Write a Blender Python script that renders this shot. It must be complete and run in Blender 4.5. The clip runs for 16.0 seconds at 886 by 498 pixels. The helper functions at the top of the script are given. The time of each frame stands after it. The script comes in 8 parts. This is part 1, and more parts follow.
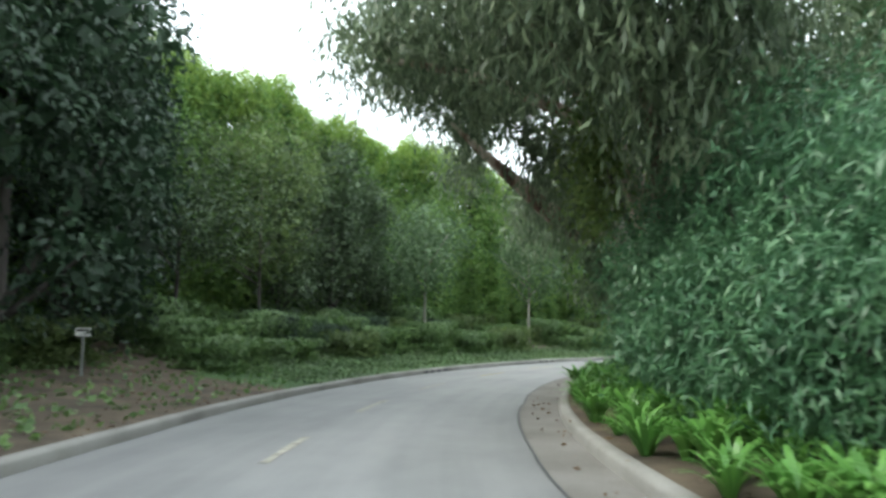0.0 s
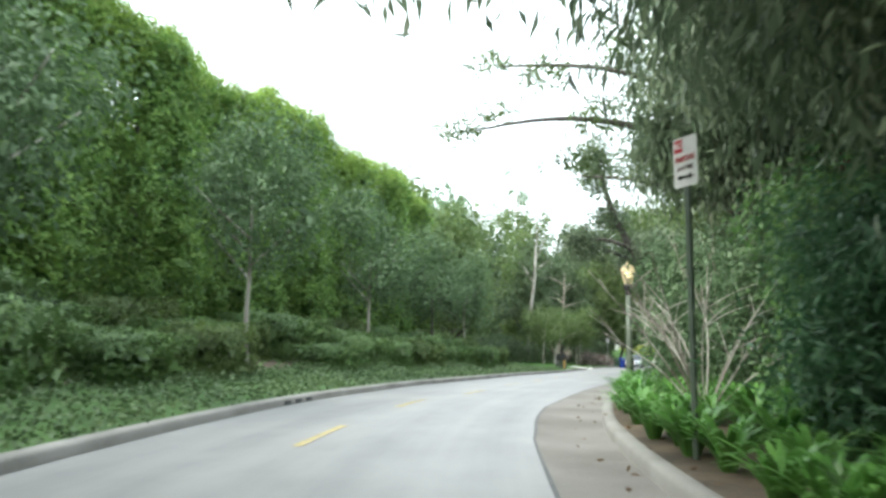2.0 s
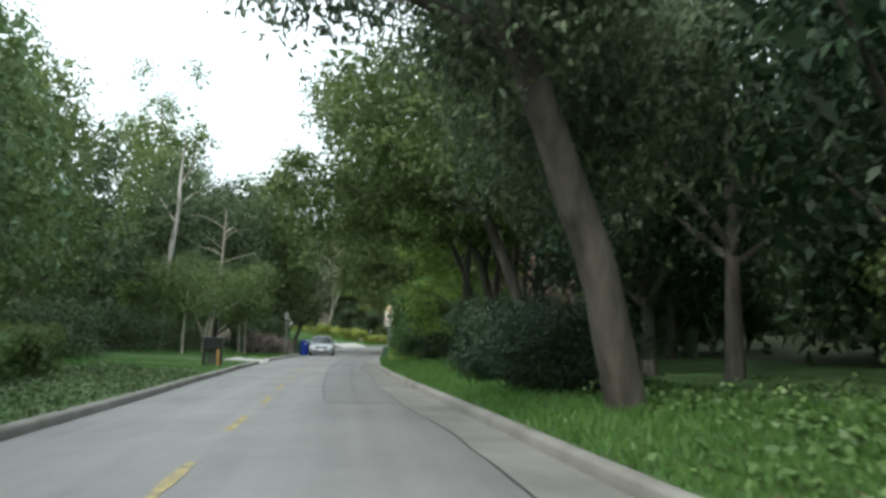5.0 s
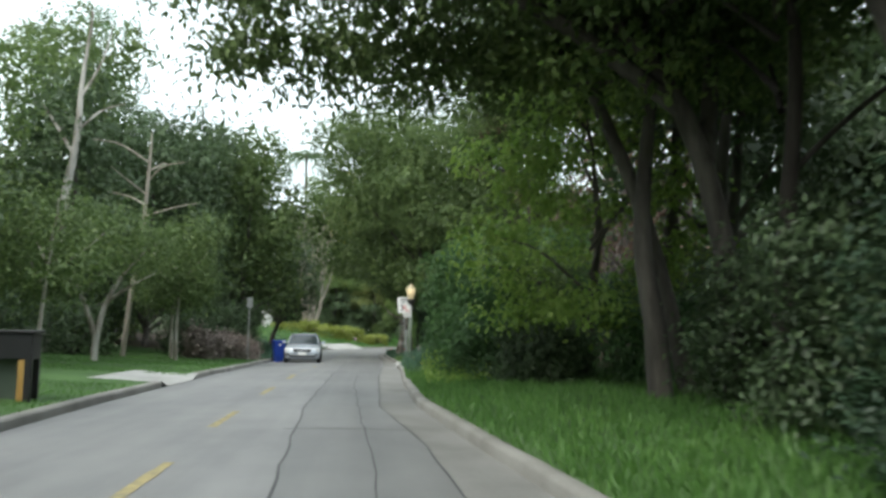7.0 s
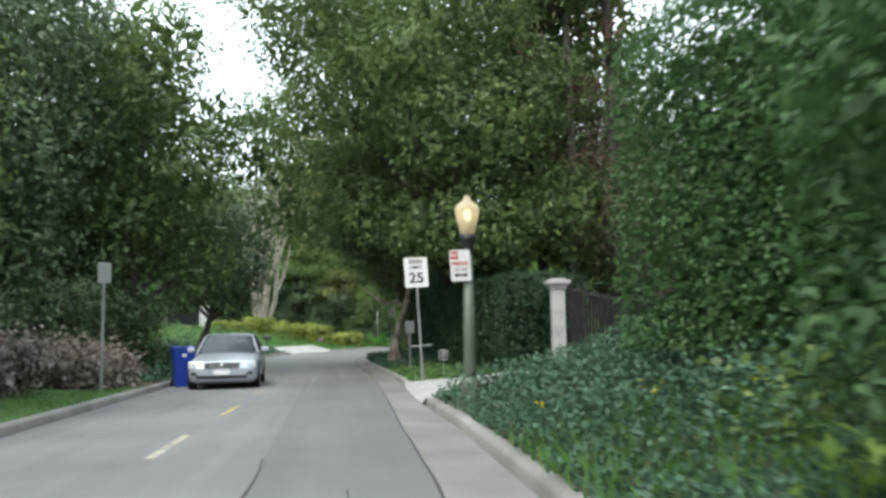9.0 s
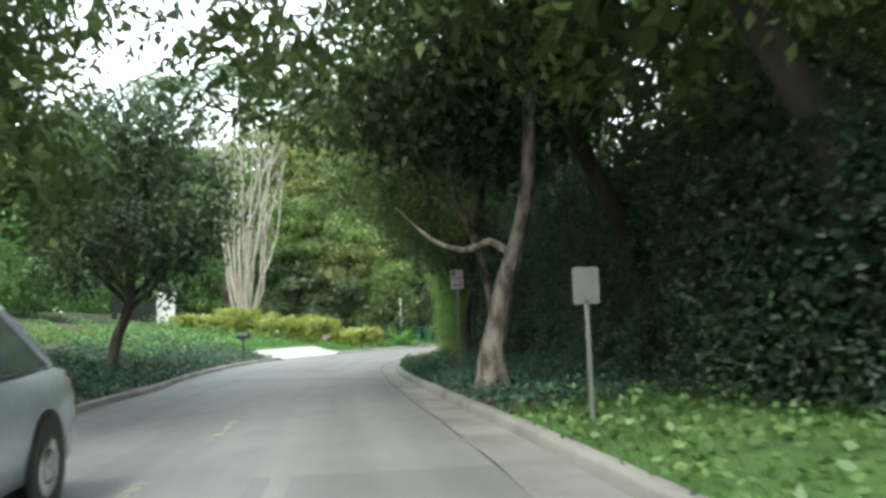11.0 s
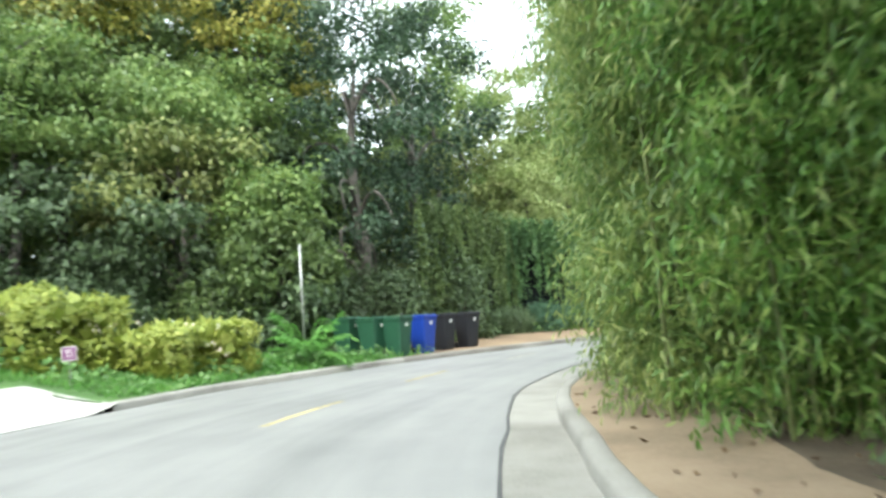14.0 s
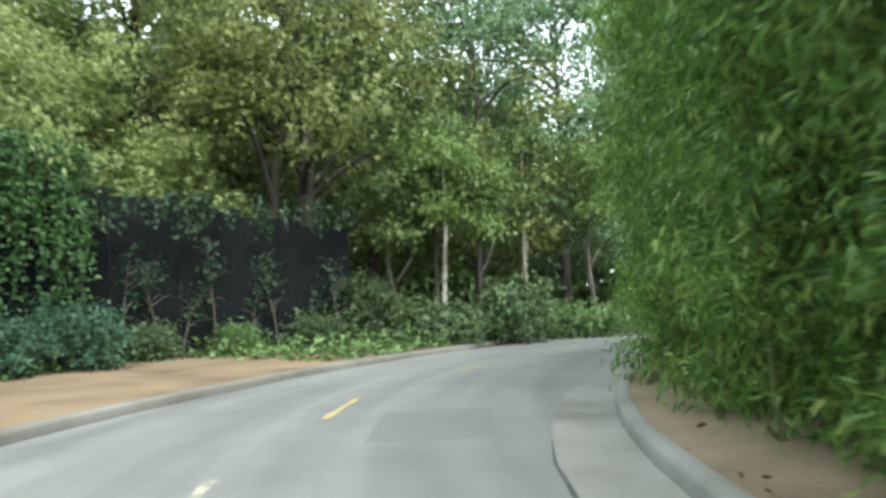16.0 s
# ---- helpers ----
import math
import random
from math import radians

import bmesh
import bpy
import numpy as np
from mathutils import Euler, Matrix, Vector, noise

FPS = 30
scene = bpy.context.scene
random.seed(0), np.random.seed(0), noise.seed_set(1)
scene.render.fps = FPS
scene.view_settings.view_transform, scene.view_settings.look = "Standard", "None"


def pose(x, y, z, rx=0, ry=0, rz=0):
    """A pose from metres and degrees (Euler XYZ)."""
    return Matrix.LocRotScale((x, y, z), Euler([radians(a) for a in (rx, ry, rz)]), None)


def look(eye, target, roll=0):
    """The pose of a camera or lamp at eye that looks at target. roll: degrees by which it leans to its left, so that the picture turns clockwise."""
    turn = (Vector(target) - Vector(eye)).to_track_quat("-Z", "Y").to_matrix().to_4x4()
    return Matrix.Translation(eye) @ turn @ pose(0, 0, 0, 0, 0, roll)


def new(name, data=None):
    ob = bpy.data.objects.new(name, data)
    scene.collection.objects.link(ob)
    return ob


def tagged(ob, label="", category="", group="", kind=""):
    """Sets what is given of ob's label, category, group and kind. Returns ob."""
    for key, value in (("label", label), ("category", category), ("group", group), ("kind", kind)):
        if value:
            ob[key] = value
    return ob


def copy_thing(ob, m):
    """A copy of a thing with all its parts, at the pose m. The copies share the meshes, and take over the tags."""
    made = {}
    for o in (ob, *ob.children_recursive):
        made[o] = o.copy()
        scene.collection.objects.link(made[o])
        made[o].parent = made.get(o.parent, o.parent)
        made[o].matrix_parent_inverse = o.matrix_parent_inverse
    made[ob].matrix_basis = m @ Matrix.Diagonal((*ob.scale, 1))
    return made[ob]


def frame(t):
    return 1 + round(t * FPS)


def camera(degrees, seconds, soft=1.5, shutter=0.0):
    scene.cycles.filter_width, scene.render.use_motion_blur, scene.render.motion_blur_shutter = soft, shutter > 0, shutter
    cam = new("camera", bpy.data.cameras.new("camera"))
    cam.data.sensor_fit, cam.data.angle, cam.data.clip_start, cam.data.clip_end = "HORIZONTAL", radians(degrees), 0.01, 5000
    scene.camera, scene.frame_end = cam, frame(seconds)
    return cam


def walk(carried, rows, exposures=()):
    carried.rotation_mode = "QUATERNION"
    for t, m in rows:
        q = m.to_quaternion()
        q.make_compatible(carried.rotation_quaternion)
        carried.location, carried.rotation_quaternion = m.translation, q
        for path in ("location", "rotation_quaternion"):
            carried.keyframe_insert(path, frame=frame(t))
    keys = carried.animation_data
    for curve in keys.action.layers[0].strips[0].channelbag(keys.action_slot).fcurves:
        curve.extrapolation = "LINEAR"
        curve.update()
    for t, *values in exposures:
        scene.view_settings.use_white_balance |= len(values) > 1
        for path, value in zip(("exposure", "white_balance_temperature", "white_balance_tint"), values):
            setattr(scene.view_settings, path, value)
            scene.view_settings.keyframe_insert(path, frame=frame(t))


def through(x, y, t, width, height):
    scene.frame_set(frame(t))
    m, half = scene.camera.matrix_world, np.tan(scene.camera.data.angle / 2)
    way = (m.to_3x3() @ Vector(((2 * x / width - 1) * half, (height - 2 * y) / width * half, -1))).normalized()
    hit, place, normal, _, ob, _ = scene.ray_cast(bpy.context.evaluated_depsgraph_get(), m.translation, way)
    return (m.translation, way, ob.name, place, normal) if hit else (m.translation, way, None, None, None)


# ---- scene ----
cam = camera(58.4, 16.0, soft=3.0, shutter=0.2)
PATH = [
    (0, (16.060, -54.665, 1.154), (14.774, -53.150, 1.382), 0.1),
    (0.5, (12.827, -51.230, 1.124), (11.676, -49.609, 1.342), 1.0),
    (1, (9.405, -47.591, 1.089), (8.429, -45.859, 1.304), 0.3),
    (1.5, (6.741, -43.400, 1.143), (5.932, -41.587, 1.386), 1.2),
    (2, (4.517, -39.266, 1.197), (3.907, -37.378, 1.451), 0.5),
    (2.5, (2.756, -35.078, 1.302), (2.361, -33.133, 1.547), 1.2),
    (3, (1.667, -30.338, 1.300), (1.481, -28.369, 1.594), 2.9),
    (3.5, (0.855, -25.794, 1.378), (0.867, -23.806, 1.598), 2.6),
    (4, (0.488, -21.033, 1.384), (0.642, -19.053, 1.621), 1.4),
    (4.2, (0.392, -19.181, 1.364), (0.571, -17.202, 1.588), 1.3),
    (6.3, (-0.101, -0.151, 1.183), (0.144, 1.825, 1.377), 0.3),
    (6.5, (-0.041, 1.679, 1.138), (0.196, 3.658, 1.303), 0.8),
    (7, (-0.238, 6.765, 1.073), (0.006, 8.739, 1.285), 1.0),
    (7.5, (-0.316, 11.411, 1.012), (-0.058, 13.387, 1.179), 0.8),
    (8, (-0.304, 15.978, 0.946), (-0.012, 17.948, 1.131), 0.0),
    (8.5, (-0.167, 20.691, 0.925), (0.154, 22.657, 1.106), -1.0),
    (9, (-0.063, 25.316, 0.957), (0.274, 27.277, 1.159), -0.9),
    (9.5, (0.088, 30.046, 0.942), (0.430, 32.007, 1.138), 0.1),
    (9.7, (0.125, 31.871, 0.929), (0.460, 33.834, 1.122), -0.2),
    (11.8, (0.763, 52.298, 0.560), (1.100, 54.259, 0.758), -2.7),
    (12, (0.840, 54.534, 0.570), (1.180, 56.497, 0.751), -2.7),
    (12.5, (1.012, 59.915, 0.527), (1.368, 61.874, 0.717), -2.8),
    (13, (1.372, 65.415, 0.448), (1.748, 67.374, 0.601), -4.6),
    (13.5, (1.704, 70.796, 0.419), (2.180, 72.734, 0.554), -5.0),
    (14, (2.548, 75.804, 0.420), (3.232, 77.675, 0.603), -4.1),
    (14.5, (3.649, 80.722, 0.485), (4.634, 82.451, 0.691), -4.0),
    (15, (5.499, 84.479, 0.512), (6.730, 86.044, 0.705), -3.5),
    (15.5, (8.140, 87.784, 0.544), (9.578, 89.161, 0.746), -2.7),
    (16, (10.958, 91.287, 0.586), (12.611, 92.403, 0.741), -2.6),
]
EXPOSURES = [(0, .7, 6300, 4), (1, 1.1, 6300, 4), (2, .85, 6300, 4), (3, .2, 6300, 4), (4.2, -.1, 6300, 4), (6.5, -.1, 6300, 4), (8, .4, 6250, 5), (9.7, .15, 6200, 6), (12, 1.2, 6350, 3), (14, 1.15, 6300, 2), (15, 1.0, 6300, 1), (16, .75, 6250, 0)]
walk(cam, [(t, look(eye, target, roll)) for t, eye, target, roll in PATH], EXPOSURES)

# ---- sky, sun and light ----
world = bpy.data.worlds.new("overcast_sky")
scene.world = world
world.use_nodes = True
wn, wl = world.node_tree.nodes, world.node_tree.links
sky = wn.new("ShaderNodeTexSky")
sky.sky_type = 'NISHITA'
sky.sun_disc = False
sky.sun_elevation = radians(48)
sky.sun_rotation = radians(219)
sky.dust_density = 6.0
veil = wn.new("ShaderNodeMix")
veil.data_type = 'RGBA'
veil.inputs[0].default_value = 0.7
veil.inputs[7].default_value = (11.0, 11.6, 12.0, 1)
wl.new(sky.outputs[0], veil.inputs[6])
wl.new(veil.outputs[2], wn["Background"].inputs[0])
wn["Background"].inputs[1].default_value = 0.2

sun = new("sun", bpy.data.lights.new("sun", 'SUN'))
sun.data.energy = 1.9
sun.data.angle = radians(25)
sun.data.color = (1.0, 0.96, 0.88)
sun.matrix_world = look((0, 0, 60), (32, 40, 0))

# ---- plan of the road: headings every eight metres, heights, edges ----
RNG = np.random.default_rng(11)
HEADINGS = [144.8, 139.2, 134.5, 128.0, 116.7, 104.8, 96.1, 91.1, 91.9, 90.5, 92.0, 89.1, 88.4, 88.4, 88.1, 88.3, 88.1, 87.2, 83.9, 77.1, 52.1, 48.8, 31.7, 15.3, 2.0, 3.6, 3.0]
HEIGHTS = [0.0, 0.0, -0.01, -0.04, 0.04, 0.15, 0.22, 0.21, 0.12, 0.04, -0.08, -0.18, -0.21, -0.22, -0.35, -0.48, -0.59, -0.66, -0.73, -0.7, -0.62, -0.57, -0.56, -0.56, -0.56, -0.56, -0.56]
NODES = -14.0 + 8.0 * np.arange(len(HEADINGS))
LS = np.arange(-14.0, 194.01, 0.5)
_h = np.radians(np.interp(LS, NODES, HEADINGS))
_m = (_h[1:] + _h[:-1]) / 2
LX = 26.8 + np.r_[0, np.cumsum(np.cos(_m) * 0.5)]
LY = -63.67 + np.r_[0, np.cumsum(np.sin(_m) * 0.5)]
LZ = np.interp(LS, NODES, HEIGHTS)
LTX, LTY = np.cos(_h), np.sin(_h)
LEFT = [(-14, -3.5), (28, -3.45), (42, -3.55), (55, -3.75), (70, -3.9), (80, -4.15), (92, -4.05), (103, -4.4), (112, -4.65), (125, -4.95), (130, -5.55), (140, -6.15), (149, -6.1), (155, -5.0), (160, -3.6), (166, -2.9), (175, -2.4), (194, -2.2)]
RIGHT = [(-14, 1.9), (15, 1.92), (30, 1.95), (40, 2.2), (50, 2.3), (60, 1.98), (67, 1.87), (73, 1.7), (80, 1.27), (86, 1.3), (95, 1.62), (100, 1.62), (106, 1.86), (112, 1.9), (119, 1.7), (126, 1.45), (132, 1.24), (138, 1.35), (142, 1.5), (146, 1.12), (150, 1.05), (153, 1.42), (157, 2.2), (162, 2.85), (168, 3.65), (178, 4.6), (194, 5.2)]
SEAM = [(-14, 1.3), (15, 1.28), (20, 1.14), (33, 1.03), (40, 1.3), (50, 1.42), (57, 1.4), (62, 1.1), (75, 1.0), (80, 0.6), (88, 0.72), (96, 0.92), (104, 1.16), (112, 1.28), (119, 1.14), (125, 1.0), (130, 0.82), (134, 0.66), (138, 0.76), (143, 0.9), (147, 0.4), (150, 0.36), (153, 0.72), (157, 1.5), (162, 2.2), (168, 3.0), (178, 3.95), (194, 4.6)]


def edge(table, s):
    return np.interp(s, [r[0] for r in table], [r[1] for r in table])


def at(s, d, h=0.0):
    """The place d metres to the right of the driven line at s metres, h above the road."""
    x, y, z = np.interp(s, LS, LX), np.interp(s, LS, LY), np.interp(s, LS, LZ)
    tx, ty = np.interp(s, LS, LTX), np.interp(s, LS, LTY)
    return Vector((x + d * ty, y - d * tx, z + h))


def heading(s):
    return math.degrees(math.atan2(np.interp(s, LS, LTY), np.interp(s, LS, LTX)))


def road_place(x, y):
    """Metres along and to the right of the driven line, for arrays of places."""
    x, y = np.atleast_1d(np.asarray(x, float)), np.atleast_1d(np.asarray(y, float))
    s, d = np.empty(len(x)), np.empty(len(x))
    for a in range(0, len(x), 4000):
        dx, dy = x[a:a + 4000, None] - LX, y[a:a + 4000, None] - LY
        i = (dx * dx + dy * dy).argmin(1)
        k = np.arange(len(i))
        s[a:a + 4000] = LS[i] + dx[k, i] * LTX[i] + dy[k, i] * LTY[i]
        d[a:a + 4000] = dx[k, i] * LTY[i] - dy[k, i] * LTX[i]
    return s, d


def rise(s, d):
    """Height of the ground over the road's level, beyond the kerbs."""
    out_l = np.maximum(edge(LEFT, s) - 0.2 - d, 0)
    out_r = np.maximum(d - edge(RIGHT, s) - 0.2, 0)
    slope_l = np.interp(s, [0, 12, 20, 55, 70, 78, 100, 108, 126, 138, 150, 156, 194], [.06, .08, .15, .15, .1, .03, .04, .1, .12, .2, .18, .03, .03])
    slope_r = np.interp(s, [0, 40, 60, 80, 86, 89.5, 96.8, 98.4, 112, 130, 140, 194], [.08, .06, .04, .06, .07, .26, .26, .06, .08, .06, .02, .02])
    top_l = np.interp(s, [0, 130, 142, 150, 160], [2.2, 2.2, 2.9, 2.9, 0.8])
    return 0.12 + np.minimum(slope_l * out_l, top_l) + np.minimum(slope_r * out_r, 1.4)


def ground_z(x, y):
    s, d = road_place(x, y)
    s = np.clip(s, -14, 194)
    return float((np.interp(s, LS, LZ) + rise(s, d))[0])


def on_ground(s, d, sink=0.0):
    p = at(s, d)
    p.z = ground_z(p.x, p.y) - sink
    return p


# ---- materials ----
def material(name):
    m = bpy.data.materials.new(name)
    m.use_nodes = True
    return m, m.node_tree.nodes, m.node_tree.links, m.node_tree.nodes["Principled BSDF"]


def ramp(nodes, stops):
    r = nodes.new("ShaderNodeValToRGB")
    e = r.color_ramp.elements
    e[0].position, e[0].color = stops[0][0], (*stops[0][1], 1)
    e[1].position, e[1].color = stops[-1][0], (*stops[-1][1], 1)
    for p, c in stops[1:-1]:
        n = e.new(p)
        n.color = (*c, 1)
    return r


def noise_node(nodes, links, scale, detail=4.0, stretch=None, space="Object"):
    tc = nodes.new("ShaderNodeTexCoord")
    n = nodes.new("ShaderNodeTexNoise")
    n.inputs["Scale"].default_value = scale
    n.inputs["Detail"].default_value = detail
    src = tc.outputs[space]
    if stretch:
        mp = nodes.new("ShaderNodeMapping")
        mp.inputs["Scale"].default_value = stretch
        links.new(src, mp.inputs["Vector"])
        src = mp.outputs["Vector"]
    links.new(src, n.inputs["Vector"])
    return n


def bump(nodes, links, bsdf, height, strength, distance=0.02):
    b = nodes.new("ShaderNodeBump")
    b.inputs["Strength"].default_value = strength
    b.inputs["Distance"].default_value = distance
    links.new(height, b.inputs["Height"])
    links.new(b.outputs["Normal"], bsdf.inputs["Normal"])


def leaf_material(name, dark, mid, light, through=0.3, rough=0.5, clump=0.9):
    m, nodes, links, bsdf = material(name)
    geo = nodes.new("ShaderNodeNewGeometry")
    r = ramp(nodes, [(0.0, dark), (0.5, mid), (1.0, light)])
    n = noise_node(nodes, links, clump, 2.0)
    mix = nodes.new("ShaderNodeMath")
    mix.operation = 'MULTIPLY_ADD'
    mix.inputs[1].default_value = 0.55
    links.new(geo.outputs["Random Per Island"], mix.inputs[0])
    shift = nodes.new("ShaderNodeMath")
    shift.operation = 'MULTIPLY_ADD'
    shift.inputs[1].default_value = 1.1
    shift.inputs[2].default_value = -0.32
    links.new(n.outputs["Fac"], shift.inputs[0])
    links.new(shift.outputs[0], mix.inputs[2])
    links.new(mix.outputs[0], r.inputs[0])
    links.new(r.outputs[0], bsdf.inputs["Base Color"])
    bsdf.inputs["Roughness"].default_value = rough
    tr = nodes.new("ShaderNodeBsdfTranslucent")
    links.new(r.outputs[0], tr.inputs["Color"])
    ms = nodes.new("ShaderNodeMixShader")
    ms.inputs[0].default_value = through
    links.new(bsdf.outputs[0], ms.inputs[1])
    links.new(tr.outputs[0], ms.inputs[2])
    links.new(ms.outputs[0], nodes["Material Output"].inputs["Surface"])
    return m


def surface(name, stops, scale, rough=0.85, fine=40.0, relief=0.3, depth=0.01, stretch=None, metal=0.0, space="Object"):
    """A surface mottled at two scales with a fine relief."""
    m, nodes, links, bsdf = material(name)
    a = noise_node(nodes, links, scale, 5.0, stretch, space)
    b = noise_node(nodes, links, fine, 3.0, stretch, space)
    add = nodes.new("ShaderNodeMath")
    add.operation = 'MULTIPLY_ADD'
    add.inputs[1].default_value = 0.35
    links.new(b.outputs["Fac"], add.inputs[0])
    sc = nodes.new("ShaderNodeMath")
    sc.operation = 'MULTIPLY_ADD'
    sc.inputs[1].default_value = 1.15
    sc.inputs[2].default_value = -0.25
    links.new(a.outputs["Fac"], sc.inputs[0])
    links.new(sc.outputs[0], add.inputs[2])
    r = ramp(nodes, stops)
    links.new(add.outputs[0], r.inputs[0])
    links.new(r.outputs[0], bsdf.inputs["Base Color"])
    bsdf.inputs["Roughness"].default_value = rough
    bsdf.inputs["Metallic"].default_value = metal
    if relief:
        bump(nodes, links, bsdf, add.outputs[0], relief, depth)
    return m


def plain(name, colour, rough=0.5, metal=0.0, emit=0.0):
    m, nodes, links, bsdf = material(name)
    n = noise_node(nodes, links, 9.0, 4.0)
    r = ramp(nodes, [(0.3, tuple(c * 0.86 for c in colour)), (0.75, colour)])
    links.new(n.outputs["Fac"], r.inputs[0])
    links.new(r.outputs[0], bsdf.inputs["Base Color"])
    bsdf.inputs["Roughness"].default_value = rough
    bsdf.inputs["Metallic"].default_value = metal
    if emit:
        bsdf.inputs["Emission Color"].default_value = (*colour, 1)
        bsdf.inputs["Emission Strength"].default_value = emit
    return m


def lane_asphalt(name, dark, mid, light, rough):
    """Worn asphalt: fine aggregate, soft blotches, streaks and drips along the lane."""
    m, nodes, links, bsdf = material(name)
    blot = noise_node(nodes, links, 1.0, 5.0, (.35, .35, .35))
    streak = noise_node(nodes, links, 1.0, 4.0, (1.9, .05, 1), "UV")
    fleck = noise_node(nodes, links, 1.0, 3.0, (2.6, 1.1, 1), "UV")
    grit = noise_node(nodes, links, 70.0, 3.0)
    def blend(a, wa, b, wb, off):
        x, y = nodes.new("ShaderNodeMath"), nodes.new("ShaderNodeMath")
        x.operation = y.operation = 'MULTIPLY_ADD'
        x.inputs[1].default_value, x.inputs[2].default_value, y.inputs[1].default_value = wa, off, wb
        links.new(a, x.inputs[0])
        links.new(b, y.inputs[0])
        links.new(x.outputs[0], y.inputs[2])
        return y.outputs[0]
    k = blend(blot.outputs["Fac"], .75, streak.outputs["Fac"], .75, -.42)
    k = blend(k, 1.0, fleck.outputs["Fac"], .35, -.1)
    k = blend(k, 1.0, grit.outputs["Fac"], .22, -.06)
    r = ramp(nodes, [(0.15, dark), (0.5, mid), (0.9, light)])
    links.new(k, r.inputs[0])
    links.new(r.outputs[0], bsdf.inputs["Base Color"])
    bsdf.inputs["Roughness"].default_value = rough
    bump(nodes, links, bsdf, k, .25, .006)
    return m


ASPHALT = lane_asphalt("asphalt", (.135, .135, .137), (.215, .214, .213), (.29, .288, .283), .5)
PATCH = lane_asphalt("patched_asphalt", (.12, .12, .123), (.178, .178, .178), (.235, .234, .23), .52)
DAMP = lane_asphalt("damp_asphalt", (.07, .07, .072), (.105, .105, .106), (.15, .15, .15), .5)
TAR = surface("tar", [(0.2, (.035, .035, .037)), (0.9, (.09, .09, .09))], 3.0, 0.6, 40.0, 0.2, 0.004)
CONCRETE = surface("concrete", [(0.15, (.12, .112, .10)), (0.5, (.235, .228, .21)), (0.9, (.33, .322, .30))], 0.8, 0.9, 35.0, 0.3, 0.006)
DIRTY_CONCRETE = surface("dirty_concrete", [(0.15, (.10, .088, .075)), (0.5, (.18, .17, .155)), (0.9, (.255, .247, .233))], 0.7, 0.9, 30.0, 0.3, 0.006)
GREY_CONCRETE = surface("grey_gutter_concrete", [(0.15, (.13, .125, .115)), (0.5, (.2, .197, .188)), (0.9, (.265, .26, .25))], 0.7, 0.9, 32.0, 0.3, 0.006)
PALE_CONCRETE = surface("pale_concrete", [(0.15, (.27, .265, .25)), (0.5, (.37, .365, .35)), (0.9, (.45, .445, .43))], 0.8, 0.85, 35.0, 0.2, 0.005)
YELLOW = surface("yellow_road_paint", [(0.3, (.2, .19, .15)), (0.45, (.33, .28, .14)), (0.62, (.43, .35, .16)), (0.95, (.47, .41, .23))], 6.0, 0.75, 60.0, 0.2, 0.003)
FADED_PAINT = surface("faded_road_paint", [(0.3, (.2, .195, .18)), (0.5, (.36, .34, .28)), (0.9, (.5, .47, .4))], 6.0, 0.75, 60.0, 0.2, 0.003)
SOIL = surface("leaf_littered_soil", [(0.2, (.035, .027, .018)), (0.55, (.09, .068, .045)), (0.9, (.17, .13, .085))], 1.6, 0.95, 24.0, 0.7, 0.03)
DIRT = surface("tan_dirt", [(0.15, (.13, .095, .062)), (0.5, (.245, .185, .125)), (0.9, (.33, .26, .185))], 0.9, 0.95, 26.0, 0.5, 0.02)
SHOULDER = surface("orange_brown_dirt", [(0.15, (.095, .065, .04)), (0.5, (.2, .14, .088)), (0.9, (.29, .215, .14))], 0.7, 0.95, 30.0, 0.6, 0.025)
TURF = surface("turf", [(0.15, (.025, .055, .013)), (0.5, (.05, .11, .025)), (0.9, (.085, .16, .04))], 0.7, 0.95, 30.0, 0.6, 0.03)
WOODS_FLOOR = surface("woodland_floor", [(0.15, (.02, .03, .012)), (0.5, (.04, .055, .02)), (0.9, (.08, .085, .04))], 0.5, 0.95, 18.0, 0.6, 0.04)

OLEANDER = leaf_material("oleander_leaf", (0.05, 0.125, 0.064), (0.085, 0.195, 0.095), (0.18, 0.335, 0.165), .33, .45)
HEDGE_GREEN = leaf_material("tall_hedge_leaf", (0.05, 0.12, 0.036), (0.17, 0.3, 0.075), (0.34, 0.5, 0.13), .48, .5)
# Olive leaf with sunlight put into its colour.
SUNLIT_LEAF = leaf_material("sun_brightened_olive_leaf", (0.12, 0.17, 0.055), (0.29, 0.36, 0.13), (0.5, 0.56, 0.27), .5, .5)
# Yellow-green young leaf, also used to paint backlight on tops and sprays.
NEW_GROWTH = leaf_material("new_growth_leaf", (0.12, 0.22, 0.045), (0.24, 0.37, 0.075), (0.4, 0.52, 0.14), .5, .5)
HEDGE_DARK = leaf_material("clipped_hedge_leaf", (0.04, 0.095, 0.034), (0.07, 0.15, 0.048), (0.12, 0.23, 0.07), .3, .55)
SHRUB_GREEN = leaf_material("shrub_leaf", (0.065, 0.125, 0.043), (0.115, 0.2, 0.065), (0.235, 0.36, 0.125), .25, .5)
GREY_GREEN = leaf_material("grey_green_leaf", (0.102, 0.171, 0.086), (0.151, 0.243, 0.121), (0.254, 0.377, 0.204), .3, .55)
STREET_GREEN = leaf_material("street_tree_leaf", (0.075, 0.13, 0.062), (0.115, 0.19, 0.09), (0.21, 0.31, 0.16), .35, .55)
# Dark evergreen leaf; the deep shade around it is put into its colour.
DEEP_GREEN = leaf_material("shade_darkened_leaf", (0.016, 0.036, 0.018), (0.028, 0.062, 0.03), (0.06, 0.11, 0.05), .2, .55)
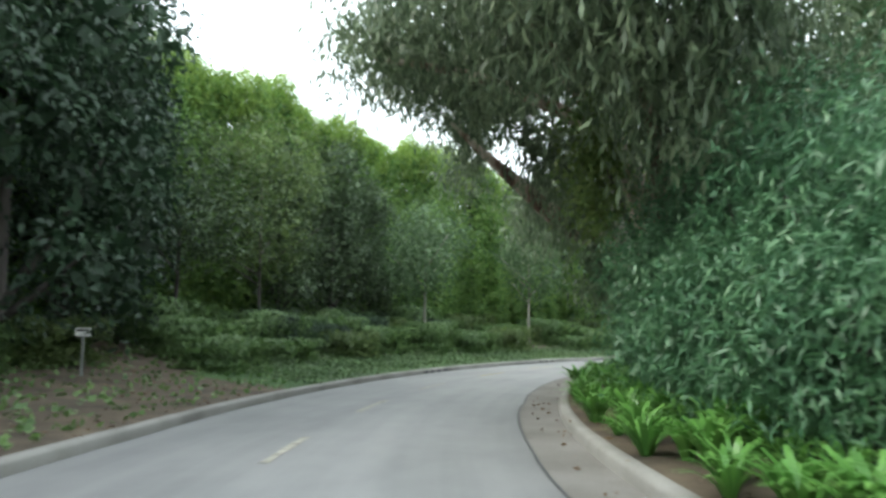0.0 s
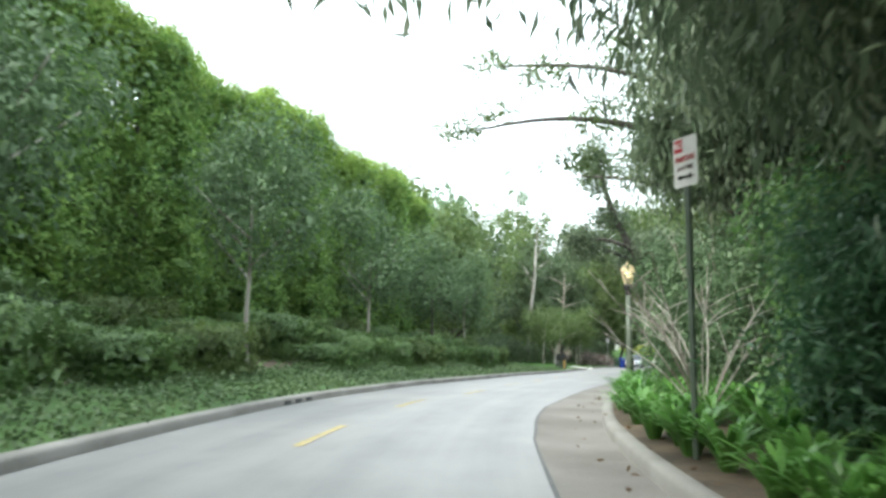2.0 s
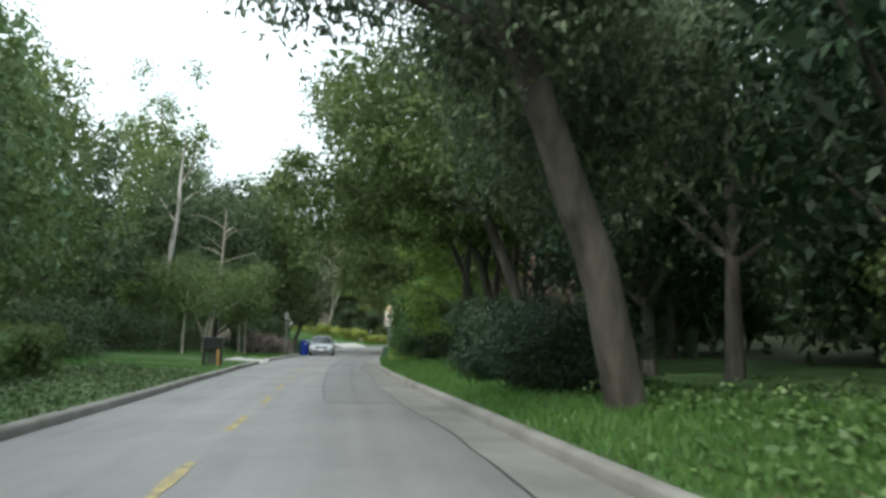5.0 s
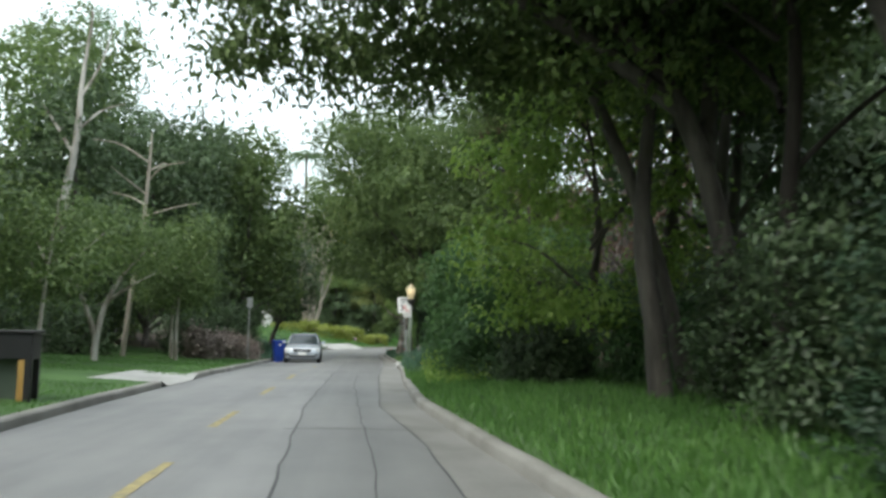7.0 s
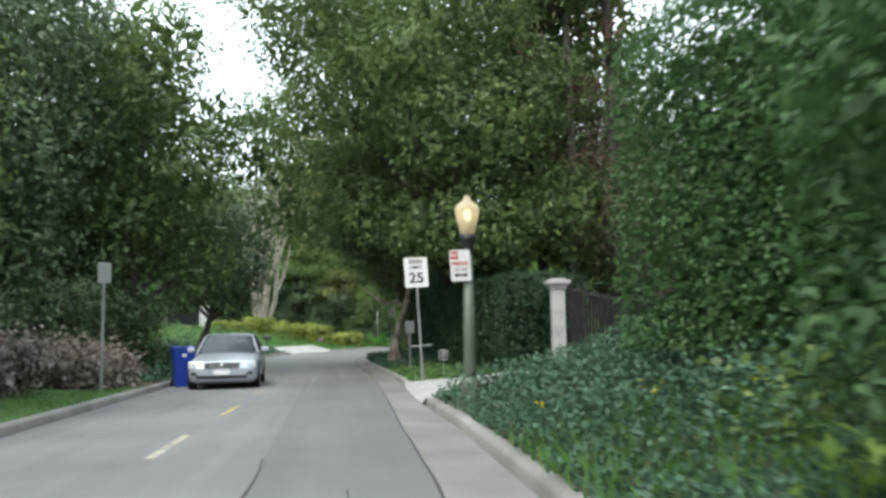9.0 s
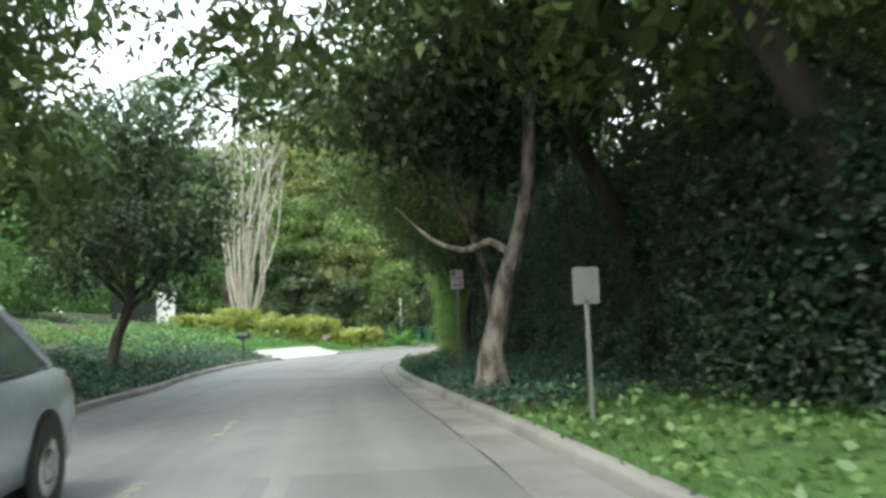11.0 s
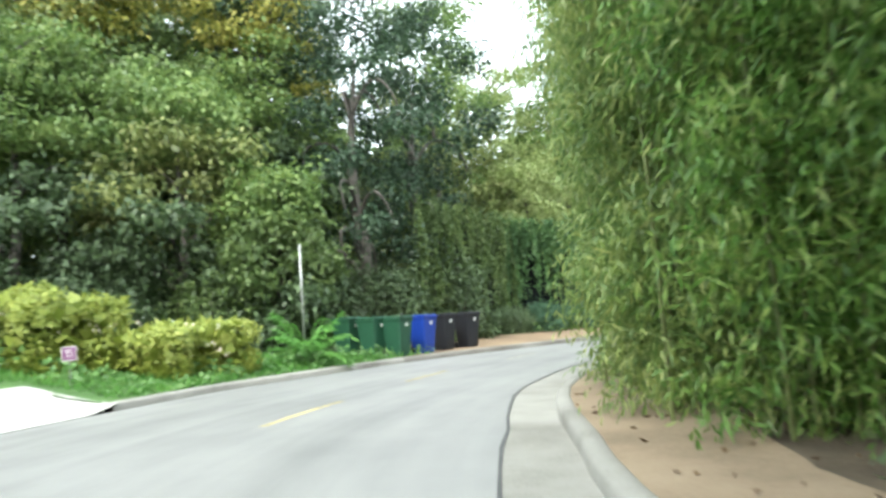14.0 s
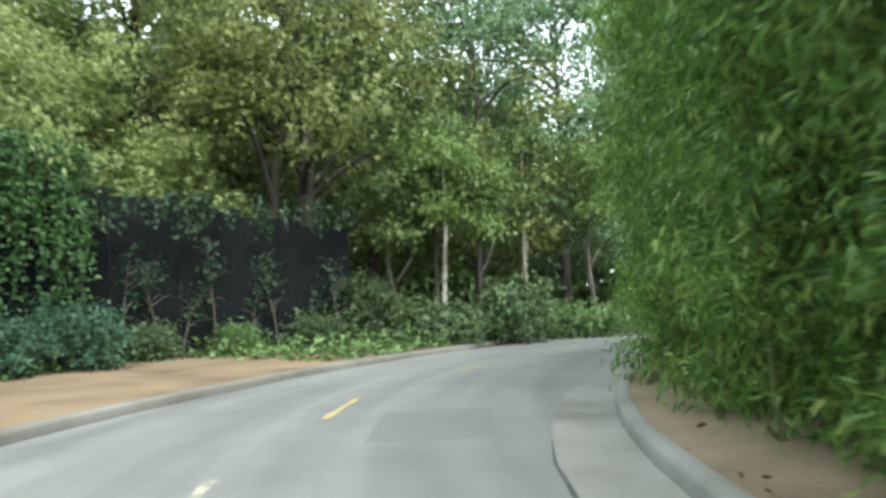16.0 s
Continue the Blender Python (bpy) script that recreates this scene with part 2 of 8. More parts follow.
DARK_GREEN = leaf_material("dark_leaf", (0.051, 0.083, 0.040), (0.077, 0.122, 0.055), (0.152, 0.220, 0.100), .25, .5)
OAK_GREEN = leaf_material("oak_leaf", (0.07, 0.112, 0.038), (0.113, 0.172, 0.056), (0.234, 0.315, 0.11), .42, .5)
EUCALYPTUS_GREEN = leaf_material("eucalyptus_leaf", (0.06, 0.095, 0.055), (0.15, 0.205, 0.12), (0.33, 0.4, 0.25), .4, .45)
BRIGHT_GREEN = leaf_material("bright_leaf", (0.087, 0.175, 0.055), (0.136, 0.260, 0.081), (0.257, 0.429, 0.150), .4, .5)
YELLOW_GREEN = leaf_material("yellow_green_leaf", (0.066, 0.125, 0.038), (0.15, 0.235, 0.066), (0.29, 0.375, 0.12), .4, .5)
BAMBOO_STRAW = leaf_material("yellowing_bamboo_leaf", (0.06, 0.125, 0.033), (0.175, 0.27, 0.075), (0.47, 0.5, 0.18), .42, .45, 1.5)
BAMBOO_GREEN = leaf_material("bamboo_leaf", (0.045, 0.125, 0.028), (0.155, 0.3, 0.06), (0.44, 0.53, 0.17), .42, .45, 1.5)
OLIVE_LEAF = leaf_material("olive_yellow_leaf", (0.07, 0.1, 0.03), (0.185, 0.225, 0.07), (0.38, 0.4, 0.15), .4, .5, 1.2)
GOLD_LEAF = leaf_material("golden_leaf", (0.13, 0.17, 0.035), (0.33, 0.33, 0.07), (0.56, 0.5, 0.14), .4, .5, 1.3)
IVY_GREEN = leaf_material("ivy_leaf", (0.038, 0.087, 0.052), (0.057, 0.128, 0.075), (0.115, 0.220, 0.127), .2, .6)
HEDGE_IVY = leaf_material("hedge_ivy_leaf", (0.055, 0.11, 0.062), (0.095, 0.17, 0.09), (0.18, 0.285, 0.15), .25, .55)
STRAP_GREEN = leaf_material("strap_leaf", (0.075, 0.191, 0.040), (0.116, 0.285, 0.058), (0.225, 0.444, 0.107), .35, .4)
GRASS_GREEN = leaf_material("grass_blade", (0.070, 0.157, 0.038), (0.105, 0.226, 0.052), (0.190, 0.348, 0.095), .35, .5)
HEDGE_YELLOW = leaf_material("flowering_hedge_leaf", (0.13, 0.18, 0.035), (0.27, 0.33, 0.06), (0.46, 0.48, 0.13), .35, .55)
COVER_GREEN = leaf_material("ground_cover_leaf", (0.05, 0.09, 0.04), (0.1, 0.158, 0.066), (0.185, 0.26, 0.115), .25, .55)
BROWN_LEAF = leaf_material("brown_leaf", (0.062, 0.037, 0.022), (0.138, 0.088, 0.050), (0.250, 0.175, 0.100), .2, .6)
RED_BROWN_LEAF = leaf_material("rust_leaf", (0.062, 0.035, 0.025), (0.125, 0.075, 0.050), (0.188, 0.125, 0.088), .2, .6)
DRY_BLOOM = leaf_material("dry_blossom", (0.11, 0.085, 0.07), (0.26, 0.21, 0.185), (0.5, 0.43, 0.39), .25, .6, 2.5)
DEAD_LEAF = leaf_material("dead_leaf", (0.07, 0.05, 0.04), (0.14, 0.105, 0.085), (0.22, 0.17, 0.14), .25, .6)
PALE_PETAL = leaf_material("pale_petal", (0.6, 0.5, 0.4), (0.75, 0.66, 0.55), (0.82, 0.78, 0.7), .3, .6)
FLOWER_YELLOW = leaf_material("yellow_petal", (0.500, 0.420, 0.020), (0.650, 0.560, 0.030), (0.750, 0.650, 0.050), .3, .6)

BARK = surface("brown_bark", [(0.2, (.036, .032, .028)), (0.5, (.098, .088, .078)), (0.9, (.19, .172, .152))], 3.0, 0.95, 14.0, 0.9, 0.04, (1, 1, .25))
EUC_BARK = surface("peeling_eucalyptus_bark", [(0.3, (.085, .05, .038)), (0.46, (.2, .12, .09)), (0.54, (.4, .32, .265)), (0.8, (.54, .47, .41))], 2.4, 0.85, 11.0, 0.8, 0.05, (1, 1, .22))
PALE_BARK = surface("pale_bark", [(0.2, (.12, .10, .085)), (0.42, (.24, .215, .185)), (0.55, (.42, .40, .365)), (0.9, (.58, .56, .52))], 3.6, 0.85, 16.0, 0.7, 0.03, (1, 1, .14))
# Shaded copy of BARK: deep shade is put into the trunk colour.
SHADE_BARK = surface("shaded_brown_bark", [(0.2, (.018, .015, .013)), (0.5, (.045, .038, .033)), (0.9, (.09, .08, .07))], 3.0, 0.95, 14.0, 0.9, 0.04, (1, 1, .25))
WHITE_GUM = surface("white_peeling_gum_bark", [(0.28, (.05, .043, .038)), (0.4, (.2, .185, .165)), (0.5, (.5, .48, .45)), (0.85, (.66, .64, .6))], 3.2, 0.85, 18.0, 0.9, 0.05, (1.6, 1.6, .16))
GNARLED_BARK = surface("gnarled_bark", [(0.25, (.045, .038, .03)), (0.45, (.14, .12, .1)), (0.58, (.27, .245, .21)), (0.85, (.4, .37, .33))], 4.5, 0.95, 14.0, 1.0, 0.08, (1, 1, .45))
BARE_WOOD = surface("bare_grey_wood", [(0.2, (.2, .175, .145)), (0.5, (.36, .325, .275)), (0.9, (.5, .46, .4))], 2.5, 0.9, 14.0, 0.4, 0.01, (1, 1, .3))
TWIG_WOOD = surface("grey_brown_twig", [(0.2, (.08, .066, .056)), (0.5, (.16, .138, .12)), (0.9, (.25, .22, .195))], 2.5, 0.9, 14.0, 0.3, 0.01, (1, 1, .3))
CANE = surface("bamboo_cane", [(0.2, (.07, .09, .03)), (0.5, (.14, .17, .06)), (0.9, (.22, .24, .1))], 3.0, 0.5, 20.0, 0.2, 0.005)


# ---- building helpers ----
def mesh_of(name, verts, faces, mat, smooth=False):
    """A mesh of triangles or quads from arrays."""
    verts, faces = np.asarray(verts, np.float32), np.asarray(faces, np.int32)
    me = bpy.data.meshes.new(name)
    me.vertices.add(len(verts))
    me.vertices.foreach_set("co", verts.ravel())
    me.loops.add(faces.size)
    me.loops.foreach_set("vertex_index", faces.ravel())
    me.polygons.add(len(faces))
    me.polygons.foreach_set("loop_start", np.arange(0, faces.size, faces.shape[1], dtype=np.int32))
    if smooth:
        me.polygons.foreach_set("use_smooth", np.ones(len(faces), bool))
    me.update(calc_edges=True)
    me.materials.append(mat)
    return me


def part(name, shape, mat, parent, label=""):
    """Links a bmesh or a mesh as one part under a thing or a part."""
    if isinstance(shape, bmesh.types.BMesh):
        me = bpy.data.meshes.new(name)
        shape.to_mesh(me)
        shape.free()
        me.materials.append(mat)
    else:
        me = shape
    ob = new(name, me)
    ob.parent = parent
    return tagged(ob, label)


def thing(name, label, category, place=(0, 0, 0), turn=0.0, group="", kind=""):
    ob = new(name)
    ob.empty_display_size = 0.2
    ob.matrix_world = pose(*place, 0, 0, turn)
    return tagged(ob, label, category, group, kind)


def joined(pieces):
    """Vertex and face arrays joined into one."""
    vs, fs, n = [], [], 0
    for v, f in pieces:
        vs.append(v)
        fs.append(f + n)
        n += len(v)
    return np.concatenate(vs), np.concatenate(fs)


def unit(v):
    return v / np.maximum(np.linalg.norm(v, axis=-1, keepdims=True), 1e-9)


def leaf_quads(p, axis, length, width, rng, fold=0.25, face=None):
    """A folded four-cornered leaf at each place p, along axis."""
    n = len(p)
    axis = unit(axis)
    side = unit(np.cross(axis, rng.normal(size=(n, 3)) if face is None else face))
    up = np.cross(side, axis)
    length = np.broadcast_to(np.asarray(length, float), (n,))[:, None] * rng.uniform(.7, 1.3, (n, 1))
    width = np.broadcast_to(np.asarray(width, float), (n,))[:, None] * rng.uniform(.75, 1.25, (n, 1))
    mid = p + axis * length * .45 + up * width * fold
    v = np.stack([p, mid + side * width / 2, p + axis * length - up * length * .12, mid - side * width / 2], 1).reshape(-1, 3)
    return v, np.arange(4 * n).reshape(n, 4)


def crown_shape(blobs, count, length, width, seed, droop=0.2, tuft=10, spread=0.3, inner=0.12, lift=0.0, gaps=0.25, hang=0.0, fill=2.4):
    """Tufts of leaves over and inside a set of ellipsoids (x, y, z, rx, ry, rz)."""
    rng = np.random.default_rng(seed)
    b = np.asarray(blobs, float)
    area = (b[:, 3] * b[:, 4] + b[:, 3] * b[:, 5] + b[:, 4] * b[:, 5])
    m = max(int(count / tuft * 1.7), 4)
    k = rng.choice(len(b), m, p=area / area.sum())
    u = unit(rng.normal(size=(m, 3)))
    lump = 1 + .13 * np.sin(u[:, 0] * 5 + k) * np.cos(u[:, 1] * 4.3 + 2 * k) + .1 * np.sin(u[:, 2] * 7 + 3 * k)
    r = (1 - .3 * rng.random(m) ** 1.6) * lump
    c = b[k, :3] + u * b[k, 3:] * r[:, None]
    deep = np.zeros(m, bool)
    for q in range(len(b)):
        deep |= (k != q) & ((((c - b[q, :3]) / b[q, 3:]) ** 2).sum(1) < .55)
    hole = np.sin(c[:, 0] * 2.1 + 1.3 * c[:, 2]) * np.sin(c[:, 1] * 1.9 - .7 * c[:, 2]) * np.cos(c[:, 2] * 2.3) > 1 - 2.2 * gaps * rng.random(m)
    keep = np.flatnonzero(~deep & ~hole)[:max(int(count / tuft), 4)]
    c, u = c[keep], u[keep]
    i = np.repeat(np.arange(len(c)), tuft)
    p = c[i] + rng.normal(size=(len(i), 3)) * spread * rng.uniform(.5, 1.2, (len(i), 1))
    p[:, 2] -= hang * rng.random(len(i)) ** 1.3
    out = u[i] * .5 + rng.normal(size=(len(i), 3)) * (.7 - .4 * min(hang, 1)) + np.array([0, 0, lift - droop * 2.2])
    face = u[i] * .8 + rng.normal(size=(len(i), 3)) * .55 + np.array([0, 0, .45])
    pieces = [leaf_quads(p, np.cross(np.cross(face, out), face), length, width, rng, .25, face)]
    ni = int(count * inner)
    if ni:
        k = rng.choice(len(b), ni, p=area / area.sum())
        u = unit(rng.normal(size=(ni, 3)))
        p = b[k, :3] + u * b[k, 3:] * rng.uniform(.35, .72, (ni, 1))
        pieces.append(leaf_quads(p, rng.normal(size=(ni, 3)), length * fill, width * fill * 1.08, rng))
    return joined(pieces)


def tube(points, radii, sides=9, rough=0.0, seed=0):
    """A tapered, slightly uneven limb along points."""
    rng = np.random.default_rng(seed)
    pts = np.asarray(points, float)
    n = max(len(pts) * 4, 6)
    a = np.linspace(0, len(pts) - 1, n)
    k = np.clip(a.astype(int), 0, len(pts) - 2)
    f = (a - k)[:, None]
    prev, nxt = pts[np.maximum(k - 1, 0)], pts[np.minimum(k + 2, len(pts) - 1)]
    p0, p1 = pts[k], pts[k + 1]
    line = .5 * (2 * p0 + (p1 - prev) * f + (2 * prev - 5 * p0 + 4 * p1 - nxt) * f ** 2 + (3 * p0 - prev - 3 * p1 + nxt) * f ** 3)
    rad = np.interp(a, np.arange(len(radii)), radii)
    t = unit(np.gradient(line, axis=0))
    ref = np.array([0.31, 0.95, 0.05])
    x = unit(np.cross(t, ref))
    y = np.cross(t, x)
    ang = np.linspace(0, 2 * np.pi, sides, endpoint=False)
    wob = 1 + rough * (rng.random((n, sides)) - .5) + rough * .8 * np.sin(ang * 3 + 1.7 * seed)[None]
    v = line[:, None] + (np.cos(ang)[None, :, None] * x[:, None] + np.sin(ang)[None, :, None] * y[:, None]) * (rad[:, None] * wob)[..., None]
    v = np.concatenate([v.reshape(-1, 3), line[-1:]])
    f = []
    for i in range(n - 1):
        for j in range(sides):
            q = (j + 1) % sides
            f.append((i * sides + j, i * sides + q, (i + 1) * sides + q, (i + 1) * sides + j))
    for j in range(sides):
        f.append(((n - 1) * sides + j, (n - 1) * sides + (j + 1) % sides, n * sides, n * sides))
    f = np.array(f)
    f[-sides:, 3] = f[-sides:, 2]
    body, cap = f[:-sides], f[-sides:, :3]
    return v, body, cap


def limb_mesh(name, limbs, mat, sides=9, rough=0.12):
    """One mesh of one or more limbs: rows of (points, radii)."""
    vs, fs, n = [], [], 0
    for i, (pts, rad) in enumerate(limbs):
        v, body, cap = tube(pts, rad, sides, rough, i + len(pts))
        vs.append(v)
        fs += [tuple(int(q) + n for q in f) for f in body] + [tuple(int(q) + n for q in f) for f in cap]
        n += len(v)
    me = bpy.data.meshes.new(name)
    me.from_pydata(np.concatenate(vs).tolist(), [], fs)
    me.polygons.foreach_set("use_smooth", np.ones(len(me.polygons), bool))
    me.materials.append(mat)
    return me


def lathe(profile, sides=16):
    bm = bmesh.new()
    rings = []
    for r, z in profile:
        if r <= 0.0005:
            rings.append([bm.verts.new((0, 0, z))])
        else:
            rings.append([bm.verts.new((r * math.cos(2 * math.pi * i / sides), r * math.sin(2 * math.pi * i / sides), z)) for i in range(sides)])
    for a, b in zip(rings, rings[1:]):
        for i in range(sides):
            j = (i + 1) % sides
            if len(a) == 1 and len(b) > 1:
                bm.faces.new((a[0], b[j], b[i]))
            elif len(b) == 1 and len(a) > 1:
                bm.faces.new((a[i], a[j], b[0]))
            elif len(a) > 1:
                bm.faces.new((a[i], a[j], b[j], b[i]))
    for ring, flip in ((rings[0], True), (rings[-1], False)):
        if len(ring) > 1:
            bm.faces.new(ring[::-1] if flip else ring)
    for f in bm.faces:
        f.smooth = len(f.verts) < 5
    bmesh.ops.recalc_face_normals(bm, faces=bm.faces)
    return bm


def block(x0, x1, y0, y1, z0, z1, bevel=0.0, segments=2):
    bm = bmesh.new()
    bmesh.ops.create_cube(bm, size=1, matrix=Matrix.Translation(((x0 + x1) / 2, (y0 + y1) / 2, (z0 + z1) / 2)) @ Matrix.Diagonal((x1 - x0, y1 - y0, z1 - z0, 1)))
    if bevel:
        bmesh.ops.bevel(bm, geom=bm.edges[:], offset=bevel, segments=segments, profile=.5, affect='EDGES')
    return bm


def ribbon(name, s0, s1, offsets, mat, step=1.0, thickness=0.0):
    """A strip along the road; offsets: functions of s that give (d, h) across it."""
    ss = np.append(np.arange(s0, s1, step), s1)
    n, w = len(ss), len(offsets)
    v = np.empty((n, w, 3))
    for i, s in enumerate(ss):
        for j, fn in enumerate(offsets):
            v[i, j] = at(s, *fn(s))
    f = [(i * w + j, i * w + j + 1, (i + 1) * w + j + 1, (i + 1) * w + j) for i in range(n - 1) for j in range(w - 1)]
    me = mesh_of(name, v.reshape(-1, 3), f, mat)
    along = np.repeat(ss, w)
    across = np.array([[fn(s)[0] for fn in offsets] for s in ss]).ravel()
    which = np.empty(len(me.loops), np.int32)
    me.loops.foreach_get("vertex_index", which)
    me.uv_layers.new(name="lane").data.foreach_set("uv", np.stack([across[which], along[which]], 1).astype(np.float32).ravel())
    return me


def structure(name, me, label="", category=""):
    return tagged(new(name, me), label, category, kind="structure")

# ---- the ground: one sheet out to the horizon ----
def ground_sheet():
    def axis(a, b, lo, hi):
        far_lo = lo - np.geomspace(4, 900, 14)[::-1]
        far_hi = hi + np.geomspace(4, 900, 14)
        return np.concatenate([far_lo, np.arange(lo, hi + .01, 1.25), far_hi])
    xs, ys = axis(0, 0, -45, 75), axis(0, 0, -95, 150)
    gx, gy = np.meshgrid(xs, ys)
    s, d = road_place(gx.ravel(), gy.ravel())
    s = np.clip(s, -14, 194)
    base = np.interp(s, LS, LZ)
    near = (d > edge(LEFT, s) - 11) & (d < edge(RIGHT, s) + 11)
    inside = (d > edge(LEFT, s) - 2.5) & (d < edge(RIGHT, s) + 2.5)
    z = base + np.where(inside, -0.35, rise(s, d) - np.where(near, .12, 0.0))
    v = np.stack([gx.ravel(), gy.ravel(), z], 1)
    w = len(xs)
    i, j = np.meshgrid(np.arange(len(ys) - 1), np.arange(w - 1), indexing="ij")
    a = (i * w + j).ravel()
    return mesh_of("ground", v, np.stack([a, a + 1, a + w + 1, a + w], 1), WOODS_FLOOR)


structure("ground", ground_sheet(), "leaf-strewn woodland ground beyond the verges", "ground")

# roadway, gutters and kerbs
SEAM_R = lambda s: edge(SEAM, s)
KR = lambda s: edge(RIGHT, s)
KL = lambda s: edge(LEFT, s)
road = structure("road", ribbon("road", -14, 194, [lambda s: (KL(s) + .02, -.01), lambda s: (KL(s) * .5, .012), lambda s: (-.6, .02), lambda s: (SEAM_R(s), 0.0)], ASPHALT, 1.0), "worn light-grey asphalt road with patches", "road")


def kerb(name, fn, sign, s0, s1, mat, label):
    prof = [(0.0, -.12), (0.0, .085), (.03, .125), (.15, .135), (.17, .12), (.17, -.2)]
    offs = [(lambda s, o=o, h=h: (fn(s) + sign * o, h)) for o, h in (prof if sign > 0 else prof[::-1])]
    return structure(name, ribbon(name, s0, s1, offs, mat, 1.0), label, "kerb")


structure("gutter", ribbon("gutter", -14, 52, [lambda s: (SEAM_R(s), 0.002), lambda s: (SEAM_R(s) * .4 + KR(s) * .6, -.02), lambda s: (KR(s) + .02, -.012)], DIRTY_CONCRETE, 1.0), "dirty concrete gutter beside the road", "gutter")
structure("gutter", ribbon("gutter", 52, 112, [lambda s: (SEAM_R(s), 0.002), lambda s: (SEAM_R(s) * .4 + KR(s) * .6, -.02), lambda s: (KR(s) + .02, -.012)], GREY_CONCRETE, 1.0), "grey concrete gutter beside the road", "gutter")
structure("gutter", ribbon("gutter", 112, 194, [lambda s: (SEAM_R(s), 0.002), lambda s: (SEAM_R(s) * .4 + KR(s) * .6, -.02), lambda s: (KR(s) + .02, -.012)], CONCRETE, 1.0), "pale concrete gutter beside the road", "gutter")
for a, b, m in ((-14, 84.2, CONCRETE), (87.7, 141.6, CONCRETE), (146.2, 155, CONCRETE), (155, 194, DIRTY_CONCRETE)):
    kerb("kerb", KL, -1, a, b, m, "weathered concrete kerb with stained face")
for a, b in ((-14, 98.5), (104.6, 194)):
    kerb("kerb", KR, 1, a, b, CONCRETE, "weathered concrete kerb, broken in places")


def verge(s0, s1, side, mat, label, reach=11.0, start=.16):
    fn, sign = (KL, -1) if side < 0 else (KR, 1)
    outs = [start] + [o for o in (.5, 1, 1.7, 2.5, 3.5, 5, 7, 9) if start < o < reach] + [reach]
    def off(o):
        def f(s):
            d = fn(s) + sign * o
            lump = .035 * math.sin(s * 1.7 + o * 2.3) * math.sin(o * 1.9 + s * .6) if o > .6 else 0
            return d, float(rise(s, d)) + lump
        return f
    offs = [off(o) for o in (outs if sign > 0 else outs[::-1])]
    return structure("verge", ribbon("verge", s0, s1, offs, mat, .8), label, "verge")


verge(-14, 16, -1, SOIL, "brown leaf-littered bank beside the road")
verge(16, 70, -1, TURF, "green bank foot of low ground cover", 2.6)
verge(16, 70, -1, SOIL, "brown bank between clipped shrubs", 11.0, 2.55)
verge(70, 84.2, -1, TURF, "short green lawn")
verge(84.2, 87.7, -1, TURF, "short green lawn behind the driveway apron", 11.0, 1.45)
verge(87.7, 106, -1, TURF, "short green lawn")
verge(106, 141.6, -1, SOIL, "ivy-grown bank")
verge(141.6, 146.2, -1, TURF, "green bank behind the driveway apron", 11.0, 1.7)
verge(146.2, 155.5, -1, TURF, "bright green verge")
verge(155.5, 172, -1, SHOULDER, "bare tan dirt shoulder")
verge(172, 194, -1, SOIL, "leaf-littered verge under trees")
verge(-14, 52, 1, SOIL, "leaf-littered soil under strap-leaved plants")
verge(52, 86, 1, TURF, "rough green grass verge")
verge(86, 98.5, 1, SOIL, "ivy-grown bank before a hedge")
verge(104.6, 113, 1, TURF, "narrow green grass verge")
verge(113, 135, 1, SOIL, "ivy-grown verge under trees")
verge(135, 141, 1, DIRT, "bare tan dirt strip under bamboo", 1.25)
verge(135, 141, 1, SOIL, "dark soil under overhanging trees", 11.0, 1.2)
verge(141, 194, 1, DIRT, "bare tan dirt strip under bamboo")

# driveways
def driveway(name, s0, s1, side, deep, mat, label):
    fn, sign = (KL, -1) if side < 0 else (KR, 1)
    outs = [-.02, .35, 1.2, min(3, deep * .8), min(6, deep * .9), deep]
    hs = [.0, .07, .12, None, None, None]
    def off(o, h):
        def f(s):
            d = fn(s) + sign * o
            lip = min(max(1 - min(s - s0, s1 - s) / .5, 0), 1)
            if h is not None:
                return d, h + (float(rise(s, d)) + .004 - h) * lip
            return d, (h if h is not None else float(rise(s, d)) + .03)
        return f
    offs = [off(o, h) for o, h in zip(outs, hs)]
    return structure(name, ribbon(name, s0, s1, offs if sign > 0 else offs[::-1], mat, .2), label, "driveway")


driveway("driveway", 84.15, 87.75, -1, 1.6, PALE_CONCRETE, "pale concrete driveway apron by a lawn")
driveway("driveway", 98.45, 104.65, 1, 12, PALE_CONCRETE, "pale concrete driveway leading to an iron gate")
driveway("driveway", 141.5, 146.3, -1, 1.9, PALE_CONCRETE, "pale concrete driveway by a low hedge")


# yellow centre dashes, tar seams and patches
def strip(name, pts, width, mat, parent, h=.006, label=""):
    """A flat strip along (s, d) points on the road."""
    a = np.array([at(s, d) for s, d in pts])
    t = unit(np.gradient(a, axis=0))
    nrm = np.stack([t[:, 1], -t[:, 0], 0 * t[:, 0]], 1)
    rng = np.random.default_rng(int(abs(pts[0][0]) * 10) + 3)
    w = width * rng.uniform(.75, 1.2, (len(a), 1)) / 2
    a = a + np.array([0, 0, 1.0]) * (h + .02 * np.clip(1 - np.abs(np.array([p[1] for p in pts]) + .6) / 3, 0, 1)[:, None])
    v = np.stack([a - nrm * w, a + nrm * w], 1).reshape(-1, 3)
    f = [(2 * i, 2 * i + 1, 2 * i + 3, 2 * i + 2) for i in range(len(a) - 1)]
    ob = part(name, mesh_of(name, v, f, mat), mat, parent, label)
    return ob


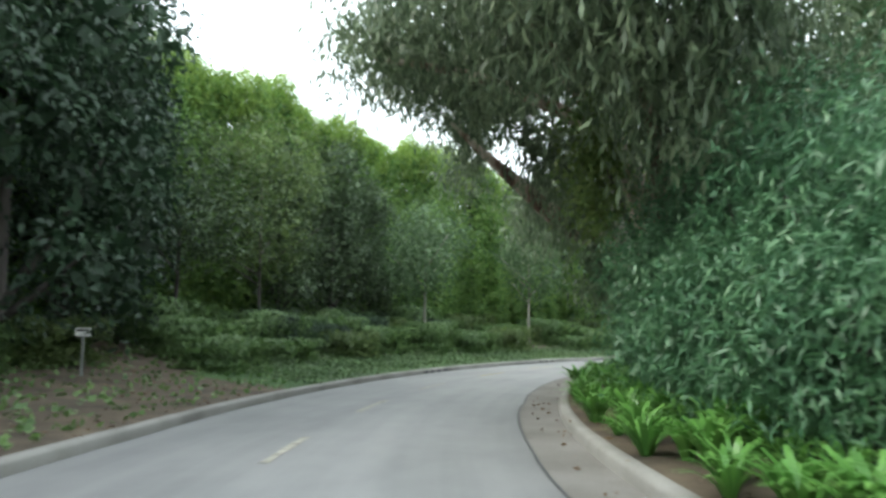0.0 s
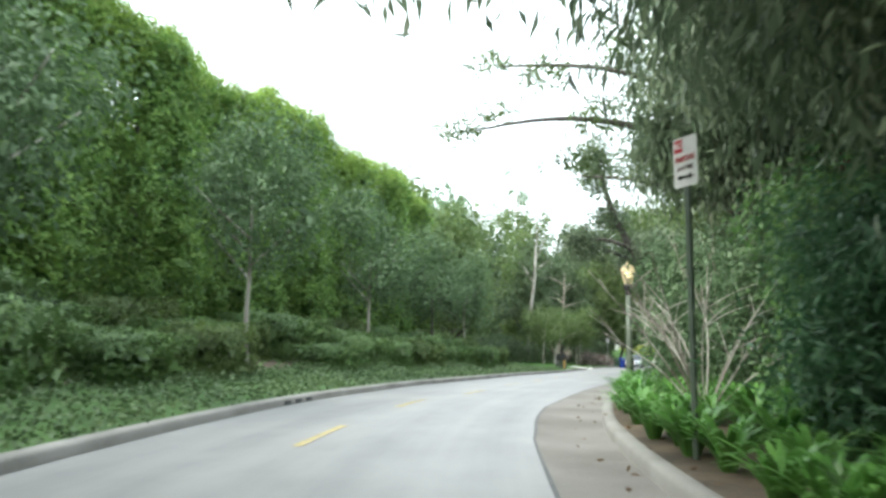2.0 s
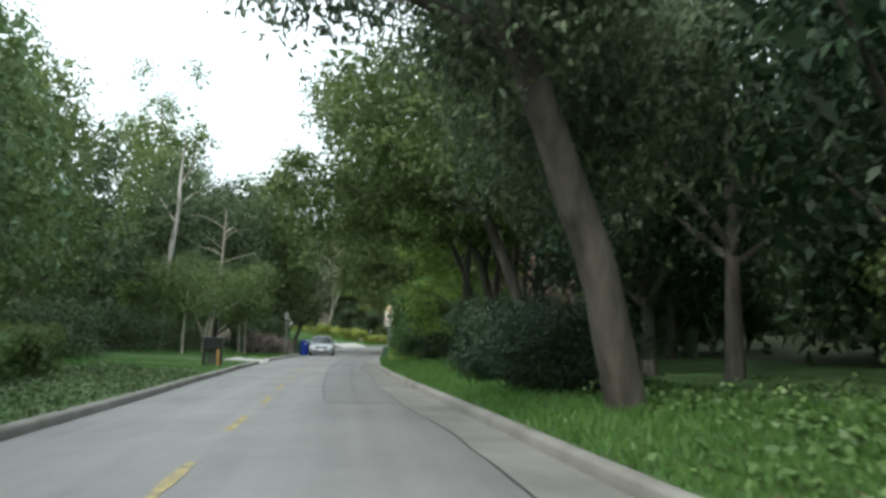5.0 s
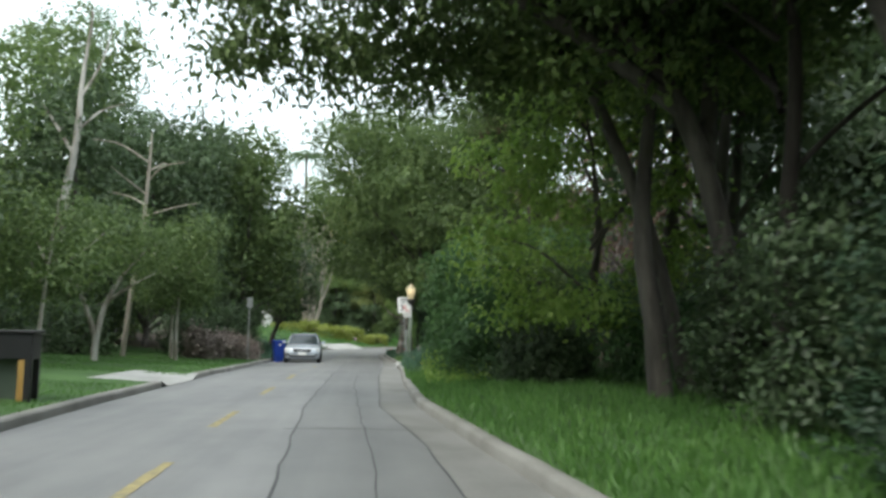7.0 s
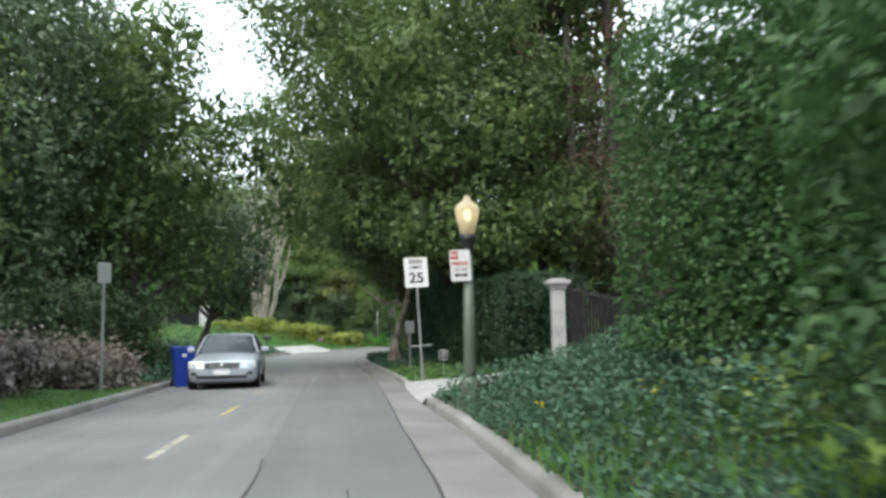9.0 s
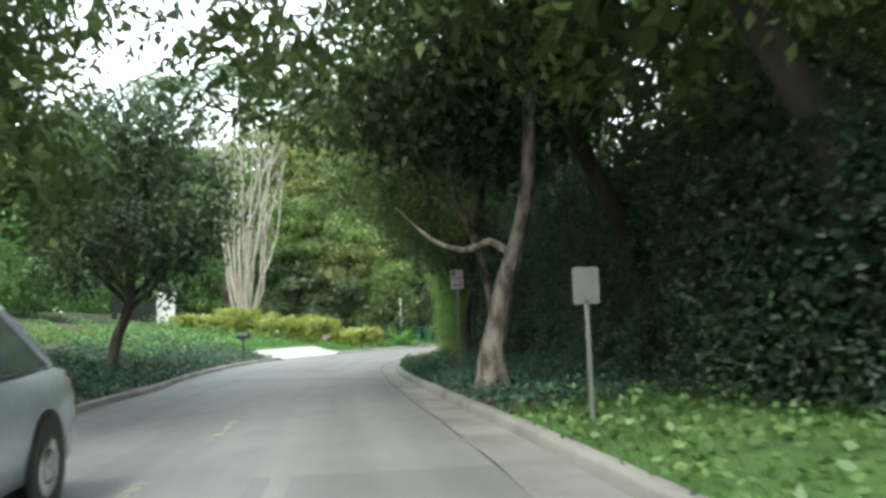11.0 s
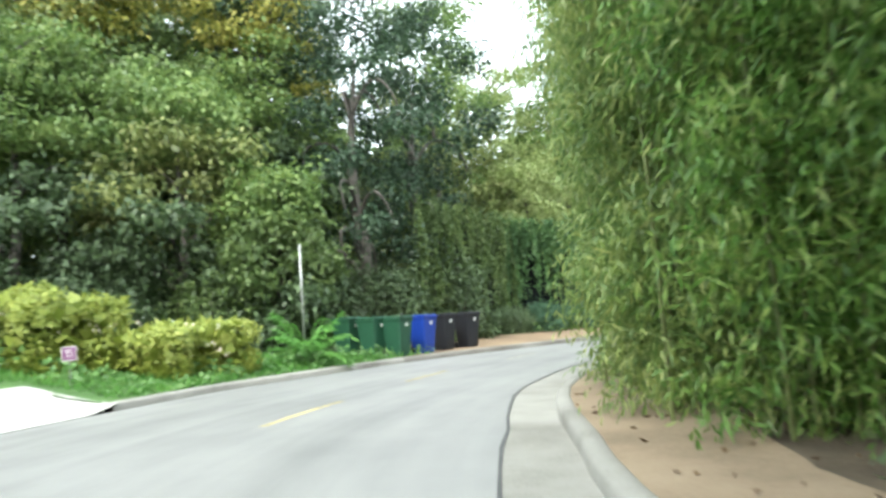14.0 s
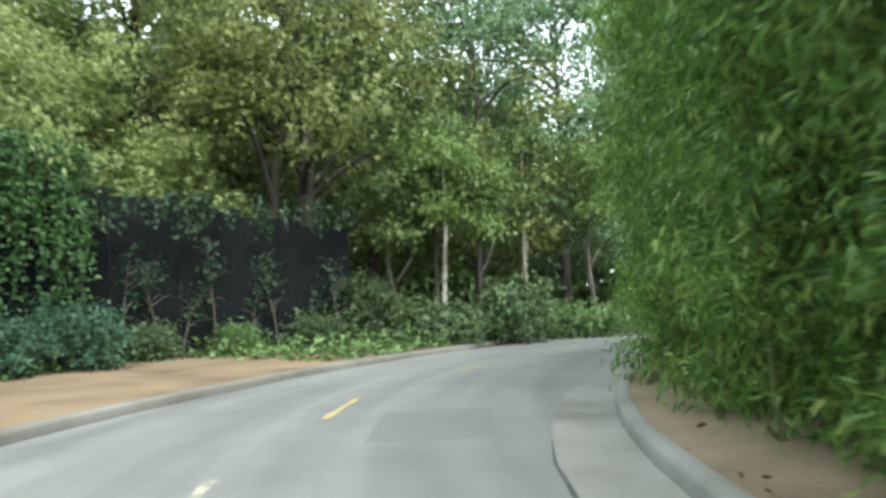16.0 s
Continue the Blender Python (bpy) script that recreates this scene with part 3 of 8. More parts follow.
part("verge_slab", block(-.35, .35, -.22, .22, -.08, .03, .01), CONCRETE, road, "pale concrete block by the kerb").matrix_world = pose(*on_ground(155.6, 2.45), 0, 0, heading(155.6) + 8)
DASHES = [(2.6, -1.3), (7.7, -1.35), (12.8, -1.28), (17.7, -1.3), (22.8, -1.25), (27.8, -1.45), (33.0, -1.42), (37.2, -1.05), (42.3, -1.17), (47.5, -1.25), (52.9, -1.36), (57.6, -1.4), (62.0, -1.4), (66.5, -1.42), (71.6, -1.5), (76.6, -1.63), (82.2, -1.7), (87.6, -1.7), (92.7, -1.76), (97.4, -1.7), (102.6, -1.7), (108.0, -1.7), (113.0, -1.6), (120.6, -1.54), (127.6, -1.76), (133.1, -1.98), (138.5, -1.86), (144.0, -2.05), (149.0, -2.2), (153.8, -1.7), (156.8, -.72), (161.9, -.32), (168, .4), (174, 1.0), (180, 1.4)]
for s, d in DASHES:
    strip("centre_dash", [(s + k * .355, d) for k in range(7)], .11, FADED_PAINT if s < 20 or 88 < s < 97 or 102 < s < 119 or 152 < s < 158 else YELLOW, road)

def wander(s0, s1, fn, amp, step=1.0, seed=0):
    rng = np.random.default_rng(seed)
    ss = np.arange(s0, s1, step)
    return [(float(s), float(fn(s)) + amp * float(rng.uniform(-1, 1))) for s in ss]


strip("tar_seam", wander(-14, 60, lambda s: edge(SEAM, s), .02, 1.0, 1), .038, TAR, road, -.003)
strip("tar_seam", wander(60, 112, lambda s: edge(SEAM, s), .02, 1.0, 2), .026, TAR, road, -.003)
strip("tar_seam", wander(112, 194, lambda s: edge(SEAM, s), .02, 1.0, 3), .035, TAR, road, -.003)
strip("tar_seam", wander(63, 93, lambda s: np.interp(s, [60, 70, 80, 90, 108], [-.3, -.38, -.66, -.62, -.8]), .025, .7, 4), .026, TAR, road, .006)
strip("tar_seam", wander(64, 91, lambda s: np.interp(s, [64, 75, 85, 108], [.38, .36, .1, .2]), .03, .7, 5), .016, TAR, road, .006)
pm = ribbon("asphalt_patch", 62, 110, [lambda s: (np.interp(s, [60, 70, 80, 90, 110], [-.3, -.38, -.66, -.62, -.8]), .021), lambda s: (edge(SEAM, s) - .01, .006)], PATCH, 1.0)
part("asphalt_patch", pm, PATCH, road, "darker patched lane strip")
def cross_patch(s0, long, skew, d0, d1, mat, label):
    """A repaired strip laid aslant across the lane."""
    dd = np.linspace(d0, d1, 10)
    v, f = [], []
    for i, d in enumerate(dd):
        for k in (0, .33, .66, 1):
            q = at(s0 + skew * (d - d0) + long * k + .06 * math.sin(5 * d + 9 * k), d)
            v.append((q.x, q.y, q.z + .006 + .02 * max(0, 1 - abs(d + .6) / 2.2)))
        if i:
            f += [(4 * i - 4 + k, 4 * i + k, 4 * i + k + 1, 4 * i - 3 + k) for k in range(3)]
    part("asphalt_patch", mesh_of("asphalt_patch", v, f, mat), mat, road, label)


cross_patch(157.0, 1.3, -.62, -.45, 1.3, DAMP, "dark damp asphalt patch across the lane")
cross_patch(160.2, 2.2, .1, .3, 1.5, PATCH, "dark stain on the asphalt")


def ring_crack(name, s, d, rs, rd, width, parent, gap=0.0):
    pts = [(s + rs * math.cos(a), d + rd * math.sin(a)) for a in np.linspace(gap, 2 * math.pi - gap, 26)]
    return strip(name, pts, width, TAR, parent, .004)


ring_crack("tar_seam", 130.5, -1.52, .62, .64, .05, road)
strip("tar_seam", [(131.9, -1.9), (131.2, -1.0), (130.8, -.4), (130.55, .1)], .035, TAR, road, .004)
strip("tar_seam", [(129.6, -.62), (129.9, -.52), (130.1, -.5)], .05, TAR, road, .004)
strip("tar_seam", [(131.9, -.1), (131.9, .25)], .04, TAR, road, .004)
strip("tar_seam", [(76.4, -.7), (76.5, 0), (76.35, .9)], .04, TAR, road, .008)
# raised slab across the gutter
slab = pose(*at(156.15, 1.82), 0, 0, heading(156.15) - 9)
part("gutter_slab", block(-.85, .85, -.31, .31, .06, .12, .012), PALE_CONCRETE, road, "pale concrete drain slab").matrix_world = slab
# Tar-dark block that paints the shadow on the slab's front face.
part("gutter_slab", block(-.8, .85, -.27, .27, -.05, .06, .004), TAR, road, "dark block standing for the shadow under the slab").matrix_world = slab
# stained weep holes in the left kerb
for s in (24.0, 24.45, 24.9, 25.4, 33.2, 33.7, 34.2):
    q = at(s, edge(LEFT, s) + .004, .035)
    part("weep_hole", block(-.13, .13, -.012, .004, -.035, .035, .004), TAR, road, "dark weep hole in the kerb face").matrix_world = pose(*q, 0, 0, heading(s))

# ---- trees, hedges and shrubs ----
def root_at(s, d, name, label, category, group="", turn=0.0, sink=0.05):
    p = on_ground(s, d, sink)
    return thing(name, label, category, p, turn, group)


def tree(root, limbs, bark, crowns):
    """limbs: rows of (points, radii), the first is the trunk. crowns: rows of (mesh)."""
    for i, (pts, rad) in enumerate(limbs):
        part("trunk" if i == 0 else "limb", limb_mesh("trunk" if i == 0 else "limb", [(pts, rad)], bark), bark, root)
    for me in crowns:
        part("crown", me, None, root)
    return root


def crown(name, mat, *args, **kw):
    v, f = crown_shape(*args, **kw)
    return mesh_of(name, v, f, mat)


# tall clipped hedge along the left bank
def hedge_column(seed):
    rng = np.random.default_rng(seed)
    blobs = [(rng.uniform(-.15, .15), rng.uniform(-.15, .15), 1.3 + i * 1.12, 1.0 - .04 * i, 1.0 - .04 * i, 1.15) for i in range(7)]
    # Tips of new growth whose pale colour includes the backlight from the sky.
    tops = [(rng.uniform(-.5, .5), rng.uniform(-.5, .5), 8.35 + rng.uniform(-.35, .45), .42, .42, .75) for _ in range(7)]
    low = crown("crown", HEDGE_GREEN, blobs, 5200, .2, .075, seed, droop=-.1, tuft=9, spread=.15, inner=.2, lift=.3, gaps=.2)
    return low, crown("lit_new_growth", NEW_GROWTH, tops, 2200, .2, .05, seed + 9, droop=-.3, tuft=9, spread=.16, inner=.05, lift=.75, gaps=.15)


COLUMNS = []
for k in range(4):
    r = thing("hedge_tree", "tall dense bright-green hedge tree on the bank", "tree", group="tall hedge on the bank")
    part("trunk", limb_mesh("trunk", [([(0, 0, -.3), (.05, 0, 3), (0, .05, 7.5)], [.16, .12, .04])], BARK), BARK, r)
    low, tips = hedge_column(40 + k)
    part("crown", low, None, r)
    part("lit_new_growth", tips, None, r, "pale yellow-green new growth, coloured brighter as if backlit")
    COLUMNS.append(r)
n = 0
for s in np.arange(8, 66, 1.0):
    p = on_ground(s, -11.4 + .4 * math.sin(s * 1.3), .15)
    m = pose(*p, 0, 0, RNG.uniform(0, 360))
    if n < 4:
        COLUMNS[n].matrix_world = m
    else:
        o = copy_thing(COLUMNS[n % 4], m)
        o.scale = (1.0, 1.0, 1.03 + .035 * math.sin(s * .55) + RNG.uniform(-.012, .012))
    n += 1


# young street trees on the bank and the lawn
def street_tree(s, d, top=6.0, r=1.9, lean=0.0, seed=1, mat=STREET_GREEN, label="young street tree with a slim pale trunk and airy grey-green crown", bark=PALE_BARK, clear=2.0, girth=.075, count=5200):
    root = root_at(s, d, "street_tree", label, "tree", "young roadside trees", seed * 47.0)
    rng = np.random.default_rng(seed)
    limbs = [([(0, 0, -.1), (.03, .02, clear * .6), (lean * .5, 0, clear + .4), (lean, 0, top * .72)], [girth, girth * .8, girth * .65, .02])]
    for i in range(4):
        a = rng.uniform(0, 6.28)
        z = clear + .2 + i * .35
        limbs.append(([(lean * .4, 0, z), (lean * .4 + .45 * r * math.cos(a), .45 * r * math.sin(a), z + .7), (.8 * r * math.cos(a), .8 * r * math.sin(a), z + 1.3)], [girth * .5, girth * .33, .012]))
    mid = (clear + top) / 2 + .1
    blobs = [(lean, 0, mid, r * .62, r * .62, (top - clear) * .46)] + [(r * .55 * math.cos(a), r * .55 * math.sin(a), mid + rng.uniform(-1.3, 1.6), r * rng.uniform(.3, .6), r * rng.uniform(.3, .6), r * .42) for a in rng.uniform(0, 6.28, 9)]
    return tree(root, limbs, bark, [crown("crown", mat, blobs, count, .17, .075, seed, droop=.1, tuft=8, spread=.3, inner=.03, gaps=.6)])


street_tree(23.6, -9.4, 7.4, 2.9, seed=2, label="dusky street tree with a slim trunk on a brown bank", bark=BARK, mat=OAK_GREEN, count=6500, clear=1.7)
street_tree(20.4, -9.6, 6.6, 2.4, seed=12, label="dusky street tree with a slim trunk on a brown bank", bark=BARK, mat=DARK_GREEN, count=5200, clear=1.8)
street_tree(29.7, -6.8, 6.0, 1.75, seed=3)
street_tree(38.4, -7.1, 6.3, 1.8, seed=4)
street_tree(47.5, -7.4, 6.0, 1.8, seed=5)
street_tree(56.0, -7.6, 5.6, 1.7, seed=6, bark=BARK)
street_tree(64.0, -8.2, 5.6, 1.8, seed=7)
street_tree(88.8, -8.6, 4.9, 1.9, .2, seed=8, mat=OAK_GREEN, label="small lawn tree with a forked white trunk", clear=1.9)
street_tree(97.0, -6.8, 4.9, 1.6, seed=10, mat=OAK_GREEN, bark=PALE_BARK, clear=2.1, label="slender lawn tree with a straight pale trunk")
street_tree(99.6, -7.6, 4.6, 1.5, seed=11, mat=OAK_GREEN, bark=PALE_BARK, clear=2.1, label="slender lawn tree with a straight pale trunk")

# forked lawn tree
r = root_at(92.8, -8.4, "lawn_tree", "spreading lawn tree with a forked pale trunk", "tree")
tree(r, [([(0, 0, -.1), (.05, 0, .9), (.25, .1, 1.9), (.7, .3, 2.9), (1.3, .5, 3.7)], [.13, .11, .09, .06, .02]),
         ([(.04, 0, .7), (-.25, -.1, 1.6), (-.6, -.2, 2.6), (-1.1, -.3, 3.6)], [.1, .08, .06, .02]),
         ([(.3, .12, 2.0), (1.1, -.2, 2.5), (1.9, -.5, 2.9)], [.06, .045, .015])], PALE_BARK,
     [crown("crown", OAK_GREEN, [(0, 0, 4.0, 2.1, 2.1, 1.0), (1.3, .3, 3.7, 1.3, 1.3, .8), (-1.3, -.2, 3.7, 1.3, 1.2, .8), (.3, .8, 4.4, 1.2, 1.2, .7)], 3600, .15, .07, 31, droop=.12, tuft=8, spread=.28, gaps=.4, inner=.06)])


# clipped and sprawling shrubs
def clipped_mound(seed, mat, half=(1.15, .72, .42), leaf=.065, count=3600):
    """Leaves over a lumpy rounded block, cut to flat tops and steep sides."""
    rng = np.random.default_rng(seed)
    u = unit(rng.normal(size=(count, 3)) * [1, 1, 1.1])
    p = np.sign(u) * np.abs(u) ** .5
    p = p / np.max(np.abs(p), axis=1, keepdims=True) ** .75
    ph = rng.uniform(0, 6.28, 4)
    lump = 1 + .13 * np.sin(p[:, 0] * 3.1 + ph[0]) * np.sin(p[:, 1] * 3.7 + ph[1]) + .08 * np.sin(p[:, 0] * 7 + ph[2]) - .1 * rng.random(count) ** 2
    c = p * np.array(half) * lump[:, None] + [0, 0, half[2] * .95]
    face = p * [.5, .7, 1.0] + rng.normal(size=p.shape) * .4
    axis = np.cross(face, rng.normal(size=p.shape))
    inside = rng.uniform(-.75, .75, (count // 4, 3)) * np.array(half) + [0, 0, half[2] * .95]
    v, f = joined([leaf_quads(c, axis, leaf, leaf * .6, rng, .2, face), leaf_quads(inside, rng.normal(size=inside.shape), leaf * 3.5, leaf * 2.5, rng)])
    return mesh_of("foliage", v, f, mat)


SHRUBS = [clipped_mound(70 + k, m) for k, m in enumerate((SHRUB_GREEN, SHRUB_GREEN, OAK_GREEN, SHRUB_GREEN))]


SHRUB_STEM = limb_mesh("stem", [([(0, 0, -.1), (.2 * math.cos(a), .15 * math.sin(a), .2), (.7 * math.cos(a), .45 * math.sin(a), .5)], [.035, .028, .01]) for a in (.3, 1.5, 2.7, 3.9, 5.1)], BARK, 5)


def shrub(s, d, k, size=1.0, tall=1.0, label="low rounded green shrub on the bank", group="shrubs on the bank", turn=None):
    p = on_ground(s, d, .1)
    ob = thing("shrub", label, "shrub", group=group)
    ob.matrix_world = pose(*p, 0, 0, RNG.uniform(0, 360) if turn is None else turn) @ Matrix.Diagonal((size, size, size * tall, 1))
    part("foliage", SHRUBS[k % 4], None, ob)
    part("stem", SHRUB_STEM, None, ob)
    return ob


k = 0
for row, (d, z) in enumerate(((-6.3, 1.0), (-7.8, 1.15), (-9.4, 1.3))):
    for s in np.arange(18 + .8 * row, 66, 2.9):
        if row == 0 and int(s) % 7 == 3:
            continue
        shrub(s + RNG.uniform(-.5, .5), d + RNG.uniform(-.35, .35), k, z * RNG.uniform(.85, 1.2), RNG.uniform(.9, 1.25), turn=heading(s) + RNG.uniform(-25, 25))
        k += 1
for s in np.arange(2, 17, 2.2):
    shrub(s, -8.5 + RNG.uniform(-1, 1), k, 1.3, .9, "dark sprawling shrub on a brown bank", "")
    k += 1


# broad trees, built from blobs over a forked trunk
def broad_tree(s, d, top, r, mat, seed, label, name="tree", bark=BARK, clear=2.5, count=5000, leaf=.3, girth=.22, gaps=.3, droop=.2, lean=(0, 0), squash=1.0, group="", wide=.42, extra=()):
    root = root_at(s, d, name, label, "tree", group)
    rng = np.random.default_rng(seed)
    lx, ly = lean
    limbs = [([(0, 0, -.2), (lx * .2, ly * .2, clear * .55), (lx * .5, ly * .5, clear + .3), (lx, ly, top * .75)], [girth, girth * .8, girth * .66, .04])]
    blobs = []
    for i in range(15):
        a = i * 2.4 + rng.uniform(-.4, .4)
        q = rng.uniform(.42, .78)
        z = clear + (top - clear) * (.14 + .7 * (i / 14)) + rng.uniform(-.3, .3)
        shrink = 1.0 - .45 * max(0, (z - clear) / (top - clear) - .45)
        blobs.append((lx * z / top + r * q * shrink * math.cos(a), ly * z / top + r * q * shrink * math.sin(a), z, r * wide * .86 * shrink * squash + .25, r * wide * .86 * shrink * squash + .25, (top - clear) * .105 + .35))
        if i < 5:
            limbs.append(([(lx * .5, ly * .5, clear + .1 * i), (lx * .5 + r * q * .5 * math.cos(a), ly * .5 + r * q * .5 * math.sin(a), (clear + z) / 2), blobs[-1][:3]], [girth * .5, girth * .33, .03]))
    blobs.append((lx, ly, top - (top - clear) * .2, r * .45, r * .45, (top - clear) * .2))
    blobs.append((lx * .6, ly * .6, (top + clear) / 2, r * .5, r * .5, (top - clear) * .36))
    blobs += extra
    return tree(root, limbs, bark, [crown("crown", mat, blobs, count, leaf, leaf * .45, seed, droop=droop, tuft=9, spread=leaf * 1.15, inner=.12, gaps=gaps)])


def layered_tree(x, y, top, r, mats, seed, label, clear=1.5, count=9000, leaf=.2, girth=.2, bark=BARK, layers=34, free=None, flat=.3, droop=.35, group="", slim=.5):
    """Flat sprays of foliage set round a forked trunk, with dark room between them."""
    root = thing("tree", label, "tree", (x, y, ground_z(x, y) - .1), group=group)
    rng = np.random.default_rng(seed)
    limbs = [([(0, 0, -.2), (.1, 0, top * .2), (.25, -.1, top * .45), (.05, .1, top * .8)], [girth, girth * .85, girth * .6, .03])]
    sets = [[] for _ in mats]
    for i in range(layers):
        f = (i + .5) / layers
        a = i * 2.4 + rng.uniform(-.5, .5)
        z = clear + (top - clear) * f + rng.uniform(-.3, .3)
        wide = r * (.55 + .45 * math.sin(math.pi * min(f * 1.25 + .1, 1)))
        q = wide * rng.uniform(.45, .95)
        if free and z < free[1] and math.cos(a - free[0]) > .25:
            continue
        size = r * rng.uniform(.22, .4)
        b = (q * math.cos(a), q * math.sin(a), z, size, size, flat * rng.uniform(.7, 1.4))
        sets[min(int(f * len(mats) + rng.uniform(-.35, .35)) if len(mats) > 1 else 0, len(mats) - 1)].append(b)
        if i % 3 == 0:
            limbs.append(([(.1, 0, max(z - .32 * q - .5, clear * .5 + .4)), (b[0] * .5, b[1] * .5, z - .25), (b[0] * .95, b[1] * .95, z)], [girth * .36, girth * .22, .015]))
    crowns = [crown("crown", m, bl, int(count * len(bl) / layers), leaf, leaf * slim, seed + k, droop=droop, tuft=9, spread=leaf * 1.1, inner=.1, gaps=.3, fill=1.5) for k, (m, bl) in enumerate(zip(mats, sets)) if bl]
    return tree(root, limbs, bark, crowns)


DARK = "dense dark-green tree over the roadside"
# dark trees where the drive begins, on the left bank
# Shade is in the leaf colour; unseen ones are added to darken the bank.
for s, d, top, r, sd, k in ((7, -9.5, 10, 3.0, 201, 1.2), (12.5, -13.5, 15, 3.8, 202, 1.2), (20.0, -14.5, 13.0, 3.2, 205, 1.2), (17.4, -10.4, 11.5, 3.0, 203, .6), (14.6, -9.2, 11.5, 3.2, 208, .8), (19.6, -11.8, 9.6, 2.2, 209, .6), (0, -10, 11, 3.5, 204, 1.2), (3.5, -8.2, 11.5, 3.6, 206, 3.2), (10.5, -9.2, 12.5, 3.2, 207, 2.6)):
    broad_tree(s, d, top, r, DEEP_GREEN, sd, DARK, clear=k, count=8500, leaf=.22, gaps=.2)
# Added dark trees that stand in for shade on the hedge's near part.
for s, d, top, r, sd in ((25.4, -10.2, 7.6, 1.5, 281), (28.0, -10.0, 8.0, 1.4, 282), (30.2, -10.3, 7.4, 1.3, 283)):
    broad_tree(s, d, top, r, DARK_GREEN, sd, "dark narrow tree added for the tall hedge's shaded side", clear=.9, count=7000, leaf=.16, gaps=.25, wide=.55, girth=.1)
# left side beyond the hedge
broad_tree(66, -13, 12, 3.4, OAK_GREEN, 211, "feathery olive-green tree behind the bank shrubs", count=5200, leaf=.28, clear=1.5)
broad_tree(72, -11.5, 11, 3.1, OAK_GREEN, 212, "feathery olive-green tree behind the bank shrubs", count=5200, leaf=.28, clear=1.2)
broad_tree(79, -14.5, 15, 3.4, GREY_GREEN, 213, "tall airy grey-green tree behind a lawn", count=4200, leaf=.3, gaps=.5)
broad_tree(86, -15.5, 15, 3.6, OAK_GREEN, 214, "broad olive-green tree behind a lawn", count=5200, leaf=.3)
broad_tree(94, -16.5, 14, 3.6, DARK_GREEN, 215, "broad dark tree behind a lawn", count=5200, leaf=.3, clear=1.0)
broad_tree(101.5, -12.5, 13, 3.6, DARK_GREEN, 216, "dense dark tree with bare lower limbs", count=6000, leaf=.26, clear=1.2)
broad_tree(106.5, -10.5, 12, 3.3, DARK_GREEN, 217, "dense dark tree behind flowering shrubs", leaf=.24, clear=.8, count=8000)
broad_tree(112, -10.2, 14.5, 3.8, DARK_GREEN, 218, "dense blue-green tree beside the road", leaf=.24, clear=.8, count=9000)
broad_tree(118.5, -10.8, 15, 4.2, OAK_GREEN, 219, "broad tree overhanging the ivy bank", leaf=.26, clear=2.5, count=9000)
broad_tree(128.8, -7.6, 9.6, 3.0, DARK_GREEN, 220, "dark broad-leaved tree over the ivy bank", count=8000, leaf=.22, clear=2.0, lean=(1.2, 0), gaps=.5)
broad_tree(109, -16, 18, 4.6, OAK_GREEN, 221, "tall broad tree behind the roadside", leaf=.34, count=8000)
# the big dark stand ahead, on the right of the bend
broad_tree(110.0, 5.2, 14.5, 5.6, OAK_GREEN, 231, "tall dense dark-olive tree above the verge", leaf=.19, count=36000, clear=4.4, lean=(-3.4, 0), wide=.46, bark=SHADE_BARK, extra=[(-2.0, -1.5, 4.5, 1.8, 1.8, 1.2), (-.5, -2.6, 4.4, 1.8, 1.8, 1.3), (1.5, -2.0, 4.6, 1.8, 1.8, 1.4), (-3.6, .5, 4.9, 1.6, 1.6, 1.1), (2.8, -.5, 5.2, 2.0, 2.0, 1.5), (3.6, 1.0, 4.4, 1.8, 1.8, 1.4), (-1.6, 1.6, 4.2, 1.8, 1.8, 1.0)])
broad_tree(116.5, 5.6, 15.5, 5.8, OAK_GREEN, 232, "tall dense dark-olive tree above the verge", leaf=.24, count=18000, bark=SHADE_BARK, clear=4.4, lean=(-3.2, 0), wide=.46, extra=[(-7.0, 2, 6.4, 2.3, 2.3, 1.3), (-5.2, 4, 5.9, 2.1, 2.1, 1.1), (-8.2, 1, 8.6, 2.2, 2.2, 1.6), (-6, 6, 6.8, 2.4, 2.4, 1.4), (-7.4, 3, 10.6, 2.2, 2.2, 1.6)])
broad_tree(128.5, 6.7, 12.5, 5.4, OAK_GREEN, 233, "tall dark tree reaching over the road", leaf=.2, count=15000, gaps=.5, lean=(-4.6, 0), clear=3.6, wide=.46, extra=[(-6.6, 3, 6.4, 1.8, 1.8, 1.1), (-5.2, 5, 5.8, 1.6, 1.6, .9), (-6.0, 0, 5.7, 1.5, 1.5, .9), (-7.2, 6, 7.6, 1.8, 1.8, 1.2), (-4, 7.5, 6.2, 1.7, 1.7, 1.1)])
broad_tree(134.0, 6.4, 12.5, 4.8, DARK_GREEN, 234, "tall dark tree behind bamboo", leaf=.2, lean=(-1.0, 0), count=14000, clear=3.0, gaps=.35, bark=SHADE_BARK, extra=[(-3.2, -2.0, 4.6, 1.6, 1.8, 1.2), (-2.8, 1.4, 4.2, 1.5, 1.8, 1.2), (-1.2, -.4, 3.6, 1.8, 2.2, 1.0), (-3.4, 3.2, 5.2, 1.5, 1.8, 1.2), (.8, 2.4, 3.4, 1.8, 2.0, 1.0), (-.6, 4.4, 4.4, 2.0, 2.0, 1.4)])
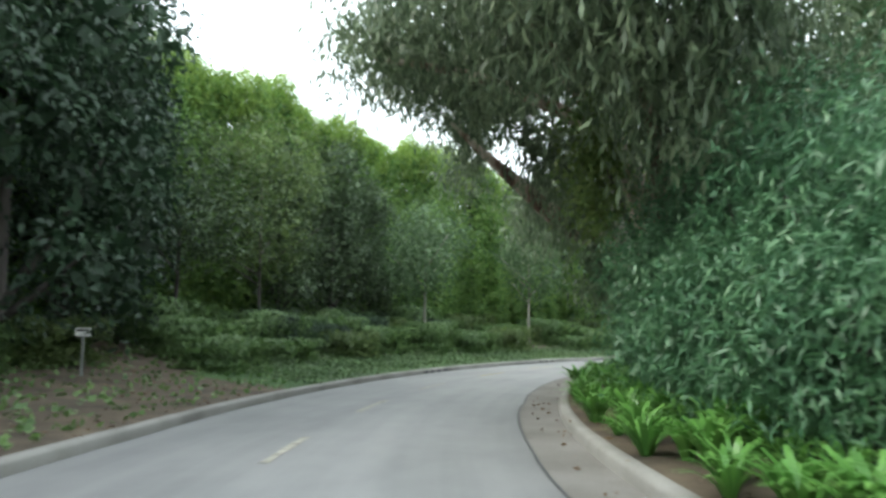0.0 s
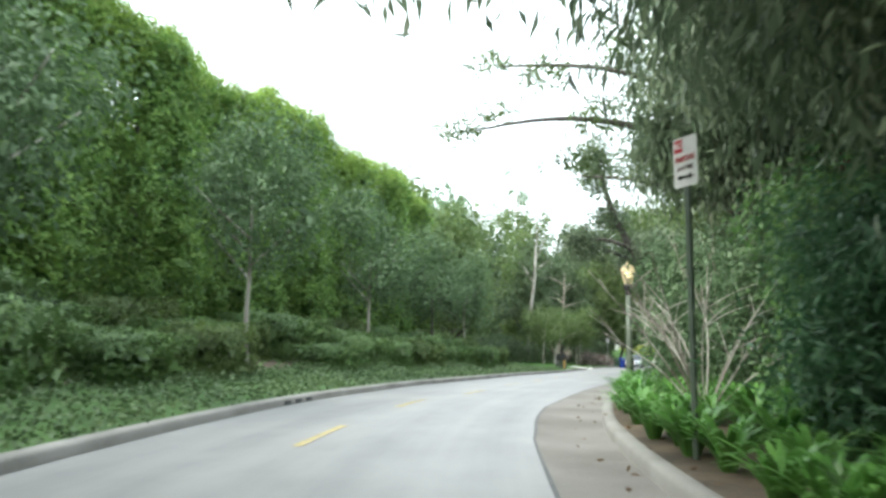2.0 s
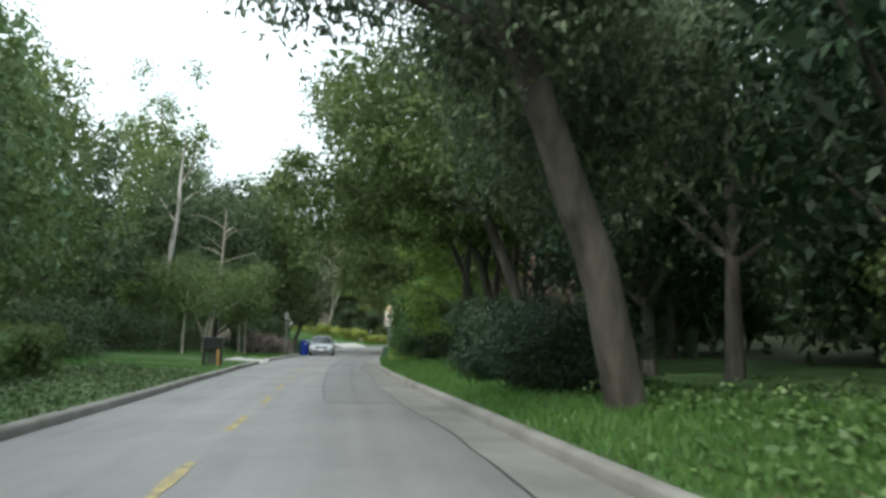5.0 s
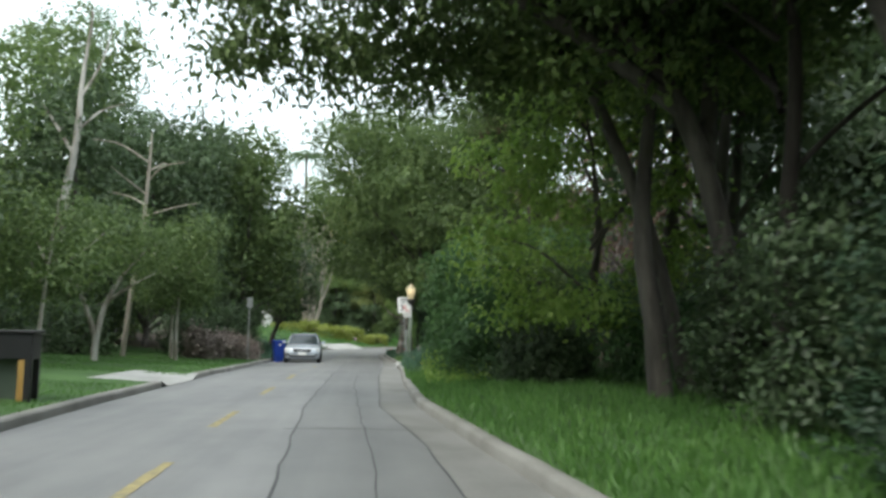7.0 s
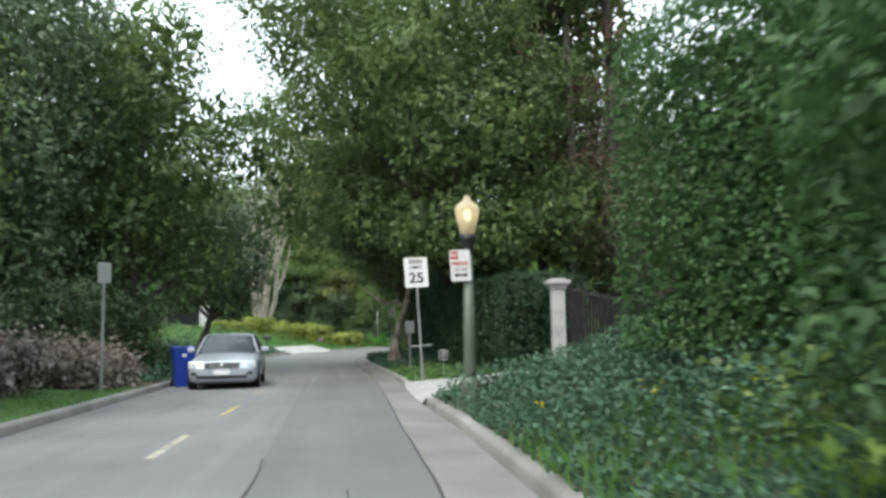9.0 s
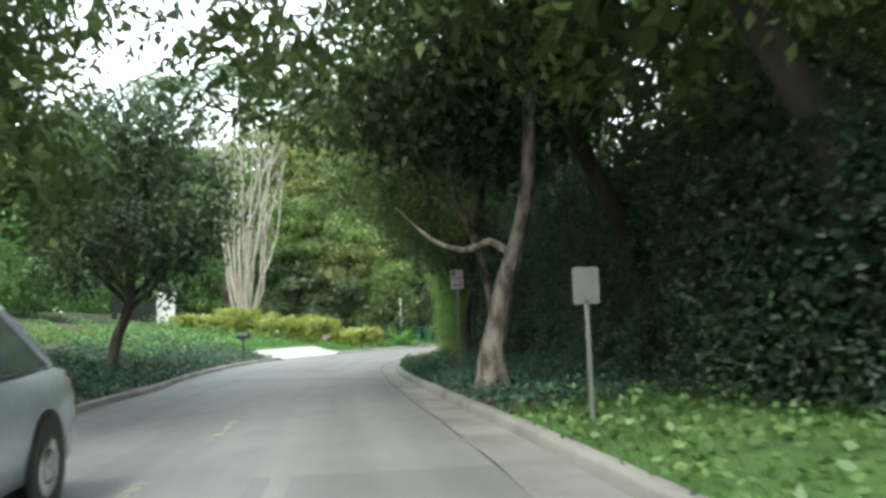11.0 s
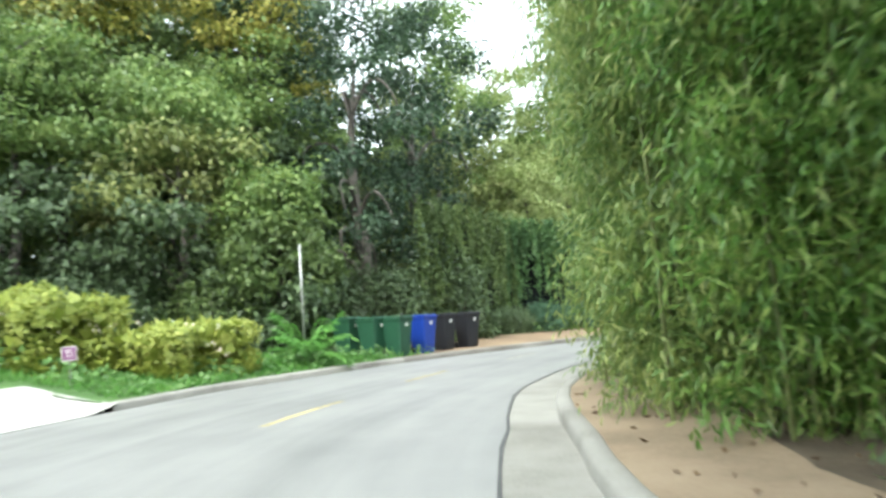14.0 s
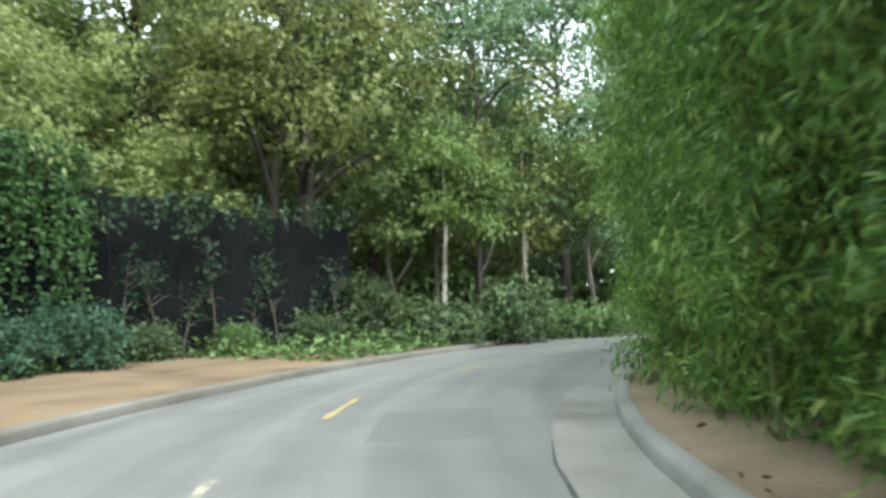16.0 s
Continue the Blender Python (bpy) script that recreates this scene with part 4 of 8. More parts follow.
for q, d, k in ((131.4, 4.0, 1), (135.4, 4.3, 2)):
    rr = root_at(q, d, "tree", "slim tree with bark darkened for deep shade", "tree", "slim trunks in the hollow")
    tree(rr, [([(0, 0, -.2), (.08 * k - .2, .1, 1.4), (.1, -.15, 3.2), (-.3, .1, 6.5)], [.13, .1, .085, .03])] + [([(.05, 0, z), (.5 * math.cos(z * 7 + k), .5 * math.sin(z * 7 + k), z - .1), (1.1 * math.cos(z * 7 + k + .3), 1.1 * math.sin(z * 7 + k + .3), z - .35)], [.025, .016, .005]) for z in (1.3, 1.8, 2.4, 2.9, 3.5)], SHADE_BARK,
         [crown("crown", DARK_GREEN, [(0, 0, 6.2, 1.9, 1.9, 1.3), (-.8, .5, 4.9, 1.2, 1.2, .8)], 2400, .2, .09, 330 + k, tuft=9, spread=.25)])
broad_tree(112.5, 8.6, 14.5, 4.0, OAK_GREEN, 235, "tall dense olive tree behind an iron fence", count=7000, leaf=.3, clear=3.0)
broad_tree(127, 13, 14, 4.2, OAK_GREEN, 236, "tall dense olive tree behind the verge", count=7000, leaf=.3, clear=3.0)
broad_tree(114.5, -7.6, 14.5, 3.6, OAK_GREEN, 222, "tall olive-green tree by the kerb", leaf=.26, clear=2.0, count=9000, lean=(.8, 0))
broad_tree(121, -8.6, 13.5, 3.4, OAK_GREEN, 223, "tall olive-green tree by the ivy bank", leaf=.26, clear=3.0, count=7000)
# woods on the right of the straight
# The deep-green ones hold the wood's shade in their leaf colour.
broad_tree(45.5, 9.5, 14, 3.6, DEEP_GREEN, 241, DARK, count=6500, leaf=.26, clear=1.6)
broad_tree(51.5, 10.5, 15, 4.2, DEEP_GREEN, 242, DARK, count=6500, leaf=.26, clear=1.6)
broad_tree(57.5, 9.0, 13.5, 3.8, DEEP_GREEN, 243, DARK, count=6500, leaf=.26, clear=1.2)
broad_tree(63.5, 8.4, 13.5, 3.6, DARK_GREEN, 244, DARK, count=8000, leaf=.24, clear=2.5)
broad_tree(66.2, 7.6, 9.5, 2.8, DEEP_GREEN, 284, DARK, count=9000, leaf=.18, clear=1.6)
broad_tree(69.0, 7.6, 12.5, 3.8, OAK_GREEN, 245, "large spreading oak reaching over the road", leaf=.2, clear=3.6, girth=.28, lean=(-1.6, 0), count=12000)
broad_tree(78.5, 5.6, 12.0, 5.0, OAK_GREEN, 246, "large spreading oak reaching over the road", girth=.15, lean=(-3.6, 0), gaps=.4, count=16000, clear=5.0, leaf=0.18)
broad_tree(72.5, 6.2, 11, 4.4, OAK_GREEN, 249, "large spreading oak reaching over the road", count=14000, leaf=.18, clear=4.8, girth=.24, lean=(-3.4, 0), gaps=.35)
broad_tree(84.5, 9.0, 13, 3.8, DARK_GREEN, 247, DARK, count=7500, leaf=.24, clear=3.0)
broad_tree(74.5, 11.5, 14, 3.8, DARK_GREEN, 248, DARK, count=6500, leaf=.26, clear=2.0)
for s, d, hh, sd in ((78.0, 4.9, 7.0, 1), (82.6, 8.6, 7.5, 2), (83.2, 7.4, 8.0, 3), (86.5, 8.8, 8.0, 4), (80.2, 7.2, 7.5, 5)):
    rr = root_at(s, d, "tree", "bare-stemmed roadside tree with a grey-brown trunk", "tree", "trunks in the right-hand wood")
    tree(rr, [([(0, 0, -.2), (-.1, 0, 1.2), (-.25, .1, 3.0), (.1, -.1, hh)], [.2 if sd == 1 else .17, .17 if sd == 1 else .14, .13, .05])], BARK,
         [crown("crown", OAK_GREEN, [(0, 0, hh, 1.8, 1.8, 1.4), (1, .6, hh - 1, 1.2, 1.2, .9), (-.8, -.9, hh - .6, 1.2, 1.2, .9)], 2200, .22, .1, 300 + sd, tuft=8, spread=.25)])
broad_tree(86.8, 3.1, 3.4, 1.15, HEDGE_DARK, 251, "dense rounded evergreen beside the grass", clear=.3, count=12000, leaf=.1, gaps=.35, wide=.5)
# Added sprays: their light leaf colour stands for light through the oaks.
lt = at(75.0, 5.2)
layered_tree(lt.x, lt.y, 10.5, 4.0, [YELLOW_GREEN, NEW_GROWTH], 285, "added tree whose light-green sprays stand for lit canopy over the verge", clear=4.4, count=11000, leaf=.16, girth=.13, layers=36, droop=.5, bark=SHADE_BARK)
# Leaf colour brightened as if lit, to make up for the oaks' shade.
lt = at(82.6, 5.0)
layered_tree(lt.x, lt.y, 7.6, 2.9, [NEW_GROWTH], 252, "leafy light-green tree beside the grass", clear=.9, count=10000, leaf=.17, girth=.12, layers=40, droop=.45)
broad_tree(96.5, 10.5, 10.5, 3.0, RED_BROWN_LEAF, 253, "thin rust-brown tree behind the hedge", count=3500, leaf=.2, gaps=.6, clear=2.0)
for s, d, sd in ((97.5, 13.5, 1), (101, 14.5, 2), (104.0, 12.5, 3)):
    rr = root_at(s, d, "pine_tree", "tall thin pine with a bare dark trunk", "tree", "tall pines behind the hedge")
    tree(rr, [([(0, 0, -.2), (.1, .1, 6), (-.1, 0, 14)], [.2, .15, .05])], BARK,
         [crown("crown", DARK_GREEN, [(0, 0, 11.5, 1.6, 1.6, 1.2), (.8, .4, 9.5, 1.3, 1.3, .8), (-.7, -.5, 13, 1.1, 1.1, .9)], 2600, .2, .05, 320 + sd, tuft=9, spread=.25, gaps=.5)])
rr = thing("tree", "tall narrow sparse tree with rusty lower foliage", "tree", (8.5, 50.2, ground_z(8.5, 50.2) - .1))
tree(rr, [([(0, 0, -.2), (.1, 0, 8), (0, .1, 16), (.1, 0, 25)], [.17, .14, .1, .03])] + [([(.05, 0, z), (1.0 * math.cos(z * 3), 1.0 * math.sin(z * 3), z + .3), (1.9 * math.cos(z * 3 + .2), 1.9 * math.sin(z * 3 + .2), z + .9)], [.045, .03, .01]) for z in np.arange(3.5, 15, .9)], BARK,
     [crown("crown", RED_BROWN_LEAF, [(1.4 * math.cos(z * 3), 1.4 * math.sin(z * 3), z + .6, 1.0, 1.0, .6) for z in np.arange(3.5, 12, .75)], 3600, .13, .06, 255, tuft=9, spread=.3, gaps=.5, inner=.05),
      crown("crown", OAK_GREEN, [(.5 * math.cos(z * 5), .5 * math.sin(z * 5), z, 1.9 * (1.06 - z / 27) + .2, 1.9 * (1.06 - z / 27) + .2, .8) for z in np.arange(12, 26.8, .8)], 4000, .26, .09, 256, droop=-.2, lift=.4, tuft=8, spread=.22)])
# leafless twiggy ornamental trees with a few dead leaves
def twig_tree(s, d, h, r, seed):
    root = root_at(s, d, "tree", "twiggy grey-brown tree with dead leaves behind an iron fence", "tree", "twiggy trees behind the iron fence")
    rng = np.random.default_rng(seed)
    rows = [([(0, 0, -.2), (.05, .05, .8), (.1, .1, 1.6)], [.12, .1, .08])]
    for i in range(20):
        a, q, top = i * 2.4, r * rng.uniform(.15, 1.0), h * rng.uniform(.55, 1.0)
        e = np.array([q * math.cos(a), q * math.sin(a), top])
        k = rng.normal(size=(2, 3)) * [.35, .35, .1]
        mid, high = e * [.5, .5, .42] + k[0], e * [.82, .82, .72] + k[1]
        rows.append(([(.1, .1, 1.0 + .04 * i), tuple(mid), tuple(high), tuple(e)], [.045, .03, .018, .005]))
        twigs = []
        for f in np.linspace(.05, .95, 14):
            c = mid + (high - mid) * f * 2 if f < .5 else high + (e - high) * (f - .5) * 2
            b = rng.uniform(0, 6.28)
            u = np.array([math.cos(b), math.sin(b), rng.uniform(.1, .9)]) * rng.uniform(.5, 1.2)
            twigs.append(([tuple(c), tuple(c + u * .5 + [0, 0, .08]), tuple(c + u)], [.012, .008, .003]))
            twigs.append(([tuple(c + u * .5), tuple(c + u * .6 + rng.normal(size=3) * .3)], [.006, .002]))
        part("twigs", limb_mesh("twigs", twigs, TWIG_WOOD, 4, 0), TWIG_WOOD, root)
    blobs = [(r * .6 * math.cos(a), r * .6 * math.sin(a), z, r * .45, r * .45, h * .12) for a, z in zip(np.arange(12) * 2.4, np.linspace(h * .22, h * .95, 12))]
    tree(root, rows, TWIG_WOOD, [crown("crown", DEAD_LEAF, blobs, 7000, .1, .05, seed, tuft=8, spread=.35, gaps=.4, inner=0)])


twig_tree(109.2, 12.6, 9.6, 3.4, 254)
twig_tree(108.2, 10.4, 8.0, 2.6, 257)
twig_tree(105.6, 11.2, 4.6, 2.0, 258)
# behind the second lawn and along the closing bend
broad_tree(158, -14, 10.5, 3.6, YELLOW_GREEN, 261, "yellowing broad-leaved tree behind a low hedge", count=5500, leaf=.3, clear=1.2, gaps=.3)
# Where DARK_GREEN comes first, interior shade is coloured into the lower sprays.
for i, (x, y, top, r, mats, k, lab) in enumerate((
        (-18, 101, 12.5, 4.2, [BRIGHT_GREEN], .8, "bright green tree behind a gate"), (-12, 104, 12.5, 4.4, [BRIGHT_GREEN, YELLOW_GREEN], .8, "yellow-green tree behind the bare tree"),
        (-6, 104, 14.5, 4.6, [BRIGHT_GREEN, YELLOW_GREEN, YELLOW_GREEN], .8, "bright green tree behind the bare tree"), (-9.5, 108, 14, 4.6, [BRIGHT_GREEN, YELLOW_GREEN], .8, "bright green tree behind the bare tree"), (-2.5, 109, 21, 5.0, [OLIVE_LEAF, YELLOW_GREEN], .8, "yellow-green tree behind the bare tree"), (-1.4, 101.6, 9.5, 3.4, [DARK_GREEN, YELLOW_GREEN, YELLOW_GREEN], 1.6, "feathery layered tree behind a low hedge"),
        (3.2, 101.2, 8.6, 3.2, [DARK_GREEN, OLIVE_LEAF, YELLOW_GREEN], 1.6, "feathery layered tree behind a low hedge"), (0.6, 105.5, 15, 4.2, [DARK_GREEN, YELLOW_GREEN, GOLD_LEAF], 2.5, "tall yellowing tree behind a low hedge"), (1.5, 110, 22, 5.0, [YELLOW_GREEN, GOLD_LEAF], 4.0, "tall yellowing tree behind a low hedge"),
        (5.8, 99.4, 5.4, 1.9, [DARK_GREEN, OAK_GREEN, YELLOW_GREEN], .5, "green feathery tree behind a slim pole"), (6.6, 105.0, 14, 3.4, [DARK_GREEN, YELLOW_GREEN, GOLD_LEAF], 3.0, "tall yellowing tree behind the roadside"), (7, 111, 22, 5.0, [DARK_GREEN, YELLOW_GREEN], 4.0, "tall yellowing tree behind the roadside"),
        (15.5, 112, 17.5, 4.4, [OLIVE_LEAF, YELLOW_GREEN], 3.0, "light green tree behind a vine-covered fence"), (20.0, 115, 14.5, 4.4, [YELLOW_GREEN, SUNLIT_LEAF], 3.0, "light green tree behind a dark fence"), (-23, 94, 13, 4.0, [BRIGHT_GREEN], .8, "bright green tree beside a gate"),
        (-14, 88, 8.5, 2.6, [BRIGHT_GREEN, YELLOW_GREEN], .8, "weeping bright green tree behind a gate"))):
    layered_tree(x, y, top, r, mats, 400 + 5 * i, lab, clear=k, count=12500, leaf=.23, layers=44, flat=.27)
for x, y, top, sd in ((2.4, 107.4, 21, 1), (6.8, 108.6, 21, 2), (-.6, 106.4, 18, 3)):
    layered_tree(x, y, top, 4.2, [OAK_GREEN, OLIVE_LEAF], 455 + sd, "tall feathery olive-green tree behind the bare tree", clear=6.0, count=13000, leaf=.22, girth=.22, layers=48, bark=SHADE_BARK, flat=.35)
# dark tangle of trees behind the bins, with curling bare limbs
for x, y, top, r, sd in ((9.4, 103.0, 13.5, 3.2, 471), (12.6, 106.0, 14, 3.4, 472), (7.4, 106.5, 15, 3.2, 473)):
    root = thing("tree", "tall dark tangled tree behind waste bins", "tree", (x, y, ground_z(x, y) - .1))
    rng = np.random.default_rng(sd)
    limbs = [([(0, 0, -.2), (.2, .1, 3.0), (-.1, .2, 6.5), (.2, 0, 10.5)], [.3, .24, .18, .04])]
    for i in range(9):
        a, z = rng.uniform(0, 6.28), rng.uniform(2.6, 9)
        e = np.array([math.cos(a), math.sin(a), 0])
        limbs.append(([(0, .1, z), tuple(e * .8 + [0, 0, z + .9]), tuple(e * 1.7 + [0, 0, z + .8]), tuple(e * 2.1 + [.3, .2, z - .1]), tuple(e * 1.7 + [.4, .3, z - .8])], [.08, .065, .05, .03, .012]))
    blobs = [(r * q * math.cos(a), r * q * math.sin(a), z, 1.0, 1.0, .5) for a, q, z in zip(np.arange(26) * 2.4, rng.uniform(.3, .9, 26), np.linspace(3.4, top, 26))]
    tree(root, limbs, BARK, [crown("crown", DEEP_GREEN, blobs[:13], 4200, .2, .1, sd, droop=.3, tuft=9, spread=.26, gaps=.45, inner=.08, fill=1.6), crown("crown", DEEP_GREEN, blobs[13:], 4200, .2, .1, sd + 5, droop=.3, tuft=9, spread=.26, gaps=.45, inner=.08, fill=1.6)])
# the layered broad-leaved trees behind the fence
toward = math.atan2(-1, -1)
layered_tree(29.4, 109.2, 15, 5.4, [OLIVE_LEAF], 481, "broad-leaved layered tree with a dark trunk behind a fence", clear=3.4, count=17000, leaf=.22, girth=.36, layers=72, bark=SHADE_BARK, free=(toward, 6.0), group="trees behind the dark fence")
rr = thing("tree", "dark leaning trunk beside a fence", "tree", (28.6, 109.6, ground_z(28.6, 109.6) - .1), group="trees behind the dark fence")
tree(rr, [([(0, 0, -.2), (-.1, 0, 2.5), (.1, .1, 5.0), (.5, 0, 8.5)], [.27, .24, .2, .06]), ([(.05, 0, 4.4), (-.8, -.3, 6.0), (-1.8, -.5, 7.4)], [.12, .08, .02])], SHADE_BARK, [crown("crown", OLIVE_LEAF, [(.4, 0, 8.4, 2.2, 2.2, .5), (-1.6, -.4, 7.4, 1.6, 1.6, .4), (-.5, .6, 9.6, 1.8, 1.8, .4)], 3000, .22, .11, 486, droop=.35, tuft=9, spread=.25)])
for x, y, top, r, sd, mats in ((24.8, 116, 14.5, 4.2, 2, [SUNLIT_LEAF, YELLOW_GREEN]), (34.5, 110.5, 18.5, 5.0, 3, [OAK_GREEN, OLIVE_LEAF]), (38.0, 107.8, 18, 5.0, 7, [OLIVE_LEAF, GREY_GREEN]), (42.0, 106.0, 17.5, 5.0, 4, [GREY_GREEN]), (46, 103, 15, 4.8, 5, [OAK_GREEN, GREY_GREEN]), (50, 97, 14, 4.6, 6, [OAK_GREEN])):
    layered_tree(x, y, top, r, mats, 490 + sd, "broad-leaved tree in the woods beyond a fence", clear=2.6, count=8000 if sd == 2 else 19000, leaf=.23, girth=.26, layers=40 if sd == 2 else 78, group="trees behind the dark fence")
layered_tree(26.0, 113.2, 18.5, 4.6, [OLIVE_LEAF, YELLOW_GREEN], 487, "tall olive-leaved tree behind a dark fence", clear=8.5, count=11000, leaf=.23, girth=.26, layers=44, bark=SHADE_BARK, group="trees behind the dark fence")
# The bright leaf colour stands in for sun on these trees.
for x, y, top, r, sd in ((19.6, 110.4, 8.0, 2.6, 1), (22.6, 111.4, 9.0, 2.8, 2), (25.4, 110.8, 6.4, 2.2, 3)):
    layered_tree(x, y, top, r, [SUNLIT_LEAF], 475 + sd, "yellow-green tree coloured as if sunlit, leaning over a dark fence", clear=3.0, count=6500, leaf=.2, girth=.11, layers=28, group="trees behind the dark fence")
# pale slim stems beyond the fence's end
for x, y, h, k in ((31.6, 105.2, 6.0, 1), (32.6, 106.2, 7.0, 2), (33.4, 104.9, 5.5, 3), (36.2, 104.6, 7.0, 4), (38.8, 103.2, 6.5, 5), (30.8, 106.4, 5.0, 6)):
    rr = thing("tree", "slim pale-stemmed tree at the wood's edge" if k in (1, 4) else "slim brown-stemmed tree at the wood's edge", "tree", (x, y, ground_z(x, y) - .1), group="slim stems beyond the fence")
    tree(rr, [([(0, 0, -.1), (.2 * math.sin(k), .15, h * .3), (-.15, .1 * k - .3, h * .6), (.3 * math.cos(k), 0, h)], [.1, .08, .06, .02]), ([(.1 * math.sin(k), .1, h * .4), (.6, .3 * math.sin(2 * k), h * .6), (.9, .2, h * .85)], [.05, .035, .012])], PALE_BARK if k in (1, 4) else BARK,
         [crown("crown", YELLOW_GREEN if k % 2 else OAK_GREEN, [(0, 0, h, 1.3, 1.3, .5), (.7, .2, h * .82, 1.0, 1.0, .35), (-.5, -.3, h * .7, .8, .8, .3)], 1700, .2, .09, 350 + k, droop=.35, tuft=9, spread=.25, gaps=.4)])


# eucalyptus over the start of the drive
def eucalypt(name, label, limbs, bark, blobs, count, seed, mat=None, leaf=.24, slim=.23, droop=1.0, gaps=.2, hang=.6):
    p = limbs[0][0][0]
    root = thing(name, label, "tree", p)
    rel = [([tuple(np.subtract(q, p)) for q in pts], rad) for pts, rad in limbs]
    b = [(x - p[0], y - p[1], z - p[2], rx, ry, rz) for x, y, z, rx, ry, rz in blobs]
    crowns = [crown("crown", mat or EUCALYPTUS_GREEN, b, count, leaf, leaf * slim, seed, droop=droop, tuft=13, spread=.26, inner=.3, gaps=gaps, hang=hang, fill=1.7)]
    return tree(root, rel, bark, crowns)


eucalypt("eucalyptus_tree", "leaning eucalyptus with peeling red-brown bark", [
    ([(7.9, -33.2, 0.0), (7.45, -33.7, 1.0), (7.05, -34.0, 2.1), (6.6, -34.3, 3.1), (6.0, -36.0, 3.6), (5.2, -37.3, 4.3), (4.4, -38.2, 5.3), (3.6, -39.0, 6.3), (3.0, -39.5, 7.1)], [.52, .46, .42, .38, .32, .26, .18, .08, .02]),
    ([(6.6, -34.3, 3.1), (6.35, -34.6, 4.0), (6.1, -35.2, 5.2), (6.1, -36.2, 7.2)], [.24, .2, .16, .06])], EUC_BARK,
    [(7.8, -36.3, 7.4, 2.0, 2.0, 1.3), (5.6, -37.6, 8.2, 1.9, 1.9, .9), (4.3, -34.4, 5.8, 1.5, 1.5, 1.3), (7.0, -33.4, 5.6, 1.6, 1.6, 1.7), (3.4, -40.0, 7.7, 1.5, 1.5, .8), (8.3, -35.4, 4.6, 1.1, 1.1, 1.4), (9.8, -37.4, 5.2, 1.5, 1.5, 2.0), (5.7, -33.4, 4.2, .8, .8, 1.2), (7.9, -34.0, 2.8, .8, .8, 1.2), (7.0, -40.8, 8.3, 2, 2, 1.0), (3.0, -34.6, 5.4, 1.3, 1.3, 1.2), (2.9, -38.2, 6.9, .9, .9, .6), (2.2, -37.2, 6.3, .8, .8, .7), (3.6, -38.4, 7.2, .7, .7, .5), (4.8, -32.4, 5.0, 1.3, 1.3, 1.3), (6.7, -40.0, 5.5, .9, .9, .8), (7.4, -40.2, 5.0, .8, .8, .9), (5.9, -40.2, 6.6, .9, .9, .6), (4.6, -41.6, 7.4, 1.0, 1.0, .6), (3.4, -41.8, 8.2, .9, .9, .5), (6.2, -41.8, 6.6, .8, .8, .7), (5.9, -38.0, 4.0, .5, .5, .6), (6.2, -37.6, 4.5, .6, .6, .6), (6.7, -37.9, 3.2, .45, .45, .7), (6.1, -36.8, 2.9, .5, .5, .7)], 25500, 501)
eucalypt("eucalyptus_tree", "slim pale eucalyptus beside a leaning one", [
    ([(8.55, -38.3, -.1), (8.3, -38.2, .6), (7.95, -37.8, 1.6), (7.5, -37.7, 2.9), (7.1, -37.6, 4.2), (6.6, -37.5, 6.0), (6.3, -37.6, 7.6)], [.26, .19, .16, .15, .14, .11, .05])], PALE_BARK,
    [(6.6, -39.9, 8.0, 1.5, 1.5, .8), (7.9, -39.4, 7.0, .9, .9, .6)], 2600, 510)
eucalypt("sapling", "yellow-green sapling branches hanging by a eucalyptus", [
    ([(10.2, -41.4, 0.0), (9.9, -41.6, 2.0), (9.4, -41.9, 3.6), (8.9, -42.1, 5.2)], [.06, .05, .035, .012])], BARK,
    [(9.1, -42.0, 4.5, .7, .7, .6), (9.0, -42.0, 3.7, .6, .6, .5), (9.2, -42.1, 5.3, .7, .7, .5)], 1500, 502, mat=YELLOW_GREEN, leaf=.14, slim=.45, droop=.4, hang=.3)
eucalypt("eucalyptus_tree", "tall eucalyptus with ribbons of loose bark", [
    ([(10.3, -39.8, 0.0), (10.0, -40.2, 2.0), (9.4, -40.9, 3.8), (8.6, -41.8, 5.8), (7.6, -43.2, 8.0)], [.3, .26, .24, .2, .08]),
    ([(9.6, -40.7, 3.2), (10.4, -42.6, 4.8), (10.6, -44.6, 6.2)], [.18, .13, .05]),
    ([(9.0, -41.4, 5.0), (7.0, -42.6, 6.2), (4.8, -43.6, 6.9)], [.16, .11, .04])], EUC_BARK,
    [(10.6, -44.6, 6.4, 2.0, 2.0, 1.6), (8.0, -43.4, 7.4, 2.2, 2.2, 1.4), (11.6, -42.0, 5.6, 1.8, 1.8, 2.0), (12.2, -45.6, 5.6, 1.7, 1.7, 1.9), (5.6, -43.6, 7.2, 1.6, 1.6, 1.0), (12.6, -47.6, 6.0, 1.8, 1.8, 1.5), (9.6, -46.8, 7.4, 1.8, 1.8, 1.2), (11.6, -45.0, 7.6, 1.6, 1.6, 1.0)], 20000, 503)
eucalypt("eucalyptus_tree", "eucalyptus with dark foliage behind a lamp", [
    ([(8.2, -31.0, 0.0), (7.8, -30.8, 2.4), (7.0, -30.4, 4.6), (6.0, -29.8, 7.0)], [.3, .26, .2, .07])], EUC_BARK,
    [(6.4, -30.2, 6.8, 2.2, 2.2, 1.6), (7.4, -28.2, 5.4, 1.9, 1.9, 2.0), (5.2, -31.6, 7.2, 1.5, 1.5, 1.0), (8.2, -32.6, 5.4, 1.8, 1.8, 1.8), (5.4, -27.6, 6.2, 1.4, 1.4, 1.4)], 16000, 504)
